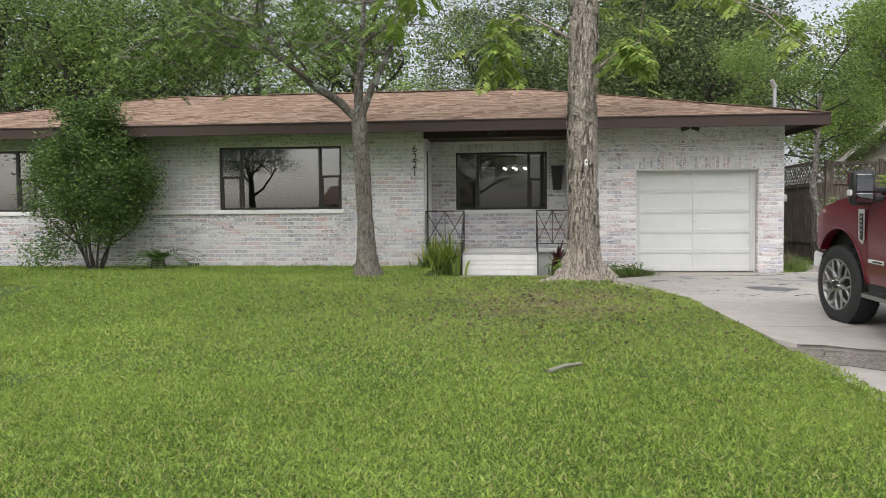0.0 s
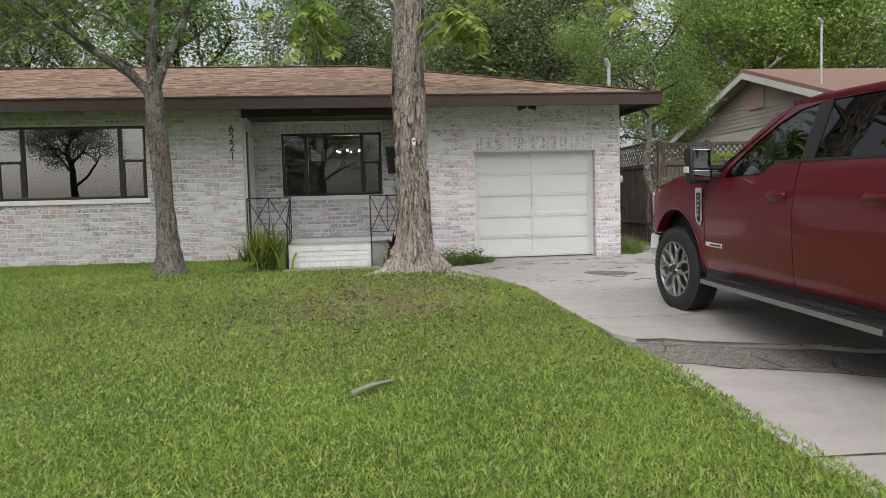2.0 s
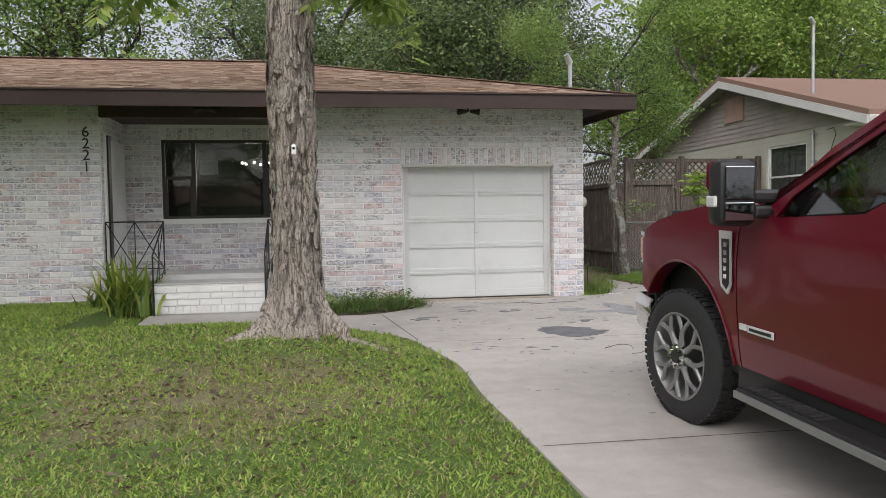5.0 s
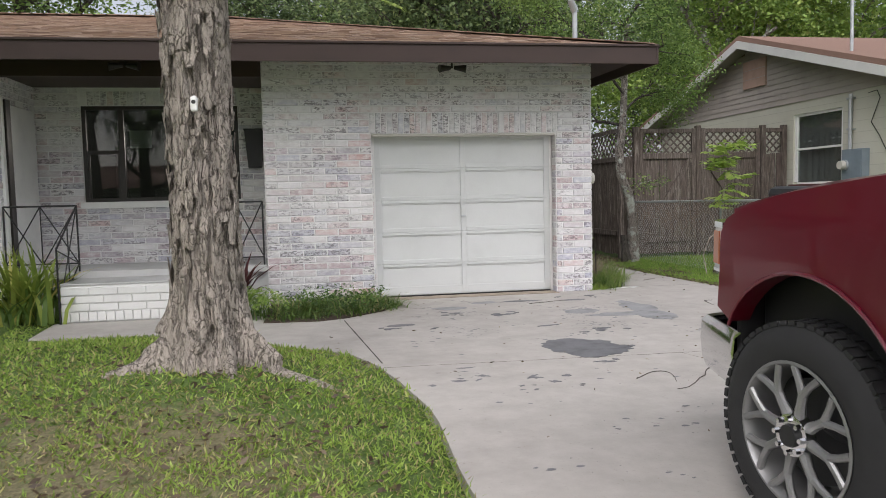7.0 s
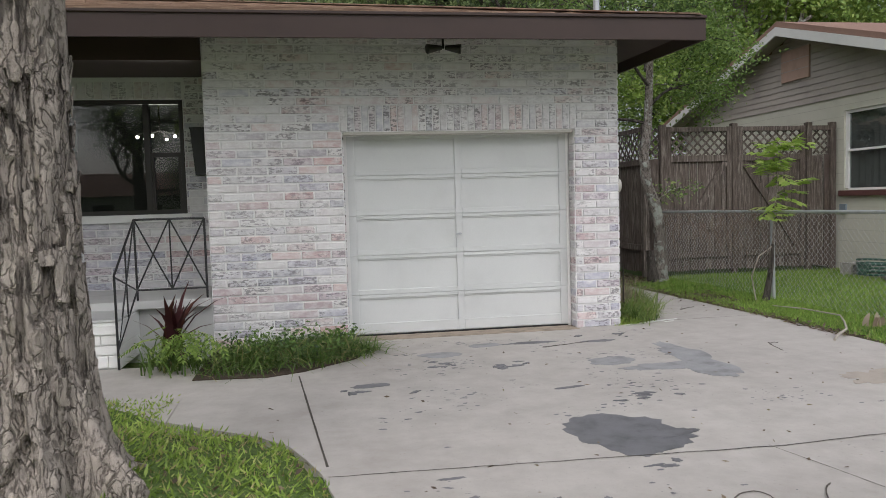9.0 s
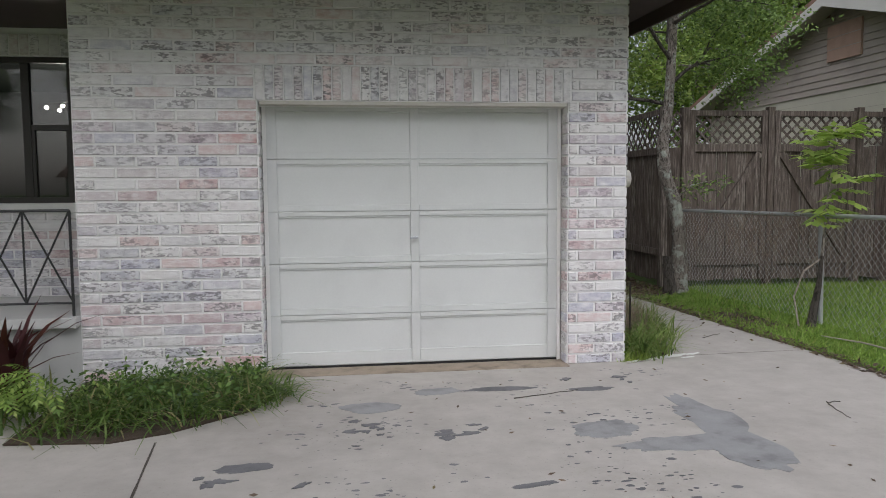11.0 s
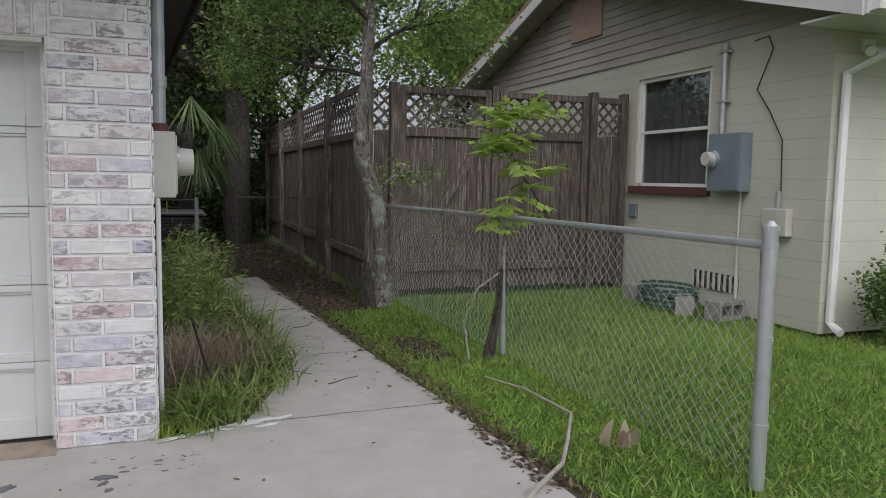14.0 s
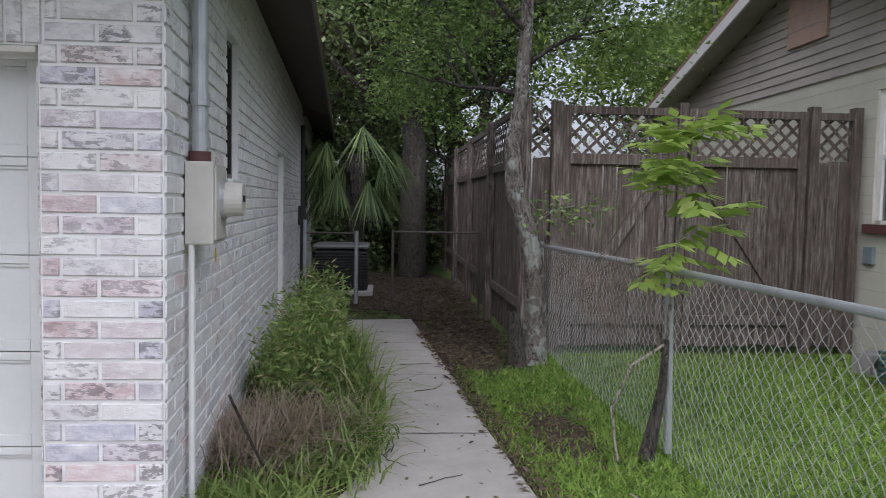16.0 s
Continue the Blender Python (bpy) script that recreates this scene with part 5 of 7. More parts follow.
part("flashing", rod((6.1, 16.24, 3.2), (6.1, 16.24, 3.33), 0.09, 0.04, 12), GALV, vp2)

# ---------------------------------------------------------------- pickup truck
def car_paint():
    m = Mat("dark_red_car_paint", 0.36, 0.25)
    n = m.noise(900, 2)
    m.colour(m.ramp(n, (0.3, (0.115, 0.002, 0.012)), (0.7, (0.155, 0.004, 0.018))))
    m.b.inputs["Coat Weight"].default_value = 0.6
    m.b.inputs["Coat Roughness"].default_value = 0.03
    return m.m


RED = car_paint()
SEATCLOTH = painted("dark_seat", (0.035, 0.035, 0.036), 0.8, 0.1, 10, 0.2)
LENS_CLEAR = painted("clear_lamp_lens", (0.62, 0.62, 0.62), 0.12, 0.03, 6, 0.02)
LENS_AMBER = painted("amber_lamp_lens", (0.42, 0.14, 0.07), 0.15, 0.05, 6, 0.02)
SATIN = painted("satin_chrome", (0.74, 0.74, 0.75), 0.3, 0.03, 6, 0.0, 0.5)
# Dark tint stands in for the trees the mirror would reflect.
MIRROR = painted("mirror_glass", (0.30, 0.31, 0.32), 0.02, 0.0, 2, 0.0, 1.0)

truck = thing("pickup_truck", "dark red crew-cab pickup truck parked on the drive", "truck")


def sheet(name, bm, mat, label="", parent=truck, angle=35):
    o = part(name, bm, mat, parent, label, smooth=True)
    o.data.set_sharp_from_angle(angle=radians(angle))
    return o


def flank(z):
    """How the side panels swell: half width of the body at a height."""
    pts = ((0.45, 0.955), (0.62, 0.985), (0.85, 1.005), (1.12, 1.01), (1.26, 1.0), (1.32, 0.985), (1.42, 0.965), (1.5, 0.94))
    if z <= pts[0][0]:
        return pts[0][1]
    for (a, p), (b, q) in zip(pts, pts[1:]):
        if z <= b:
            return p + (q - p) * (z - a) / (b - a)
    return pts[-1][1]


def plan(y):
    """How the nose narrows in plan."""
    k = max(0.0, (y - 0.42) / 0.5)
    return 1.0 - 0.05 * k ** 2


def skin(profile, inner=0.9, cuts=(0.55, 0.62, 0.72, 0.85, 1.0, 1.12, 1.2, 1.26, 1.29, 1.32, 1.38, 1.44), ycuts=(), side=-1, bevel=0.008):
    """A side panel: a profile in y and z, bent to the flank."""
    bm = slab(profile, side * inner, side * 1.0, axis="x")
    for z in cuts:
        bmesh.ops.bisect_plane(bm, geom=bm.verts[:] + bm.edges[:] + bm.faces[:], plane_co=(0, 0, z), plane_no=(0, 0, 1))
    for y in ycuts:
        bmesh.ops.bisect_plane(bm, geom=bm.verts[:] + bm.edges[:] + bm.faces[:], plane_co=(0, y, 0), plane_no=(0, 1, 0))
    for v in bm.verts:
        f = flank(v.co.z) * plan(v.co.y)
        v.co.x = side * (f if abs(v.co.x) > 0.95 else f - 0.09)
    return bm


def arc(yc, zc, r, a0, a1, n=14, sq=1.0):
    out = []
    for i in range(n + 1):
        a = radians(a0 + (a1 - a0) * i / n)
        out.append((yc + r * math.cos(a), zc + r * sq * math.sin(a)))
    return out


AX = -4.06
for side in (-1, 1):
    fender = [(-0.66, 0.52), (-0.66, 1.46), (-0.3, 1.425), (0.1, 1.37), (0.42, 1.295), (0.54, 1.24), (0.575, 1.18), (0.58, 1.0), (0.60, 0.84), (0.51, 0.80)] + arc(-0.01, 0.47, 0.59, 33, 175, 16, 1.0)
    f = sheet("fender", skin(fender, side=side, ycuts=(0.2, 0.42, 0.5)), RED)
    lip = sweep([(side * (flank(z) * plan(y) + 0.004), y, z) for y, z in arc(-0.01, 0.47, 0.593, 31, 176, 20, 1.0)], 0.009, 6)
    sheet("arch_lip", lip, RED, "", f)
    door_f = [(-2.12, 0.52), (-2.12, 1.49), (-1.78, 1.485), (-1.6, 1.395), (-0.98, 1.365), (-0.84, 1.40), (-0.672, 1.455), (-0.672, 0.52)]
    d1 = sheet("front_door", skin(door_f, side=side), RED)
    door_r = [(-3.38, 0.62), (-3.38, 1.49), (-2.132, 1.49), (-2.132, 0.52), (-3.2, 0.52)]
    d2 = sheet("rear_door", skin(door_r, side=side), RED)
    bed = [(-5.45, 0.62), (-5.45, 1.42), (-3.40, 1.42), (-3.40, 0.55), (-3.52, 0.55)] + arc(AX, 0.47, 0.55, 8, 172, 16, 0.98)[0:] + [(-5.35, 0.6)]
    sheet("bed_side", skin(bed, side=side), RED)
    for d, y in ((d1, -1.92), (d2, -3.07)):
        xs = side * (flank(1.24) + 0.003)
        sheet("handle_pocket", box(xs - 0.006, xs + side * 0.001, y - 0.12, y + 0.12, 1.175, 1.27, 0.003), RED, "", d)
        h = box(xs - side * 0.01, xs + side * 0.035, y - 0.12, y + 0.12, 1.21, 1.25, 0.014)
        sheet("door_handle", h, RED, "", d)
    # running board
    part("running_board", box(side * 0.96, side * 1.12, -3.3, -0.86, 0.40, 0.46, 0.012), PLASTIC, truck, "black ribbed step board")
    rb = part("board_trim", box(side * 1.12, side * 1.135, -3.3, -0.86, 0.405, 0.445, 0.005), ALLOY, truck, "bright metal step trim")
    for a in (-1.5, -2.9):
        for i in range(12):
            part("step_rib", box(side * 1.0, side * 1.1, a + i * 0.05, a + i * 0.05 + 0.028, 0.46, 0.472, 0.003), RUBBER, truck)
    part("sill", box(side * 0.86, side * 0.95, -3.4, -0.6, 0.36, 0.56, 0.01), PLASTIC, truck)
    # vent badge and name strips on the flank
    vx = side * (flank(1.1) + 0.004)
    ring = slab([(-0.50, 1.28), (-0.625, 1.28), (-0.635, 0.98), (-0.60, 0.92), (-0.53, 0.96), (-0.515, 1.0)], vx - 0.002, vx + side * 0.012, axis="x")
    vb = sheet("fender_vent", ring, SATIN, "bright chrome fender vent surround")
    part("vent_grille", slab([(-0.535, 1.235), (-0.612, 1.235), (-0.62, 0.985), (-0.595, 0.95), (-0.55, 0.98)], vx + side * 0.0125, vx + side * 0.016, axis="x"), PLASTIC, vb)
    for i in range(5):
        part("emblem", box(vx + side * 0.016, vx + side * 0.02, -0.60, -0.565, 1.19 - i * 0.045, 1.215 - i * 0.045), CHROME, vb)
    bx = side * (flank(0.76) + 0.004)
    bd = part("badge", box(bx - 0.002, bx + side * 0.008, -1.02, -0.78, 0.735, 0.775, 0.002), LENS_CLEAR, truck, "bright engine badge strip")
    part("badge_mark", box(bx + side * 0.008, bx + side * 0.01, -1.0, -0.8, 0.747, 0.763), PLASTIC, bd)
    part("badge", box(bx - 0.002, bx + side * 0.008, -0.77, -0.70, 0.74, 0.775, 0.002), LENS_CLEAR, truck)


def cab_x(z):
    return 0.94 - (z - 1.49) * 0.36


def pane_poly(name, poly, mat, side, t=0.006, out=0.0, parent=truck):
    bm = slab(poly, 0, 1, axis="x")
    for v in bm.verts:
        x = cab_x(v.co.z) + out
        v.co.x = side * (x if v.co.x > 0.5 else x - t)
    return sheet(name, bm, mat, "", parent)


for side in (-1, 1):
    pane_poly("front_window", [(-1.0, 1.37), (-1.06, 1.47), (-1.32, 1.64), (-1.62, 1.80), (-1.86, 1.885), (-2.1, 1.915), (-2.1, 1.495), (-1.77, 1.49), (-1.59, 1.405)], CARGLASS, side, out=-0.012)
    pane_poly("rear_window", [(-2.26, 1.495), (-2.26, 1.925), (-2.8, 1.925), (-3.02, 1.89), (-3.1, 1.72), (-3.2, 1.495)], TINTGLASS, side, out=-0.012)
    pane_poly("pillar", [(-0.84, 1.39), (-0.86, 1.47), (-0.98, 1.365), (-1.06, 1.47), (-1.32, 1.64), (-1.62, 1.80), (-1.86, 1.885), (-2.1, 1.915), (-2.1, 1.985), (-1.85, 1.965), (-1.55, 1.87), (-1.25, 1.71)], RED, side, 0.08)
    pane_poly("pillar", [(-2.1, 1.495), (-2.1, 1.915), (-2.26, 1.925), (-2.26, 1.495)], PLASTIC, side, 0.07, -0.004)
    pane_poly("pillar", [(-2.1, 1.915), (-2.1, 1.985), (-3.05, 1.985), (-3.3, 1.94), (-3.42, 1.72), (-3.42, 1.45), (-3.2, 1.495), (-3.1, 1.72), (-3.02, 1.89), (-2.8, 1.925), (-2.26, 1.925)], RED, side, 0.08)
    pane_poly("belt_trim", [(-1.77, 1.48), (-1.77, 1.5), (-3.2, 1.5), (-3.2, 1.482)], PLASTIC, side, 0.05, 0.008)
ws = bmesh.new()
rowsw = []
for i in range(7):
    k = i / 6
    z = 1.47 + (1.965 - 1.47) * k
    y0 = -0.86 + (-1.86 + 0.86) * k ** 0.92
    rowsw.append([ws.verts.new((cab_x(z) * (j / 4 - 1) * 0.97, y0 + 0.13 * (1 - (j / 4 - 1) ** 2), z)) for j in range(9)])
for a, b in zip(rowsw, rowsw[1:]):
    for j in range(8):
        ws.faces.new((a[j], a[j + 1], b[j + 1], b[j]))
sheet("windscreen", ws, CARGLASS)
roofm = bmesh.new()
g = []
for i in range(11):
    y = -1.74 - (3.34 - 1.74) * i / 10
    row = []
    for j in range(11):
        u = j / 5 - 1
        e = 1 - abs(2 * (i / 10) - 1) ** 4
        row.append(roofm.verts.new((u * 0.785, y + (0.12 * (1 - u * u) if i == 0 else 0), 1.965 + 0.065 * (1 - abs(u) ** 3) * (0.35 + 0.65 * e))))
    g.append(row)
for a, b in zip(g, g[1:]):
    for j in range(10):
        roofm.faces.new((a[j], a[j + 1], b[j + 1], b[j]))
geom = bmesh.ops.extrude_face_region(roofm, geom=roofm.faces[:])["geom"]
bmesh.ops.translate(roofm, verts=[v for v in geom if isinstance(v, bmesh.types.BMVert)], vec=(0, 0, -0.03))
sheet("roof", roofm, RED)
part("rear_screen", box(-0.75, 0.75, -3.42, -3.41, 1.5, 1.92), TINTGLASS, truck)
# bonnet with a raised middle
hood = bmesh.new()
g = []
for i in range(13):
    k = i / 12
    y = -0.82 + 1.42 * k
    row = []
    for j in range(13):
        u = j / 6 - 1
        z = 1.47 - 0.055 * k - 0.105 * k ** 3
        z += 0.045 * (1 if abs(u) < 0.55 else max(0, 1 - (abs(u) - 0.55) / 0.15)) * (1 - k ** 4)
        row.append(hood.verts.new((u * 0.93 * plan(y), y + 0.22 * (1 - u * u) * k ** 2, z - 0.03 * max(0, abs(u) - 0.85) / 0.15)))
    g.append(row)
for a, b in zip(g, g[1:]):
    for j in range(12):
        hood.faces.new((a[j], a[j + 1], b[j + 1], b[j]))
geom = bmesh.ops.extrude_face_region(hood, geom=hood.faces[:])["geom"]
bmesh.ops.translate(hood, verts=[v for v in geom if isinstance(v, bmesh.types.BMVert)], vec=(0, 0, -0.04))
sheet("bonnet", hood, RED)
part("underbody", box(-0.88, 0.88, -5.4, 0.55, 0.42, 0.62, 0.03), PLASTIC, truck)
part("bay", box(-0.84, 0.84, -0.7, 0.5, 0.62, 1.38, 0.03), PLASTIC, truck)
part("cargo_bed", box(-0.88, 0.88, -5.44, -3.46, 0.62, 0.8, 0.01), PLASTIC, truck)
part("tailgate", box(-0.9, 0.9, -5.48, -5.42, 0.65, 1.42, 0.02), RED, truck)
part("cab_back", box(-0.93, 0.93, -3.44, -3.40, 0.62, 1.5, 0.01), RED, truck)
part("cab_floor", box(-0.86, 0.86, -3.4, -0.9, 0.6, 0.75), SEATCLOTH, truck)
part("dashboard", box(-0.84, 0.84, -1.3, -0.92, 1.1, 1.46, 0.05), SEATCLOTH, truck)
for sx in (-0.42, 0.42):
    for sy in (-1.9, -2.85):
        st = part("seat", box(sx - 0.27, sx + 0.27, sy - 0.25, sy + 0.25, 0.75, 1.0, 0.06), SEATCLOTH, truck)
        part("seat_back", box(sx - 0.26, sx + 0.26, sy - 0.36, sy - 0.2, 0.95, 1.55, 0.06), SEATCLOTH, st)
        part("headrest", box(sx - 0.14, sx + 0.14, sy - 0.36, sy - 0.24, 1.57, 1.74, 0.04), SEATCLOTH, st)
ringm = Matrix.Translation((-0.42, -1.45, 1.42)) @ Matrix.Rotation(radians(65), 4, "X")
sw = sweep([tuple(ringm @ Vector((0.19 * math.cos(a), 0.19 * math.sin(a), 0))) for a in [i * math.pi / 12 for i in range(25)]], 0.018, 8)
swo = sheet("steering_wheel", sw, PLASTIC)
part("wheel_spoke", box(-0.18, 0.18, -0.03, 0.03, -0.012, 0.012, 0.008, None, ringm), PLASTIC, swo)
part("wheel_spoke", box(-0.025, 0.025, -0.18, 0.0, -0.012, 0.012, 0.008, None, ringm), PLASTIC, swo)
# nose
part("grille", box(-0.62, 0.62, 0.62, 0.87, 0.78, 1.30, 0.03), CHROME, truck, "chrome barred grille")
for i in range(5):
    part("grille_bar", box(-0.56, 0.56, 0.865, 0.885, 0.86 + i * 0.085, 0.9 + i * 0.085, 0.008), PLASTIC, truck)
bump = bmesh.new()
prof = [(0.50, 0.0), (0.54, 0.04), (0.63, 0.06), (0.72, 0.05), (0.755, 0.0)]
rings = []
for i in range(25):
    u = i / 12 - 1
    ax = abs(u)
    y = 0.93 - 0.10 * ax ** 2 - 0.38 * max(0, (ax - 0.9) / 0.1) ** 2
    rings.append([bump.verts.new((u * 1.0, y + o, z)) for z, o in prof])
for a, b in zip(rings, rings[1:]):
    for j in range(len(prof) - 1):
        bump.faces.new((a[j], b[j], b[j + 1], a[j + 1]))
geom = bmesh.ops.extrude_face_region(bump, geom=bump.faces[:])["geom"]
bmesh.ops.translate(bump, verts=[v for v in geom if isinstance(v, bmesh.types.BMVert)], vec=(0, -0.05, 0))
sheet("bumper", bump, CHROME, "chrome front bumper")
part("air_dam", box(-0.72, 0.72, 0.5, 0.82, 0.38, 0.54, 0.03), PLASTIC, truck)
for side in (-1, 1):
    pts = [(side * 0.60, 0.86), (side * 0.80, 0.83), (side * 0.915, 0.76), (side * 0.968, 0.68), (side * 0.992, 0.57), (side * 0.80, 0.52), (side * 0.6, 0.52)]
    low = [(x * 0.985, y - 0.01) for x, y in pts]
    bm = slab(pts, 1.0, 1.21)
    slab(low, 0.82, 0.998, bm)
    lamp = sheet("headlamp", bm, LENS_CLEAR, "clear wrap-round headlamp")
    part("lamp_bezel", slab([(x * 1.004, y + 0.004) for x, y in pts], 1.195, 1.222), CHROME, lamp, "chrome lamp edge")
    part("lamp_bezel", slab([(x * 1.004, y + 0.004) for x, y in pts], 0.995, 1.01), CHROME, lamp)
    marker = slab([(side * 0.93, 0.752), (side * 0.975, 0.683), (side * 0.99, 0.615), (side * 0.95, 0.62)], 1.03, 1.18)
    part("side_marker", marker, LENS_AMBER, lamp, "amber side marker")
    # towing mirror
    mx = side * 1.175
    mh = sheet("door_mirror", box(mx - 0.11, mx + 0.11, -0.96, -0.82, 1.32, 1.665, 0.045), PLASTIC, "tall black towing mirror")
    part("mirror_cap", box(mx - 0.1, mx + 0.1, -0.84, -0.79, 1.50, 1.66, 0.03), RED, mh, "red mirror cap")
    part("mirror_glass", box(mx - 0.08, mx + 0.08, -0.967, -0.961, 1.46, 1.63, 0.004), MIRROR, mh)
    part("mirror_glass", box(mx - 0.08, mx + 0.08, -0.967, -0.961, 1.35, 1.445, 0.004), MIRROR, mh)
    part("turn_signal", box(mx + side * 0.095, mx + side * 0.12, -0.93, -0.84, 1.42, 1.48, 0.01), LENS_CLEAR, mh)
    part("mirror_arm", box(side * 0.9, side * 1.08, -0.93, -0.85, 1.44, 1.51, 0.02), PLASTIC, mh)
    part("mirror_arm", box(side * 0.9, side * 1.06, -0.92, -0.86, 1.36, 1.43, 0.02), PLASTIC, mh)


def lathe(profile, seg=48):
    """A ring turned about the x axis: profile in (x, radius)."""
    bm = bmesh.new()
    rings = [[bm.verts.new((x, r * math.cos(2 * math.pi * k / seg), r * math.sin(2 * math.pi * k / seg))) for k in range(seg)] for x, r in profile]
    for a, b in zip(rings, rings[1:]):
        for k in range(seg):
            bm.faces.new((a[k], a[(k + 1) % seg], b[(k + 1) % seg], b[k]))
    return bm


def wheel(at, side):
    w = new("wheel")
    w.parent = truck
    s = side
    ty = lathe([(s * -0.04, 0.27), (s * 0.0, 0.276), (s * 0.012, 0.315), (s * 0.006, 0.36), (s * -0.02, 0.40), (s * -0.035, 0.416), (s * -0.23, 0.416), (s * -0.26, 0.38), (s * -0.27, 0.3), (s * -0.24, 0.26)])
    sheet("tyre", ty, RUBBER, "black all-terrain tyre", w)
    tr = bmesh.new()
    for k in range(56):
        a = 2 * math.pi * k / 56
        for i, (x0, x1) in enumerate(((-0.015, -0.085), (-0.095, -0.16), (-0.17, -0.25))):
            m = Matrix.Rotation(a + i * 0.05, 4, "X") @ Matrix.Translation((s * (x0 + x1) / 2, 0, 0.417))
            box(-0.031, 0.031, -0.017, 0.017, -0.012, 0.006, 0, tr, m)
    tagged(part("tread", tr, RUBBER, w), kind="stuff")
    rim = lathe([(s * 0.005, 0.277), (s * 0.008, 0.265), (s * -0.012, 0.254), (s * -0.05, 0.246), (s * -0.2, 0.235)])
    sheet("rim", rim, ALLOY, "machined alloy rim", w)
    part("brake_disc", rod((s * -0.12, 0, 0), (s * -0.16, 0, 0), 0.2, seg=32), PLASTIC, w)
    for k in range(8):
        a = 2 * math.pi * k / 8 + 0.2

        def on_face(x, rad, ang):
            return (s * x, rad * math.cos(ang), rad * math.sin(ang))
        sp = sweep([on_face(-0.016, 0.07, a), on_face(-0.010, 0.125, a), on_face(-0.010, 0.17, a)], [0.024, 0.018, 0.018], 8)
        for tw in (-0.24, 0.24):
            sweep([on_face(-0.010, 0.16, a), on_face(-0.006, 0.21, a + tw * 0.55), on_face(-0.006, 0.262, a + tw)], [0.016, 0.014, 0.015], 8, sp)
        sheet("spoke", sp, ALLOY, "", w)
    hub = rod((s * -0.03, 0, 0), (s * 0.012, 0, 0), 0.085, 0.078, 24)
    sheet("hub", hub, CHROME, "chrome hub", w)
    part("hub_cap", rod((s * 0.012, 0, 0), (s * 0.03, 0, 0), 0.045, 0.04, 20), PLASTIC, w)
    for k in range(8):
        a = 2 * math.pi * k / 8
        part("wheel_nut", rod((s * 0.008, 0.064 * math.cos(a), 0.064 * math.sin(a)), (s * 0.035, 0.064 * math.cos(a), 0.064 * math.sin(a)), 0.013, 0.01, 6), CHROME, w)
    w.location = at
    w.scale = (1.0, 1.04, 1.04)
    return w


for side in (-1, 1):
    for y in (0.03, AX):
        wheel((side * 1.0, y, 0.432), side).rotation_euler.z = radians(7) if y > 0 else 0.0
    part("splash_guard", box(side * 0.55, side * 0.93, 0.515, 0.55, 0.5, 1.02, 0.006), PLASTIC, truck)
    part("wheel_well", box(side * 0.5, side * 0.72, -0.6, 0.6, 0.45, 1.2, 0.02), PLASTIC, truck)
truck.matrix_world = pose(5.29, 8.78, fall(8.78) - 0.004, 1.6, 0, 0)

# ---------------------------------------------------------------- plants
def leaf_mesh(name, base, way, side, length, width, mat, parent=None, mid=0.45):
    """Many leaves in one mesh: a pointed blade each, folded a little along its length."""
    n = len(base)
    way = way / np.linalg.norm(way, axis=1, keepdims=True)
    side = side - way * np.sum(side * way, axis=1, keepdims=True)
    side = side / (np.linalg.norm(side, axis=1, keepdims=True) + 1e-9)
    L, W = np.asarray(length).reshape(-1, 1), np.asarray(width).reshape(-1, 1)
    v = np.empty((n, 4, 3))
    v[:, 0] = base
    v[:, 1] = base + way * L * mid + side * W / 2
    v[:, 2] = base + way * L
    v[:, 3] = base + way * L * mid - side * W / 2
    me = bpy.data.meshes.new(name)
    me.vertices.add(n * 4)
    me.vertices.foreach_set("co", v.astype(np.float32).ravel())
    me.loops.add(n * 4)
    me.loops.foreach_set("vertex_index", np.arange(n * 4, dtype=np.int32))
    me.polygons.add(n)
    me.polygons.foreach_set("loop_start", np.arange(0, n * 4, 4, dtype=np.int32))
    me.update(calc_edges=True)
    me.materials.append(mat)
    ob = new(name, me)
    if parent is not None:
        ob.parent = parent
    return ob


def cloud(rng, centres, per, spread, flat=0.7):
    c = np.asarray(centres, dtype=float)
    p = np.repeat(c, per, axis=0)
    off = rng.normal(size=p.shape) * spread
    off[:, 2] *= flat
    return p + off


def foliage(name, rng, centres, per, spread, length, mat, parent, droop=0.3, ratio=0.45, flat=0.7):
    p = cloud(rng, centres, per, spread, flat)
    n = len(p)
    way = rng.normal(size=(n, 3))
    way[:, 2] = way[:, 2] * 0.6 - droop
    side = rng.normal(size=(n, 3))
    ln = length * rng.uniform(0.6, 1.25, n)
    return leaf_mesh(name, p, way, side, ln, ln * ratio, mat, parent)


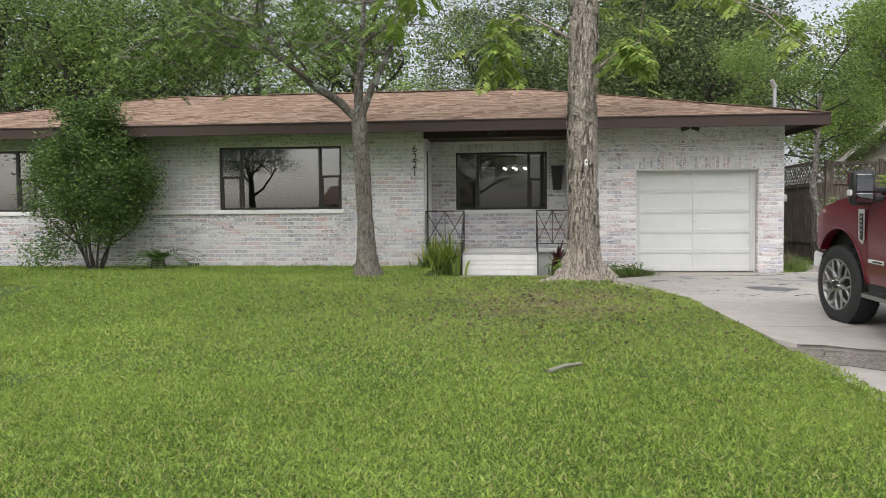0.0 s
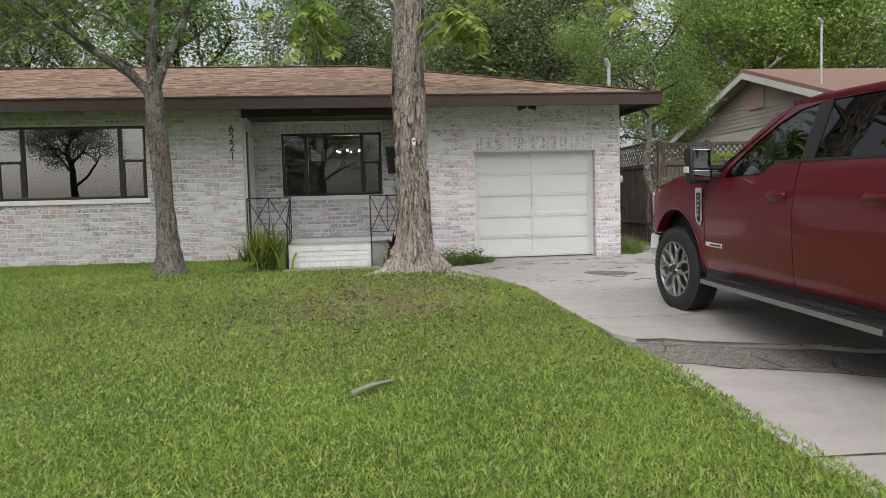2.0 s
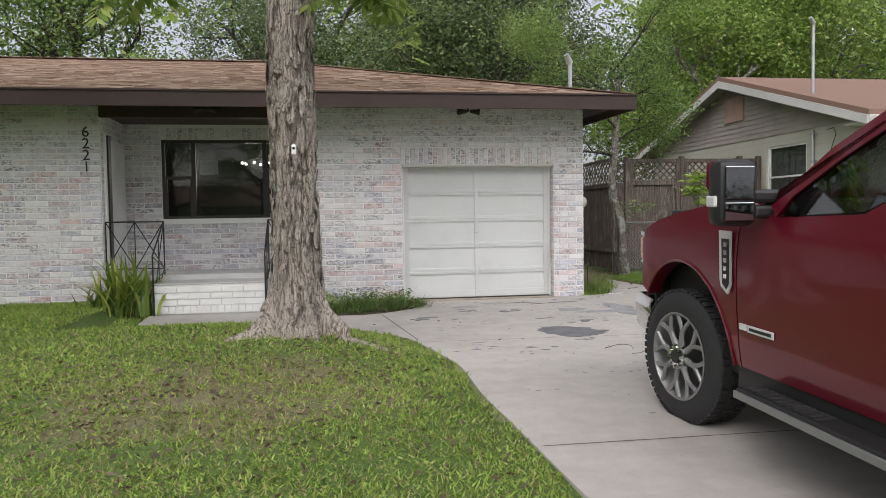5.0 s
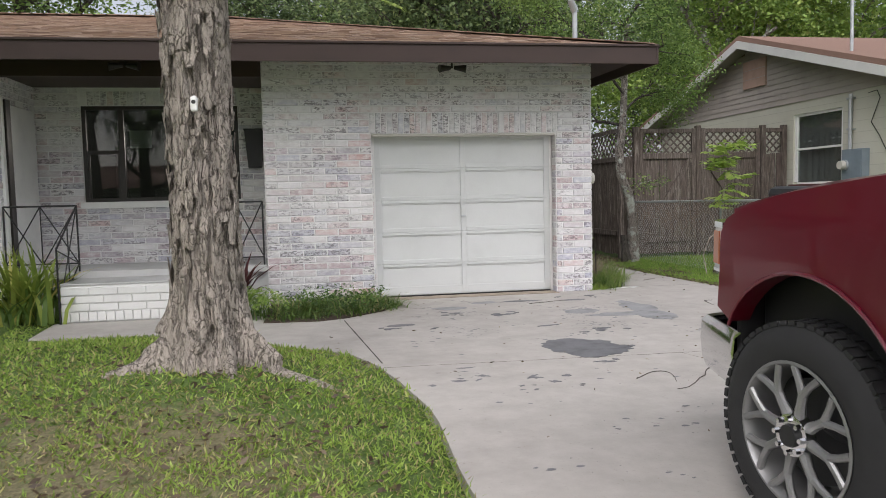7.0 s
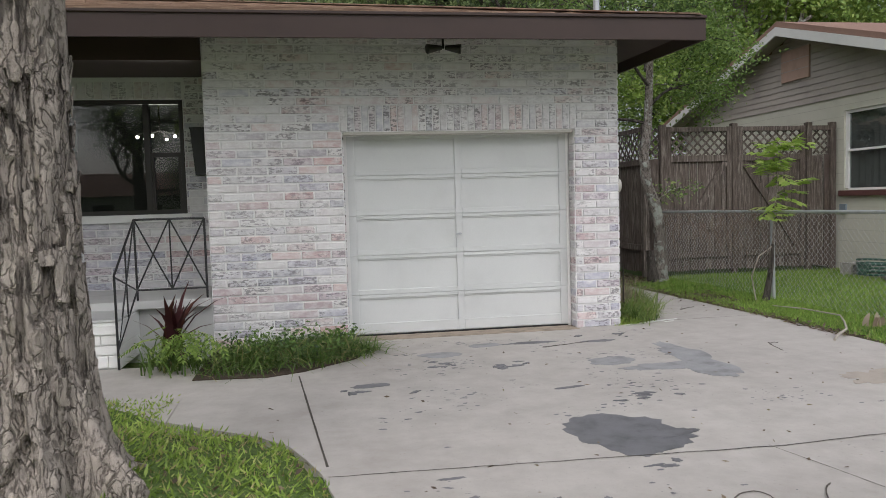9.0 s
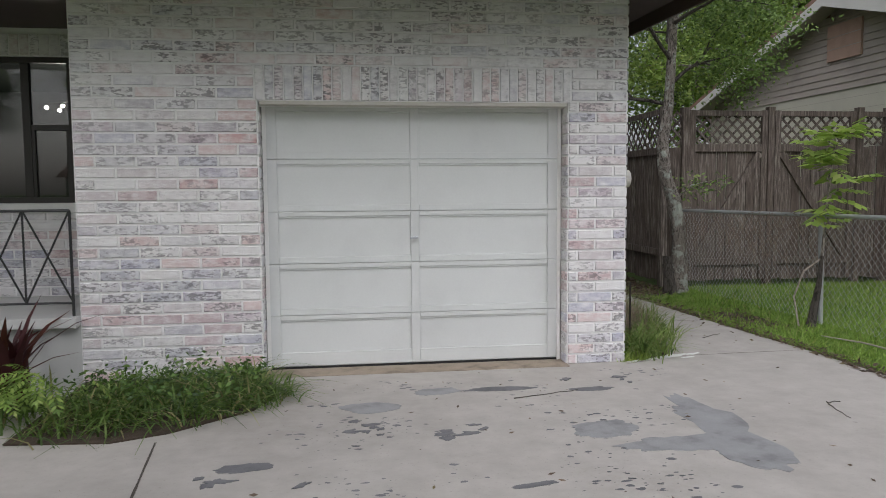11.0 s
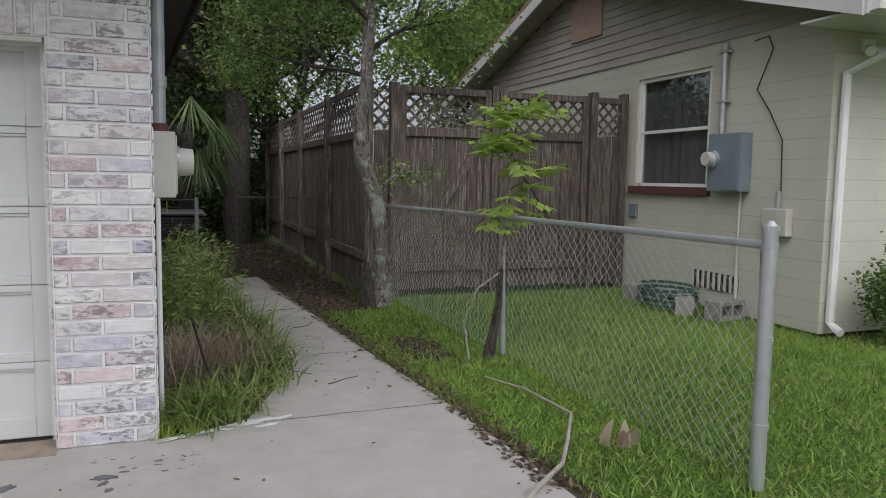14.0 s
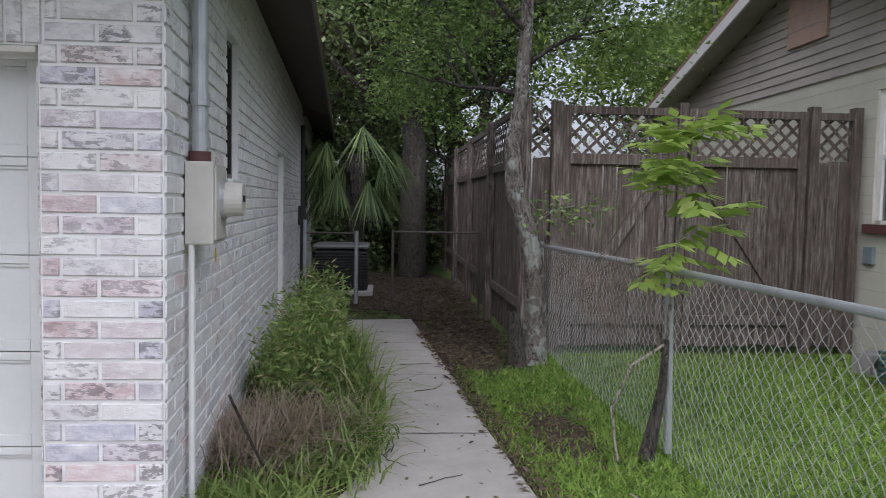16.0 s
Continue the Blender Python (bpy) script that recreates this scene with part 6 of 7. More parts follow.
def sprays(name, rng, tips, length, leaflet, pairs, mat, parent, droop=0.5, wide=0.36):
    """Feathered compound leaves: leaflets in pairs along drooping stalks."""
    base, way, side, ln = [], [], [], []
    for t in tips:
        a = rng.uniform(0, 2 * math.pi)
        d = Vector((math.cos(a), math.sin(a), rng.uniform(-0.5, 0.3)))
        p = Vector(t)
        step = length * rng.uniform(0.8, 1.2) / pairs
        for k in range(pairs):
            d = (d + Vector((0, 0, -droop * 0.12))).normalized()
            p = p + d * step
            s = d.cross(Vector((0, 0, 1))).normalized()
            for sgn in (-1, 1):
                base.append(p)
                way.append(d * 0.6 + s * sgn + Vector((0, 0, -0.25 - 0.2 * rng.random())))
                side.append(d + Vector((0, 0, 0.2 * rng.normal())))
                ln.append(leaflet * (0.7 + 0.5 * math.sin(math.pi * (k + 1) / (pairs + 1))))
        base.append(p)
        way.append(d)
        side.append(d.cross(Vector((0, 0, 1))))
        ln.append(leaflet)
    ln = np.array(ln)
    return leaf_mesh(name, np.array(base), np.array(way), np.array(side), ln, ln * wide, mat, parent)


def grow(rnd, p, d, length, r, depth, segs, tips, bend=0.25, up=0.15, n_kids=(2, 3), shrink=0.68):
    """A limb and its side limbs; fills segs with point and radius runs, tips with twig ends."""
    pts, rad = [Vector(p)], [r]
    q, dd = Vector(p), Vector(d).normalized()
    n = 5
    for i in range(n):
        dd = (dd + Vector((rnd.uniform(-bend, bend), rnd.uniform(-bend, bend), rnd.uniform(-bend, bend) * 0.6 + up * 0.3))).normalized()
        q = q + dd * length / n
        pts.append(q.copy())
        rad.append(r * (1 - 0.5 * (i + 1) / n))
    segs.append((pts, rad))
    if depth <= 1:
        tips.extend([pts[-1], pts[-2], pts[-3]])
    if depth == 0:
        return
    for k in range(rnd.randint(*n_kids)):
        i = rnd.randint(2, n)
        a = rnd.uniform(0, 2 * math.pi)
        side = dd.orthogonal().normalized()
        side = Matrix.Rotation(a, 3, dd) @ side
        nd = (dd * 0.7 + side * rnd.uniform(0.5, 1.0)).normalized()
        grow(rnd, pts[i], nd, length * rnd.uniform(shrink - 0.1, shrink + 0.1), rad[i] * 0.7, depth - 1, segs, tips, bend, up, n_kids, shrink)


def limbs(segs, mat, parent, seg_big=9, name="limb"):
    bm = bmesh.new()
    for pts, rad in segs:
        sweep(pts, rad, seg_big if rad[0] > 0.05 else 5, bm, 0.25 if rad[0] > 0.05 else 0, close=False)
    return part(name, bm, mat, parent, smooth=True)


def trunk_mesh(path, radii, seg, rings, plates=0.03, flare=0.0, roots=(), seed=0.0):
    """A trunk with ridged, flaking bark and buttress roots, as one skin."""
    bm = bmesh.new()
    P = [Vector(p) for p in path]
    cum = [0.0]
    for a, b in zip(P, P[1:]):
        cum.append(cum[-1] + (b - a).length)
    prev = None
    for i in range(rings + 1):
        s = cum[-1] * i / rings
        k = max(j for j in range(len(P) - 1) if cum[j] <= s + 1e-6)
        u = (s - cum[k]) / (cum[k + 1] - cum[k])
        c = P[k].lerp(P[k + 1], u)
        r = radii[k] + (radii[k + 1] - radii[k]) * u
        ring = []
        for j in range(seg):
            a = 2 * math.pi * j / seg
            w = Vector((math.cos(a), math.sin(a), 0))
            q = Vector((math.cos(a) * 1.9, math.sin(a) * 1.9, s * 1.0 + seed))
            cell = noise.cell(Vector((a * 4.2 + 0.9 * noise.noise(q * 1.6), s * 2.6 + 1.3 * noise.noise(q * 1.7), seed)))
            ridge = abs(noise.noise(Vector((math.cos(a) * 4.5, math.sin(a) * 4.5, s * 1.1 + seed))))
            rr = r * (1 + plates * (1.6 * cell - 0.6) * 1.0 - plates * 2.2 * max(0, 0.16 - ridge) / 0.16 + 0.05 * noise.noise(q))
            if flare and s < 0.9:
                f = (1 - s / 0.9) ** 2.4
                lobes = 0.0
                for ra, rw, rl in roots:
                    dlt = (a - ra + math.pi) % (2 * math.pi) - math.pi
                    lobes += rl * math.exp(-(dlt / rw) ** 2) * (1 + 0.5 * noise.noise(Vector((a * 6, s * 9, seed))))
                rr += flare * f + lobes * (1 - s / 0.9) ** 3.0 + 0.018 * (1 - s / 0.9) * noise.noise(Vector((math.cos(a) * 7, math.sin(a) * 7, s * 8)))
            ring.append(bm.verts.new(c + w * rr))
        if prev:
            for j in range(seg):
                bm.faces.new((prev[j], prev[(j + 1) % seg], ring[(j + 1) % seg], ring[j]))
        prev = ring
    return bm


# the big tree on the lawn
big = thing("tree", "tall tree with flaking grey-brown bark and flared roots", "tree", at=(1.75, 11.55, 0.14))
part("trunk", trunk_mesh([(0.02, 0, -0.1), (0.0, 0, 0.6), (0.0, 0, 1.4), (-0.02, 0, 2.6), (0.0, 0, 3.6), (0.04, 0.05, 5.2)], [0.265, 0.23, 0.205, 0.215, 0.205, 0.19], 130, 320, 0.085, 0.09, ((-1.9, 0.2, 0.26), (-0.45, 0.15, 0.6), (-1.15, 0.16, 0.3), (-1.5, 0.1, 0.15), (3.35, 0.16, 0.6), (0.9, 0.3, 0.3), (-2.6, 0.18, 0.3), (2.2, 0.3, 0.3)), 3.0), BARK, big, smooth=True)


def bark_plates(path, radii, n, seed):
    """Loose flakes of bark that lift off the trunk at one end."""
    r = random.Random(seed)
    verts, faces = [], []
    for _ in range(n):
        z = r.uniform(0.45, 4.6)
        k = max(i for i in range(len(path) - 1) if path[i][2] <= z)
        u = (z - path[k][2]) / (path[k + 1][2] - path[k][2])
        c = Vector(path[k]).lerp(Vector(path[k + 1]), u)
        rr = (radii[k] + (radii[k + 1] - radii[k]) * u) * 1.03
        a = r.uniform(0, 2 * math.pi)
        h, w = r.uniform(0.06, 0.2), r.uniform(0.02, 0.05)
        lift = r.uniform(0.003, 0.018) * (1 if r.random() < 0.6 else -1)
        o = len(verts)
        for depth in (0.0, 0.005):
            for j in range(4):
                v = j / 3
                out = rr + 0.004 + max(0.0, lift * (v if lift > 0 else v - 1)) - depth
                ww = w * (0.55 + 0.9 * math.sin(math.pi * (0.15 + 0.7 * v))) * r.uniform(0.8, 1.15)
                for s_ in (-1, 1):
                    b = a + s_ * ww / rr * 0.5 + 0.12 * (v - 0.5) * r.uniform(-0.5, 0.5)
                    verts.append((c.x + out * math.cos(b), c.y + out * math.sin(b), z + h * (v - 0.5) + r.uniform(-0.008, 0.008)))
        for j in range(3):
            p, q = o + 2 * j, o + 8 + 2 * j
            faces += [(p, p + 1, p + 3, p + 2), (q + 2, q + 3, q + 1, q), (p + 2, q + 2, q, p), (p + 1, q + 1, q + 3, p + 3)]
        faces += [(o, o + 8, o + 9, o + 1), (o + 7, o + 15, o + 14, o + 6)]
    return part("loose_bark", (verts, [], faces), BARK, big)


tagged(bark_plates([(0.0, 0, 0.3), (0.0, 0, 1.3), (-0.02, 0, 2.5), (0.0, 0, 3.5), (0.04, 0.05, 5.1)], [0.245, 0.21, 0.215, 0.205, 0.19], 520, 8), kind="stuff")
rnd = random.Random(21)
segs, tips = [], []
for a, tilt, ln in ((0.3, 0.5, 3.6), (1.6, 0.9, 3.2), (2.7, 0.6, 3.6), (3.9, 0.75, 3.4), (5.0, 0.55, 3.4), (5.8, 0.9, 3.6)):
    grow(rnd, (0.04, 0.05, 4.6 + 0.5 * rnd.random()), (math.cos(a), math.sin(a), tilt), ln, 0.095, 2, segs, tips, 0.3, 0.05)
low = [((0, 0, 3.6), (-0.9, -0.3, 4.0), (-1.3, -0.7, 3.6), (-1.2, -0.75, 3.0)), ((0.05, 0, 3.1), (0.5, -0.2, 3.45), (0.75, -0.5, 3.5), (0.8, -0.6, 3.2)), ((0.0, 0, 4.2), (1.4, -0.5, 4.3), (2.4, -0.7, 3.8), (2.9, -0.8, 3.3)), ((0.0, 0.1, 4.4), (1.5, 0.8, 4.7), (3.0, 1.2, 4.4), (3.9, 1.3, 3.9)), ((0, 0, 4.5), (-1.6, -1.4, 4.5), (-2.4, -2.2, 3.9), (-2.6, -2.3, 3.6))]
lowtips = []
for run in low:
    segs.append(([Vector(p) for p in run], [0.03, 0.02, 0.012, 0.006]))
    for k in range(15):
        u = 1.2 + 1.8 * rnd.random()
        i = min(2, int(u))
        p = Vector(run[i]).lerp(Vector(run[i + 1]), u - i)
        for _ in range(2 if abs(run[3][0]) < 1.3 else 1): lowtips.append(p + Vector((rnd.gauss(0, 0.16), rnd.gauss(0, 0.16), rnd.gauss(0, 0.1))))
limbs(segs, BARK, big)
rng = np.random.default_rng(4)
sprays("leaves", rng, [t + Vector((rnd.gauss(0, 0.3), rnd.gauss(0, 0.3), rnd.gauss(0, 0.2))) for t in tips for _ in range(5)], 0.36, 0.14, 6, LEAF_PECAN, big)
sprays("leaves", rng, lowtips, 0.32, 0.15, 6, LEAF_PECAN, big, 1.2)

# the smaller forked tree
small = thing("tree", "smaller forked tree with rough lichened bark", "tree", at=(-1.75, 12.4, 0.14))
part("trunk", trunk_mesh([(0.03, 0, -0.08), (0.0, 0, 0.5), (-0.02, 0, 1.1), (-0.06, 0, 1.9), (-0.11, 0, 2.75)], [0.175, 0.15, 0.13, 0.14, 0.125], 48, 140, 0.07, 0.1, ((-1.2, 0.5, 0.08), (0.4, 0.4, 0.08), (3.4, 0.4, 0.08)), 9.0), BARK_ROUGH, small, smooth=True)
segs, tips = [], []
F0 = Vector((-0.11, 0, 2.62))
for run, r in ((((0, 0, 0), (-0.3, 0, 0.32), (-0.75, -0.1, 0.62), (-1.3, -0.1, 1.1), (-1.62, 0, 1.6), (-1.75, 0, 2.3)), 0.075), (((0, 0, 0), (0.0, 0, 0.6), (0.06, 0.1, 1.3), (0.1, 0.1, 2.4)), 0.085), (((0, 0, 0), (0.22, 0, 0.55), (0.5, 0, 1.1), (0.85, 0.1, 1.8), (1.0, 0.1, 2.6)), 0.07), (((0.0, 0, 0.7), (-0.35, -0.2, 1.0), (-0.75, -0.3, 1.15), (-1.4, -0.5, 1.25)), 0.045)):
    pts = [F0 + Vector(p) for p in run]
    segs.append((pts, [r * (1 - 0.55 * i / (len(pts) - 1)) for i in range(len(pts))]))
    for k in range(2, len(pts)):
        for _ in range(2):
            a = rnd.uniform(0, 6.28)
            grow(rnd, pts[k], (math.cos(a) - 0.3, math.sin(a), 0.35), 1.3, r * 0.4, 1, segs, tips, 0.35, 0.0)
for run in (((-1.3, -0.1, 1.1), (-2.3, -0.3, 1.5), (-3.3, -0.4, 1.4), (-4.0, -0.4, 1.1)), ((-1.6, 0, 1.6), (-2.6, 0.4, 2.0), (-3.6, 0.5, 1.9))):
    pts = [F0 + Vector(p) for p in run]
    segs.append((pts, [0.03, 0.022, 0.015, 0.008][:len(pts)]))
    for k in range(1, len(pts)):
        for _ in range(3):
            a = rnd.uniform(0, 6.28)
            grow(rnd, pts[k], (math.cos(a), math.sin(a), -0.1), 0.8, 0.01, 1, segs, tips, 0.35, 0.0)
limbs(segs, BARK_LICHEN, small)
sprays("leaves", rng, [t + Vector((rnd.gauss(0, 0.2), rnd.gauss(0, 0.2), rnd.gauss(0, 0.15))) for t in tips for _ in range(3)], 0.26, 0.07, 8, LEAF_MID, small, 0.8)

# tree against the wooden fence
ft = thing("tree", "slim crooked tree with pale lichened bark by the fence", "tree", at=(8.5, 19.85, -0.02))
run = [(0, 0, 0), (0.03, 0, 0.45), (0.02, 0, 0.85), (-0.06, 0, 1.3), (-0.2, 0, 1.65), (-0.24, 0, 2.1), (-0.16, 0, 2.6), (-0.12, 0, 3.5), (0.0, 0.1, 4.6)]
part("trunk", trunk_mesh(run, [0.12, 0.105, 0.095, 0.105, 0.09, 0.08, 0.07, 0.06, 0.045], 24, 120, 0.05, 0.05, (), 5.0), BARK_LICHEN, ft, smooth=True)
segs, tips = [], []
for z, a, ln in ((2.6, 2.6, 1.6), (2.9, 0.9, 1.0), (3.2, 4.0, 1.7), (3.4, 1.6, 1.6), (3.7, 5.2, 1.0), (3.9, 3.0, 2.0), (4.3, 0.0, 0.9), (4.5, 2.0, 1.8), (4.5, 4.6, 1.6)):
    grow(rnd, (-0.12, 0, z), (math.cos(a), math.sin(a), 0.45), ln, 0.03, 2, segs, tips, 0.3, 0.05)
limbs(segs, BARK_DARK, ft)
foliage("leaves", rng, [tuple(t) for t in tips], 120, 0.2, 0.07, LEAF_MID, ft)
segs = [([Vector((-0.05, 0, 1.3)), Vector((0.15, -0.1, 1.5)), Vector((0.35, -0.15, 1.55))], [0.02, 0.012, 0.006])]
limbs(segs, BARK_LICHEN, ft, name="shoot")
foliage("shoot_leaves", rng, [(0.12, -0.1, 1.55), (0.3, -0.12, 1.5), (0.5, -0.12, 1.52), (0.2, -0.1, 1.4)], 45, 0.1, 0.07, LEAF_MID, ft)
stump = thing("stump", "short dark broken stump beside the fence tree", "stump", at=(8.33, 19.7, -0.02))
part("wood", trunk_mesh([(0, 0, 0), (-0.02, 0, 0.25), (-0.05, 0, 0.52)], [0.075, 0.06, 0.06], 14, 20, 0.08, 0.03), BARK_DARK, stump)

# sapling grown through the chain-link fence
sap = thing("sapling", "leafy young sapling growing through the chain-link fence", "sapling", at=(8.74, 17.05, -0.02))
part("trunk", sweep([(-0.08, -0.02, 0), (-0.03, 0, 0.2), (0.01, 0, 0.45), (0.03, 0, 0.75)], [0.05, 0.045, 0.03, 0.02], 10, None, 0.4), BARK_DARK, sap)
part("stem", sweep([(0.03, 0, 0.7), (0.06, 0, 1.2), (0.1, 0, 1.55), (0.14, 0, 1.95), (0.15, 0, 2.1)], [0.014, 0.012, 0.01, 0.008, 0.004], 8), BARK, sap)
part("sucker", sweep([(0.02, 0, 0.72), (-0.2, -0.05, 0.6), (-0.33, -0.1, 0.35), (-0.3, -0.15, 0.05)], 0.009, 6), BARK, sap)
tl = [(0.14, 0, 1.65 + 0.06 * i) for i in range(8)]
sprays("leaves", rng, [t for t in tl for _ in range(4)], 0.3, 0.14, 4, LEAF_SAPLING, sap, -0.2, 0.46)
sprays("leaves", rng, [(-0.12 + 0.03 * i, -0.05, 1.1 + 0.035 * i) for i in range(14)], 0.24, 0.125, 4, LEAF_SAPLING, sap, 0.2, 0.46)
vine = thing("vine", "dry tangled vine hanging on the chain-link mesh", "vine")
bm = bmesh.new()
for i in range(110):
    y = 17.3 + rnd.random() * 2.7
    x = 8.83 - 0.15 * (y - 14.25) / 6 + rnd.gauss(0, 0.02)
    z = 1.18 - rnd.random() ** 2 * 0.3
    pts = [(x, y, z)]
    for k in range(4):
        pts.append((pts[-1][0] + rnd.gauss(0, 0.03), pts[-1][1] + rnd.gauss(0, 0.09), pts[-1][2] - rnd.random() * 0.17))
    sweep(pts, 0.0028, 3, bm, close=False)
part("stem", bm, painted("dry_vine", (0.20, 0.15, 0.115), 0.9, 0.2, 20, 0.1), vine)

# shrub, palm and bedding plants before the house
bush = thing("bush", "large dense green shrub before the brick wall", "bush", at=(-7.9, 14.75, 0.08))
segs, tips = [], []
for i in range(9):
    a = i * 0.7
    grow(rnd, (0.1 * math.cos(a), 0.1 * math.sin(a), 0), (0.35 * math.cos(a), 0.3 * math.sin(a), 1), 1.5, 0.028, 1, segs, tips, 0.15, 0.2)
limbs(segs, BARK_DARK, bush, name="stem")
cents = []
while len(cents) < 420:
    u, v, w = rnd.uniform(-1, 1), rnd.uniform(-1, 1), rnd.uniform(-1, 1)
    rr = u * u + v * v + w * w
    if rr < 1 and rr > 0.15:
        k = 1 + 0.22 * noise.noise((u * 2.2, v * 2.2, w * 2.2))
        taper = 1.0 - 0.35 * max(0, w)
        cents.append((u * 1.3 * k * taper, v * 1.0 * k * taper, 1.95 + w * 1.35 * k))
for k in range(50):
    cents.append((rnd.uniform(-0.6, 0.5), rnd.uniform(-0.4, 0.4), 3.1 + rnd.random() * 0.35))
for k in range(16):
    cents.append((-0.9 + rnd.gauss(0, 0.25), -0.2 + rnd.gauss(0, 0.2), 0.45 + rnd.gauss(0, 0.18)))
foliage("leaves", rng, cents, 80, 0.12, 0.075, LEAF_BUSH, bush, -0.2, 0.4, 1.0)

sago = thing("sago_palm", "small dark green sago palm by the wall", "palm", at=(-6.65, 14.95, 0.1))
part("trunk", rod((0, 0, 0), (0, 0, 0.14), 0.09, 0.07, 10), BARK_DARK, sago)
base, way, side, ln = [], [], [], []
for f in range(16):
    a = f * 2.4
    d = Vector((math.cos(a), math.sin(a), 0.9 - 0.04 * f))
    p = Vector((0, 0, 0.13))
    for k in range(16):
        d = (d + Vector((0, 0, -0.085))).normalized()
        p = p + d * 0.036
        s = d.cross(Vector((0, 0, 1))).normalized()
        for g_ in (-1, 1):
            base.append(p)
            way.append(s * g_ + d * 0.5 + Vector((0, 0, 0.15)))
            side.append(d)
            ln.append(0.13 * (1 - 0.5 * k / 16))
ln = np.array(ln)
leaf_mesh("fronds", np.array(base), np.array(way), np.array(side), ln, ln * 0.2, LEAF_BUSH, sago)
sago.scale = (1.8, 1.8, 1.8)
gv_ = thing("crawl_vent", "white slotted vent low in the brick wall", "vent", at=(-6.25, 15.77, 0.14))
part("frame", box(-0.16, 0.16, -0.01, 0.02, 0, 0.1), WHITE, gv_)
for i in range(5):
    part("slot", box(-0.13 + i * 0.056, -0.095 + i * 0.056, -0.014, -0.011, 0.02, 0.085), PLASTIC, gv_)


def straps(name, rng, n, at, spread, length, width, mat, parent, lean=0.5, segs=4):
    """Arching strap leaves, each a bent ribbon."""
    verts, faces = [], []
    for i in range(n):
        x, y = at[0] + rng.normal() * spread[0], at[1] + rng.normal() * spread[1]
        a = rng.uniform(0, 6.283)
        l = length * rng.uniform(0.6, 1.15)
        ln_ = lean * rng.uniform(0.3, 1.3)
        d = Vector((math.cos(a), math.sin(a), 0))
        s = Vector((-d.y, d.x, 0))
        o = len(verts)
        for k in range(segs + 1):
            u = k / segs
            p = Vector((x, y, at[2])) + d * (l * ln_ * u ** 1.8) + Vector((0, 0, l * (u - 0.45 * ln_ * u ** 2.4)))
            w = width * (1 - u ** 2.2) * 0.5 + 0.001
            verts += [tuple(p + s * w), tuple(p - s * w)]
            if k:
                b = o + 2 * k
                faces.append((b - 2, b - 1, b + 1, b))
    return part(name, (verts, [], faces), mat, parent, smooth=True)


STRAP = blade_mat("yellow_green_straps", (0.13, 0.22, 0.04), (0.22, 0.32, 0.055), (0.36, 0.42, 0.09), (0.6, 0.5, 0.14))
LIRI = blade_mat("dark_bed_blades", (0.05, 0.095, 0.022), (0.09, 0.16, 0.032), (0.15, 0.24, 0.05), (0.34, 0.30, 0.14))
WEED = blade_mat("weed_blades", (0.10, 0.155, 0.044), (0.185, 0.27, 0.072), (0.29, 0.39, 0.11), (0.46, 0.38, 0.22))
DRYB = blade_mat("dry_stalks", (0.26, 0.19, 0.15), (0.36, 0.27, 0.215), (0.46, 0.37, 0.29), (0.52, 0.43, 0.34))
REDLEAF = blade_mat("dark_red_leaves", (0.03, 0.01, 0.012), (0.06, 0.018, 0.02), (0.10, 0.03, 0.03), (0.12, 0.05, 0.03))
SOIL = painted("dark_soil", (0.075, 0.052, 0.036), 0.95, 0.3, 14, 0.8)
yuc = thing("strap_plant", "yellow-green strap-leaved clump beside the porch steps", "plant")
straps("leaves", rng, 120, (-0.78, 15.2, 0.02), (0.2, 0.15), 0.95, 0.05, STRAP, yuc, 0.65)
straps("leaves", rng, 60, (-0.75, 15.1, 0.02), (0.28, 0.12), 0.5, 0.05, LIRI, yuc, 0.7)
cor = thing("cordyline", "dark red-leaved plant beside the porch", "plant")
straps("leaves", rng, 22, (1.55, 15.35, 0.02), (0.04, 0.04), 0.75, 0.07, REDLEAF, cor, 0.7)
tagged(part("soil_bed", slab([(1.9, 14.39), (2.5, 14.33), (2.8, 14.46), (3.24, 14.86), (3.37, 15.2), (3.21, 15.79), (1.9, 15.79)], -0.1, 0.012), SOIL), "dark soil bed before the garage wall", "flower bed", kind="structure")
bed = thing("border_plants", "low dark green grassy border before the garage wall", "plants", kind="stuff")
for k in range(34):
    x = 1.95 + rnd.random() * 1.35
    y = 14.5 + max(0, x - 2.6) * 0.75 + rnd.random() * (1.15 - max(0, x - 2.6) * 0.7)
    straps("clump", rng, 60, (x, y, 0.0), (0.11, 0.11), 0.13 + 0.13 * rnd.random(), 0.011, LIRI if rnd.random() < 0.85 else WEED, bed, 1.7)
foliage("leaves", rng, [(1.95 + rnd.random() * 1.3, 14.75 + rnd.random() * 0.9, 0.06 + 0.16 * rnd.random()) for _ in range(70)], 12, 0.06, 0.05, LEAF_BUSH, bed)
sprays("fern", rng, [(1.75 + rnd.gauss(0, 0.16), 14.75 + rnd.gauss(0, 0.16), 0.22 + rnd.random() * 0.15) for _ in range(40)], 0.24, 0.055, 8, LEAF_LIGHT, bed, 0.9)
straps("clump", rng, 120, (1.65, 14.9, 0.0), (0.14, 0.2), 0.3, 0.014, LIRI, bed, 1.0)

weeds = thing("weeds", "overgrown weeds and dry stalks along the side wall", "weeds", kind="stuff")
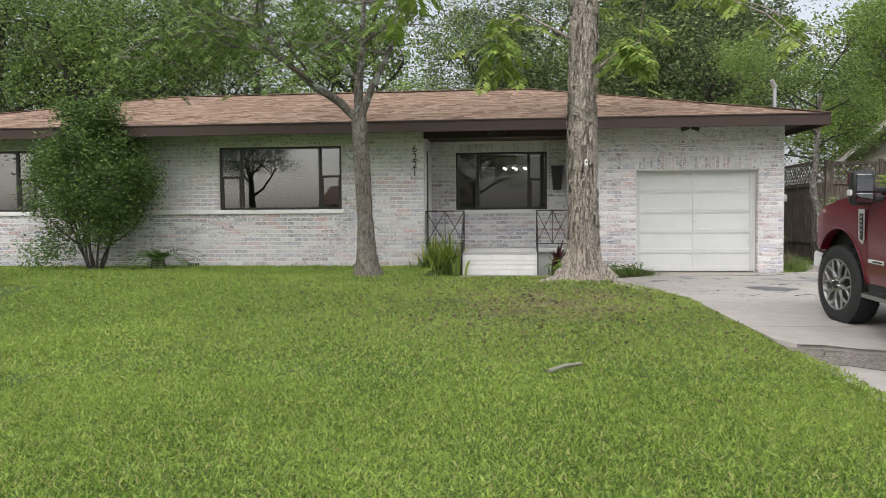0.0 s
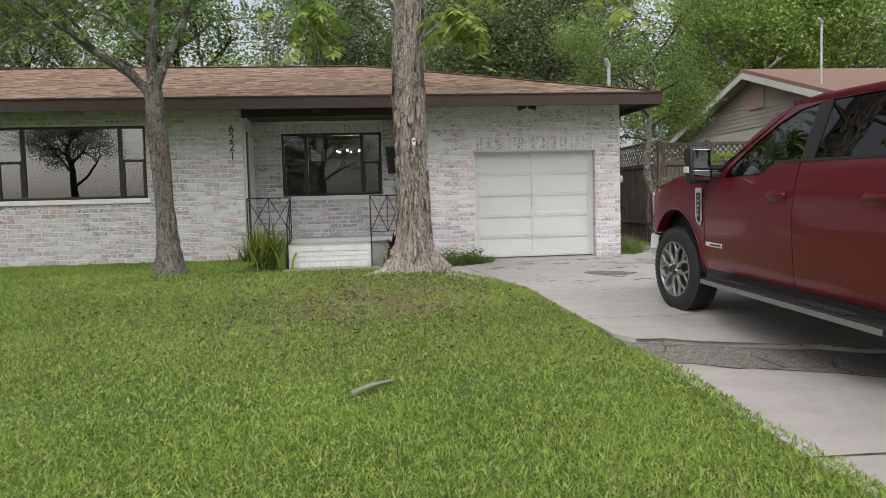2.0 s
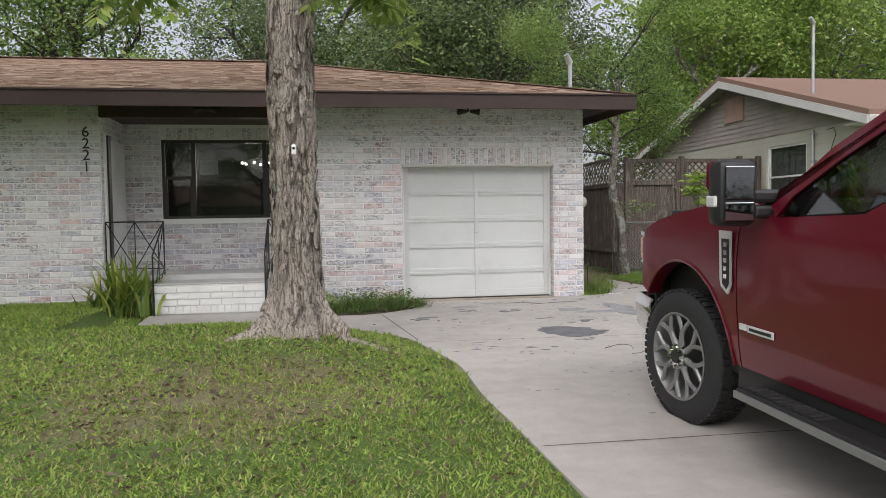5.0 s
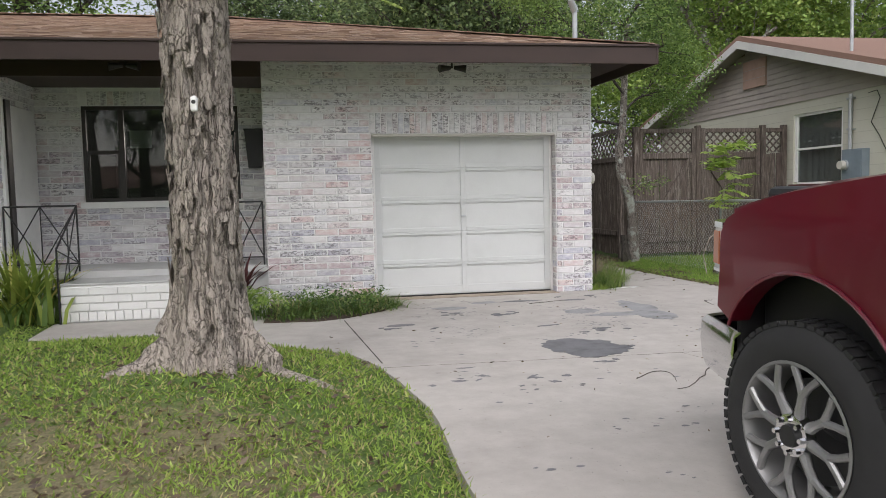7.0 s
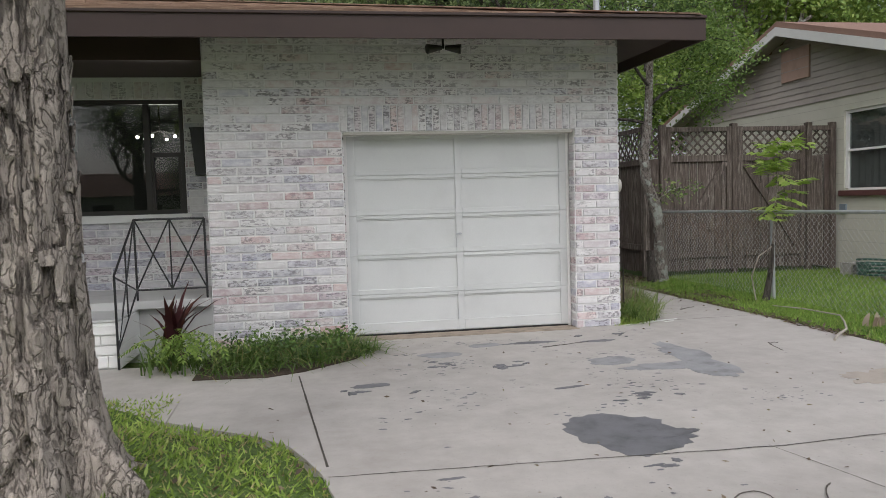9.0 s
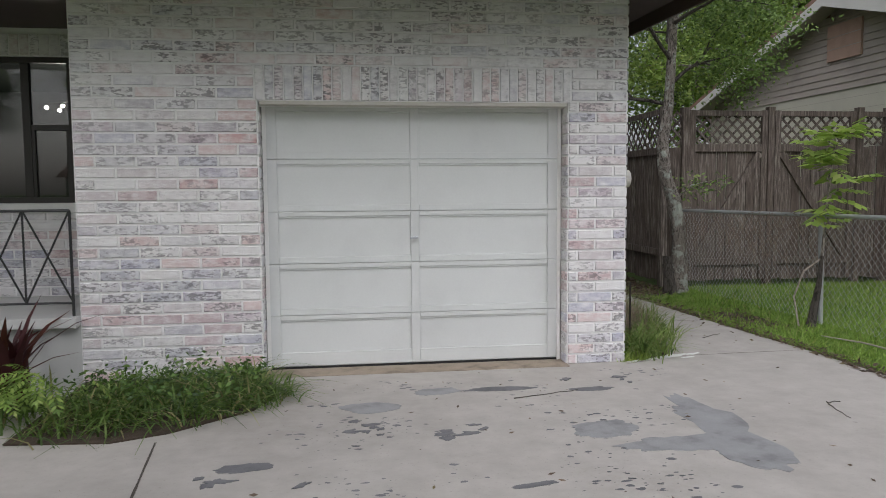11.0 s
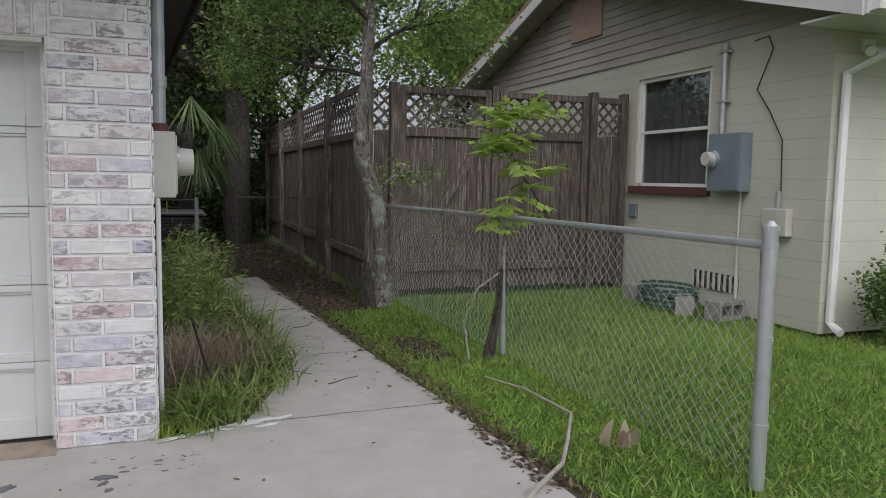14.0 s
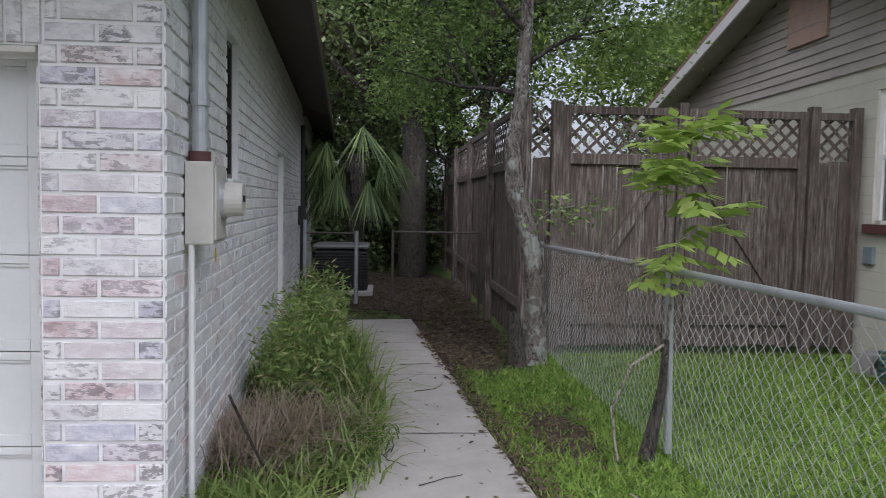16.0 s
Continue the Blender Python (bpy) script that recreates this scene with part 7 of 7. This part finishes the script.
tagged(part("soil_bed", slab([(6.16, 15.83), (6.44, 15.9), (6.65, 16.04), (6.86, 16.58), (7.02, 17.2), (6.97, 19.0), (6.74, 20.8), (6.5, 22.3), (5.75, 22.3)], -0.1, 0.006), SOIL), "bare soil strip beside the side wall", "flower bed", kind="structure")
for k in range(70):
    y = 15.95 + 5.3 * rnd.random() ** 1.2
    wmax = 0.35 + 0.42 * min(1, (y - 15.9) / 1.0) - max(0, (y - 19) * 0.12)
    x = 6.22 - LEAN * (y - 15.8) + rnd.random() * (wmax + 0.5 * LEAN * (y - 15.8))
    dry = 16.7 < y < 18.2 and x < 6.72
    if dry:
        straps("stalks", rng, 130, (x, y, 0.0), (0.12, 0.12), 0.45, 0.004, DRYB, weeds, 1.1)
    h = 0.2 + 0.2 * rnd.random() + (0.12 if 18 < y < 20 else 0)
    straps("tuft", rng, 60, (x, y, 0.0), (0.09, 0.09), h, 0.012, WEED if rnd.random() < 0.6 else LIRI, weeds, 1.2)
cents = []
for k in range(60):
    x, y = 6.12 + 0.55 * rnd.random(), 17.4 + 3.2 * rnd.random()
    h = 0.45 + 0.3 * rnd.random()
    for i in range(9):
        cents.append((x + 0.03 * i * (rnd.random() - 0.3) * 0.5, y, 0.1 + h * i / 8))
foliage("weed_leaves", rng, cents, 12, 0.035, 0.075, WEED, weeds, -0.4, 0.22, 1.0)
sk = tagged(part("stick", sweep([(6.5, 16.55, 0.03), (6.42, 16.35, 0.3), (6.34, 16.15, 0.62)], 0.008, 6), BARK_DARK), "thin dark stick leaning in the weeds", "stick")
hedge = thing("hedge", "clipped dark green hedge by the neighbour's wall", "hedge", at=(12.95, 16.45, 0))
cents = [(rnd.uniform(-0.6, 2.4), rnd.uniform(-0.3, 0.25), rnd.uniform(0.15, 0.82)) for _ in range(240)]
foliage("leaves", rng, cents, 110, 0.075, 0.05, LEAF_BUSH, hedge, -0.2, 0.5, 1.0)
part("stems", rod((0, 0, 0), (0.1, 0, 0.6), 0.04), BARK_DARK, hedge)

# ---------------------------------------------------------------- woods behind and around
def wood_tree(seed, height, spread, leaf, per, mat, label, bark=BARK_DARK, first=0.35):
    r = random.Random(seed)
    g = np.random.default_rng(seed)
    t = thing("tree", label, "tree", "background trees")
    sg, tp = [], []
    top = height * 0.72
    pts = [Vector((0, 0, -0.1))]
    for i in range(1, 7):
        pts.append(Vector((r.gauss(0, 0.12) * i * 0.5, r.gauss(0, 0.12) * i * 0.5, top * i / 6)))
    r0 = 0.028 * height
    sg.append((pts, [r0 * (1 - 0.7 * i / 6) for i in range(7)]))
    for i in range(11):
        k = first + (1 - first) * i / 10
        z = top * k
        j = min(5, int(k * 6))
        p = pts[j].lerp(pts[j + 1], k * 6 - j) if j < 6 else pts[6]
        a = i * 2.4 + r.random()
        grow(r, p, (math.cos(a), math.sin(a), 0.25 + 0.6 * k), spread * (1.1 - 0.45 * k), r0 * 0.35, 2, sg, tp, 0.3, 0.1)
    tr = limbs(sg, bark, t, 8, "trunk")
    cs = [tuple(p + Vector((r.gauss(0, 0.35), r.gauss(0, 0.35), r.gauss(0, 0.3)))) for p in tp for _ in range(2)]
    foliage("crown", g, cs, per, 0.032 * height, leaf, mat, t, 0.3, 0.5, 0.75)
    return t


oak = wood_tree(1, 13, 3.6, 0.165, 40, LEAF_DARK, "tall dark oak with a dense crown, behind the house and out of view")
oak2 = wood_tree(2, 11, 3.4, 0.155, 40, LEAF_MID, "leafy green tree with a broad crown, behind the house and out of view")
oak3 = wood_tree(3, 15, 3.8, 0.175, 38, LEAF_DARK, "tall dark tree with an uneven crown, behind the house and out of view", first=0.2)
pale = wood_tree(4, 8.5, 2.7, 0.15, 42, LEAF_LIGHT, "light green feathery tree behind the wooden fence", BARK_LICHEN, 0.3)
oak.matrix_world = pose(-12.5, 30, 0)
oak2.matrix_world = pose(-5.2, 29.5, 0)
oak3.matrix_world = pose(2.5, 42, 0)
pale.matrix_world = pose(14.3, 27.3, 0)
rnd = random.Random(77)
for ob, x, y, s in ((oak, -20, 29, 1.1), (oak2, -16, 27.5, 0.9), (oak, 7.6, 28.2, 0.85), (oak2, 6.4, 40.5, 1.05), (oak3, 21, 41, 1.0), (oak, -0.8, 41, 1.0), (oak3, 7.2, 32.5, 0.8), (oak3, 6.7, 30.5, 0.85), (oak2, 9.2, 29.6, 0.65), (oak, 8.9, 33.5, 0.95), (oak3, 6.9, 36.5, 0.9), (oak2, 18.6, 34, 1.0), (oak, 21, 36, 1.0), (oak3, 27, 34, 1.0), (oak2, 24, 28.5, 0.9),
                    (oak3, -26, 34, 1.1), (oak3, -14, 41, 1.1), (oak, 8.4, 45, 1.2), (oak2, 26, 46, 1.2), (oak3, 32, 42, 1.1), (oak, -24, 44, 1.2), (oak2, 36, 35, 1.1), (oak3, 5, 49, 1.2), (oak, 26, 50, 1.3),
                    (pale, 16.5, 30, 1.1), (pale, 19, 29.5, 1.15), (oak2, -23, 20, 1.0), (oak, -27, 12, 1.0),
                    # Out of view: street trees, plus some added to darken reflections and block light.
                    (oak, -22, -32, 1.0), (oak3, -8.5, -24, 1.1), (oak2, -2, -23, 1.0), (oak3, 12, -36, 1.0), (oak, 19, -26, 1.0), (oak2, 22, -14, 1.0), (oak3, -24, -14, 1.0), (oak, -15, 2, 0.9), (oak3, -19, -8, 1.0), (oak2, -13, 8, 0.7), (oak, 30, 16, 1.0)):
    c = copy_thing(ob, pose(x, y, 0, 0, 0, rnd.uniform(0, 360)))
    c.scale = (s, s, s * rnd.uniform(0.9, 1.1))
palm = thing("palm_tree", "fan palm with drooping fronds in the side yard", "palm", at=(6.45, 26.6, 0))
part("trunk", trunk_mesh([(0, 0, 0), (0.05, 0, 1.2), (0, 0, 2.4)], [0.2, 0.17, 0.2], 16, 30, 0.1, 0.05), BARK_DARK, palm)
base, way, side, ln = [], [], [], []
for f in range(24):
    a, e = rnd.uniform(0, 6.28), rnd.uniform(-0.9, 0.9)
    d = Vector((math.cos(a), math.sin(a), e)).normalized()
    p = Vector((0, 0, 2.4)) + d * 0.8
    s = d.cross(Vector((0, 0, 1))).normalized()
    for k in range(22):
        u = -1.2 + 2.4 * k / 21
        base.append(p)
        way.append(d * math.cos(u) + s * math.sin(u) + Vector((0, 0, -1.3 - 0.6 * rnd.random())))
        side.append(s + d * 0.2)
        ln.append(rnd.uniform(0.8, 1.1))
ln = np.array(ln)
leaf_mesh("fronds", np.array(base), np.array(way), np.array(side), ln, ln * 0.03, LEAF_DARK, palm)
thicket = thing("thicket", "dark dense shrubs along the back of the yard", "shrubs", kind="stuff")
foliage("leaves", rng, [(rnd.uniform(2.5, 8.3), 30.2 + rnd.gauss(0, 0.5), rnd.uniform(0.2, 4.2)) for _ in range(330)], 60, 0.25, 0.16, LEAF_DARK, thicket)

# house across the street
oh = thing("far_house", "low white house across the street", "house", at=(-9, -34, -0.4))
part("wall", box(-6, 6, -4, 4, 0, 2.8), NTRIM, oh)
part("roof", slab([(-4.6, 2.8), (4.6, 2.8), (0, 4.6)], -6.5, 6.5, axis="x"), NSHINGLE, oh)
part("door", box(-0.5, 0.5, 4.0, 4.05, 0, 2.1), TRIM, oh)
for x in (-3.5, 2.5):
    part("window", box(x - 0.7, x + 0.7, 4.0, 4.05, 1.0, 2.2), DARKFRAME, oh)

# ---------------------------------------------------------------- stains, cracks, litter
STAIN = painted("dark_oil_stain", (0.155, 0.155, 0.165), 0.6, 0.25, 5, 0.1)
STAIN_P = painted("pale_stain", (0.30, 0.30, 0.305), 0.75, 0.2, 5, 0.1)
TWIG = painted("grey_twig", (0.11, 0.095, 0.08), 0.9, 0.2, 20, 0.2)
CRACK = painted("crack_shadow_soil", (0.07, 0.06, 0.05), 0.95, 0.2, 20, 0.2)


def blotch(cx, cy, rx, ry, turn=0.0, seed=0, mat=STAIN, z=0.008, rag=0.35):
    pts = []
    for i in range(44):
        a = 2 * math.pi * i / 44
        r = 1 + rag * noise.noise((math.cos(a) * 1.6 + seed * 3.1, math.sin(a) * 1.6, seed)) + rag * 0.5 * noise.noise((math.cos(a) * 5, math.sin(a) * 5, seed + 9))
        x, y = rx * r * math.cos(a), ry * r * math.sin(a)
        pts.append((cx + x * math.cos(turn) - y * math.sin(turn), cy + x * math.sin(turn) + y * math.cos(turn)))
    o = part("oil_stain", slab(pts, 0.003, z), mat)
    return tagged(o, "dark irregular oil stain soaked into the concrete", "stain", "driveway stains")


blotch(4.72, 12.28, 0.33, 0.36, 0.2, 1)
blotch(5.02, 12.2, 0.16, 0.05, 0.3, 2, z=0.0095)
blotch(6.12, 14.1, 0.16, 0.62, 0.05, 3, STAIN_P, rag=0.5)
blotch(5.72, 13.84, 0.34, 0.13, 0.1, 4, STAIN_P, 0.0092, rag=0.5)
blotch(6.02, 13.6, 0.16, 0.24, 0.3, 15, STAIN_P, 0.0104)
blotch(5.4, 14.15, 0.2, 0.15, 0.2, 5, STAIN_P)
blotch(4.5, 15.13, 0.16, 0.09, 0.1, 6, STAIN_P)
blotch(4.95, 15.12, 0.26, 0.05, 0.0, 7)
blotch(4.02, 14.8, 0.2, 0.11, 0.0, 8, STAIN_P)
blotch(5.6, 15.02, 0.17, 0.05, 0.0, 9)
blotch(3.32, 13.82, 0.16, 0.06, 0.1, 10)
blotch(4.75, 13.38, 0.13, 0.025, 0.2, 11)
for cx, cy, rx, ry, sd_ in ((6.38, 15.83, 0.2, 0.03, 31), (6.62, 15.93, 0.14, 0.035, 32), (6.85, 15.98, 0.07, 0.02, 33), (6.75, 15.86, 0.06, 0.015, 34)):
    tagged(blotch(cx, cy, rx, ry, 0.3, sd_, WHITE, 0.009, 0.7), "spilled white paint dried on the concrete", "paint spill", "paint spills")
rnd = random.Random(5)
count = 0
for x, y, n in ((3.45, 11.35, 7), (3.6, 11.6, 4), (4.1, 11.3, 7), (4.7, 11.72, 4), (3.9, 14.4, 8), (4.5, 14.2, 8), (5.3, 13.0, 5), (3.3, 13.6, 5), (5.9, 15.3, 4)):
    for k in range(n):
        blotch(x + rnd.gauss(0, 0.13), y + rnd.gauss(0, 0.08), rnd.uniform(0.015, 0.07), rnd.uniform(0.01, 0.03), rnd.uniform(-0.5, 0.9), rnd.randint(20, 900), z=0.0056 + 0.00011 * count, rag=0.7)
        count += 1


def spatter(n, x0, x1, y0, y1, seed):
    """Countless small dark specks dried into the concrete."""
    r = random.Random(seed)
    verts, faces = [], []
    while len(faces) < n:
        x, y = r.uniform(x0, x1), r.uniform(y0, y1)
        if noise.noise((x * 1.4, y * 2.2, seed)) < r.uniform(-0.1, 0.5):
            continue
        rad, a0 = 0.003 + 0.015 * r.random() ** 3, r.random()
        o = len(verts)
        for k in range(7):
            a = a0 + 2 * math.pi * k / 7
            q = rad * r.uniform(0.6, 1.3)
            verts.append((x + 1.7 * q * math.cos(a), y + q * math.sin(a), 0.0078 + fall(y)))
        faces.append(tuple(range(o, o + 7)))
    return tagged(part("spatter", (verts, [], faces), STAIN), "small dark specks spattered over the concrete", "stain", kind="stuff")


spatter(700, 3.3, 6.4, 12.6, 15.6, 4)
spatter(260, 3.3, 7.8, 8.8, 12.6, 6)
blotch(7.05, 13.1, 0.3, 0.16, 0.4, 41, painted("rust_stain", (0.38, 0.335, 0.285), 0.85, 0.12, 5, 0.1), 0.0082, 0.5)


def crack(pts, w=0.008, z=0.0082, jitter=0.012, follow=False):
    bm = bmesh.new()
    prev = None
    for (x0, y0), (x1, y1) in zip(pts, pts[1:]):
        L = math.hypot(x1 - x0, y1 - y0)
        n = max(2, int(L / 0.1))
        nx, ny = -(y1 - y0) / L, (x1 - x0) / L
        for i in range(n + 1):
            u = i / n
            j = jitter * noise.noise((x0 + (x1 - x0) * u * 7, y0 * 3 + u * 9, 1))
            ww = w * (0.6 + 0.6 * abs(noise.noise((u * 20, x0, y0))))
            x, y = x0 + (x1 - x0) * u + nx * j, y0 + (y1 - y0) * u + ny * j
            zz = z + fall(y)
            cur = (bm.verts.new((x + nx * ww, y + ny * ww, zz)), bm.verts.new((x - nx * ww, y - ny * ww, zz)))
            if prev:
                bm.faces.new((prev[0], cur[0], cur[1], prev[1]))
            prev = cur
    return tagged(part("crack", bm, CRACK), "dark joint line across the concrete", "crack", "driveway joints")


crack([(2.76, 14.3), (2.98, 12.1)], 0.009, jitter=0.003)
crack([(2.98, 11.95), (5.5, 11.85), (7.95, 12.05)], 0.006)
crack([(5.4, 11.88), (5.6, 11.1), (5.75, 10.4)], 0.003)
crack([(3.27, 8.47), (8.1, 8.44)], 0.008, jitter=0.004)
crack([(6.15, 15.72), (6.7, 15.92), (7.9, 15.96)], 0.006)
crack([(7.03, 17.52), (7.76, 17.52)], 0.006)
crack([(6.93, 19.2), (7.65, 19.2)], 0.004)
crack([(6.75, 20.75), (7.52, 20.7)], 0.005)
crack([(3.27, 4.75), (8.1, 4.7)], 0.01, -0.004, 0.004)
for p in (((4.69, 11.12), (4.9, 11.32), (5.02, 11.24), (4.92, 10.99)), ((5.34, 11.3), (5.1, 11.0), (4.9, 10.8), (4.83, 10.81)), ((7.04, 14.44), (7.0, 14.3), (6.96, 14.09)), ((7.04, 14.42), (7.14, 14.44)), ((5.0, 14.85), (5.35, 14.95), (5.5, 15.0)), ((7.25, 16.6), (7.5, 16.75)), ((7.3, 18.6), (7.5, 18.7), (7.55, 18.9)), ((7.1, 17.2), (7.05, 17.0), (7.2, 16.9)), ((7.2, 19.6), (7.5, 19.65))):
    for _ in range(2):
        p = [p[0]] + [(a[0] * (1 - u) + b[0] * u, a[1] * (1 - u) + b[1] * u) for a, b in zip(p, p[1:]) for u in (0.25, 0.75)] + [p[-1]]
    tagged(part("twig", sweep([(x + rnd.gauss(0, 0.006), y + rnd.gauss(0, 0.006), 0.012 + fall(y)) for x, y in p], [0.0042 - 0.0028 * i / len(p) for i in range(len(p))], 5), TWIG), "thin dark fallen twig on the concrete", "twig", "fallen twigs")
tagged(part("root", sweep([(7.66, 14.36, 0.02), (7.8, 14.5, 0.035), (8.08, 14.75, 0.03), (8.25, 15.0, 0.05), (8.5, 15.4, 0.05), (8.48, 16.0, 0.04), (8.35, 16.4, 0.03)], [0.013, 0.014, 0.012, 0.01, 0.009, 0.008, 0.005], 8, None, 0.3), painted("bleached_root", (0.40, 0.36, 0.31), 0.9, 0.15, 10, 0.3)), "bleached bent root lying at the grass edge", "root")
tagged(part("fallen_branch", sweep([(0.97, 6.16, fall(6.2) + 0.03), (1.1, 6.28, fall(6.2) + 0.05), (1.26, 6.44, fall(6.4) + 0.035)], [0.016, 0.018, 0.012], 8, None, 0.3), painted("grey_stick", (0.24, 0.24, 0.19), 0.9, 0.15, 10, 0.3)), "grey fallen stick lying in the grass", "stick")
dl = thing("dry_leaf", "curled dry brown leaf standing in the grass", "leaf")
straps("leaf", rng, 5, (8.55, 14.92, 0.0), (0.03, 0.03), 0.17, 0.07, DRYB, dl, 0.5)

# litter of small leaves and twigs on the paving and under the trees
LITTER = blade_mat("leaf_litter", (0.06, 0.042, 0.03), (0.12, 0.085, 0.06), (0.24, 0.18, 0.125), (0.22, 0.19, 0.09))


def litter(n, x0, x1, y0, y1, z, size):
    p = np.column_stack([rng.uniform(x0, x1, n), rng.uniform(y0, y1, n), np.full(n, z)])
    w = rng.normal(size=(n, 3))
    w[:, 2] = np.abs(w[:, 2]) * 0.15
    s = rng.normal(size=(n, 3))
    s[:, 2] *= 0.2
    ln_ = size * rng.uniform(0.5, 1.4, n)
    return tagged(leaf_mesh("leaf_litter", p, w, s, ln_, ln_ * 0.4, LITTER), "scattered brown leaf litter on the ground", "leaf litter", kind="stuff")


litter(160, 3.4, 7.9, 9.5, 15.6, 0.010, 0.035)
litter(110, 6.9, 7.75, 16.2, 22.0, 0.009, 0.04)
litter(6000, 7.6, 8.45, 19.6, 26, -0.012, 0.06)
litter(700, 8.0, 8.5, 16.8, 18.4, -0.012, 0.05)
litter(5000, 6.3, 8.4, 22.4, 28, -0.012, 0.06)
nl = 2600
px, py = rng.normal(1.0, 1.5, nl), rng.normal(9.8, 1.3, nl)
keep = px < 3.1
pz = np.array([lawn_z(a, b) + 0.02 for a, b in zip(px[keep], py[keep])])
w = rng.normal(size=(keep.sum(), 3))
w[:, 2] *= 0.25
ln = 0.05 * rng.uniform(0.5, 1.4, keep.sum())
tagged(leaf_mesh("leaf_litter", np.column_stack([px[keep], py[keep], pz]), w, rng.normal(size=w.shape), ln, ln * 0.4, LITTER), "brown leaf litter on the bare lawn", "leaf litter", kind="stuff")


# ---------------------------------------------------------------- grass
def grass(name, n, x0, x1, y0, y1, length, width, keep, mat=BLADES):
    x, y = rng.uniform(x0, x1, n), rng.uniform(y0, y1, n)
    k = np.array([keep(a, b) for a, b in zip(x, y)])
    x, y = x[k], y[k]
    z = np.array([lawn_z(a, b) for a, b in zip(x, y)]) - 0.004
    m = len(x)
    w = rng.normal(size=(m, 3)) * 0.75
    w[:, 2] = rng.uniform(0.2, 1.0, m)
    ln_ = length * rng.uniform(0.55, 1.35, m)
    o = leaf_mesh(name, np.column_stack([x, y, z]), w, rng.normal(size=(m, 3)) * (1, 1, 0.2), ln_, width * rng.uniform(0.7, 1.3, m), mat, mid=0.35)
    return tagged(o, "short mown green grass blades", "grass", kind="stuff")


def thin(x, y):
    """How bare the turf is: worn earth under the big tree and in scattered spots."""
    d = math.exp(-((x - 1.2) ** 2 / 3.4 + (y - 9.8) ** 2 / 2.6))
    clump = 0.5 + 0.9 * noise.noise((x * 2.6, y * 2.6, 5)) + 0.5 * noise.noise((x * 7, y * 7, 8))
    return min(0.72, 1.2 * d * max(0.12, clump)) + 0.45 * max(0, noise.noise((x * 0.9, y * 0.9, 5)))


def on_lawn(x, y):
    return x < lawn_edge(min(y, 13.2)) + 0.03 * noise.noise((x * 5, y * 5, 0)) and not (y > 13.9 and x > -0.4) and random.random() > thin(x, y) and not (y > 13.2 and x > 1.9)


grass("grass", 240000, -3.2, 3.4, 1.3, 6.0, 0.046, 0.0088, on_lawn)
grass("grass", 160000, -6.5, 3.4, 6.0, 11.0, 0.048, 0.0105, on_lawn)
grass("grass", 85000, -11.5, 3.4, 11.0, 15.78, 0.06, 0.014, on_lawn)
grass("grass", 30000, -9, -3.2, 2.5, 8.0, 0.06, 0.014, on_lawn)
grass("grass", 60000, -16, 3.4, -6, 15.7, 0.06, 0.02, lambda x, y: on_lawn(x, y) and (y < 1.5 or x < -6.5))
grass("grass", 40000, 8.1, 18, -6, 12.2, 0.07, 0.018, lambda x, y: True)


DRYGRASS = blade_mat("dry_turf", (0.26, 0.24, 0.09), (0.36, 0.31, 0.14), (0.46, 0.38, 0.2), (0.3, 0.2, 0.12))
grass("grass", 70000, -3.0, 3.3, 6.6, 13.0, 0.042, 0.008, lambda x, y: on_lawn(x, y) and random.random() < 0.12 + 0.8 * math.exp(-((x - 0.9) ** 2 / 5.5 + (y - 9.7) ** 2 / 4.0)), DRYGRASS)
grass("grass", 9000, -8, 3.3, 1.5, 15.5, 0.05, 0.009, on_lawn, DRYGRASS)
crack(SEAM[::-1], 0.034, 0.002, 0.03)
crack(SEAM_LOW, 0.014, -0.006, 0.03)


def earth(cx, cy, rx, ry, seed):
    pts = []
    for i in range(40):
        a = 2 * math.pi * i / 40
        r = 1 + 0.3 * noise.noise((math.cos(a) * 1.7 + seed, math.sin(a) * 1.7, seed))
        pts.append((cx + rx * r * math.cos(a), cy + ry * r * math.sin(a)))
    return tagged(part("ground", slab(pts, -0.06, -0.012), SOIL), "bare dark mulch and earth", "soil", kind="structure")


earth(8.25, 17.6, 0.2, 0.5, 2)
earth(8.0, 21.3, 0.36, 1.9, 5)
earth(7.4, 26.0, 1.05, 3.4, 8)


edge_l = [(7.97, 13.0), (7.94, 15.0), (7.88, 16.0), (7.75, 17.6), (7.59, 20.0), (7.42, 22.3)]
tagged(part("ground", slab(edge_l + [(x + 0.14 + 0.04 * math.sin(y * 5), y) for x, y in edge_l[::-1]], -0.06, -0.003), SOIL), "dark crumbled soil edge beside the path", "soil", kind="structure")


def in_yard(x, y):
    edge = 7.98 if y < 15 else 7.9 - 0.085 * (y - 16)
    return x > edge + 0.03 * noise.noise((x * 5, y * 5, 2)) and x < 12.1 and not (8.05 < x < 8.45 and 17.1 < y < 18.1 and random.random() < 0.75) and not (x < 8.5 and y > 19.4 and random.random() < 0.95)


for i in range(14):
    litter(130, 7.86 - 0.085 * max(0, i * 0.5 - 1.5), 8.06 - 0.085 * max(0, i * 0.5 - 1.5), 14.5 + i * 0.5, 15.0 + i * 0.5, 0.008, 0.05)
grass("grass", 120000, 7.7, 12.1, 12.0, 20.25, 0.085, 0.009, in_yard, YARDGRASS)
grass("grass", 14000, 12.1, 16, 11.0, 16.9, 0.08, 0.014, lambda x, y: True)
grass("grass", 4500, 6.1, 6.7, 15.8, 16.6, 0.13, 0.009, lambda x, y: x < 6.35 + (y - 15.85) * 0.45)

build_bricks()
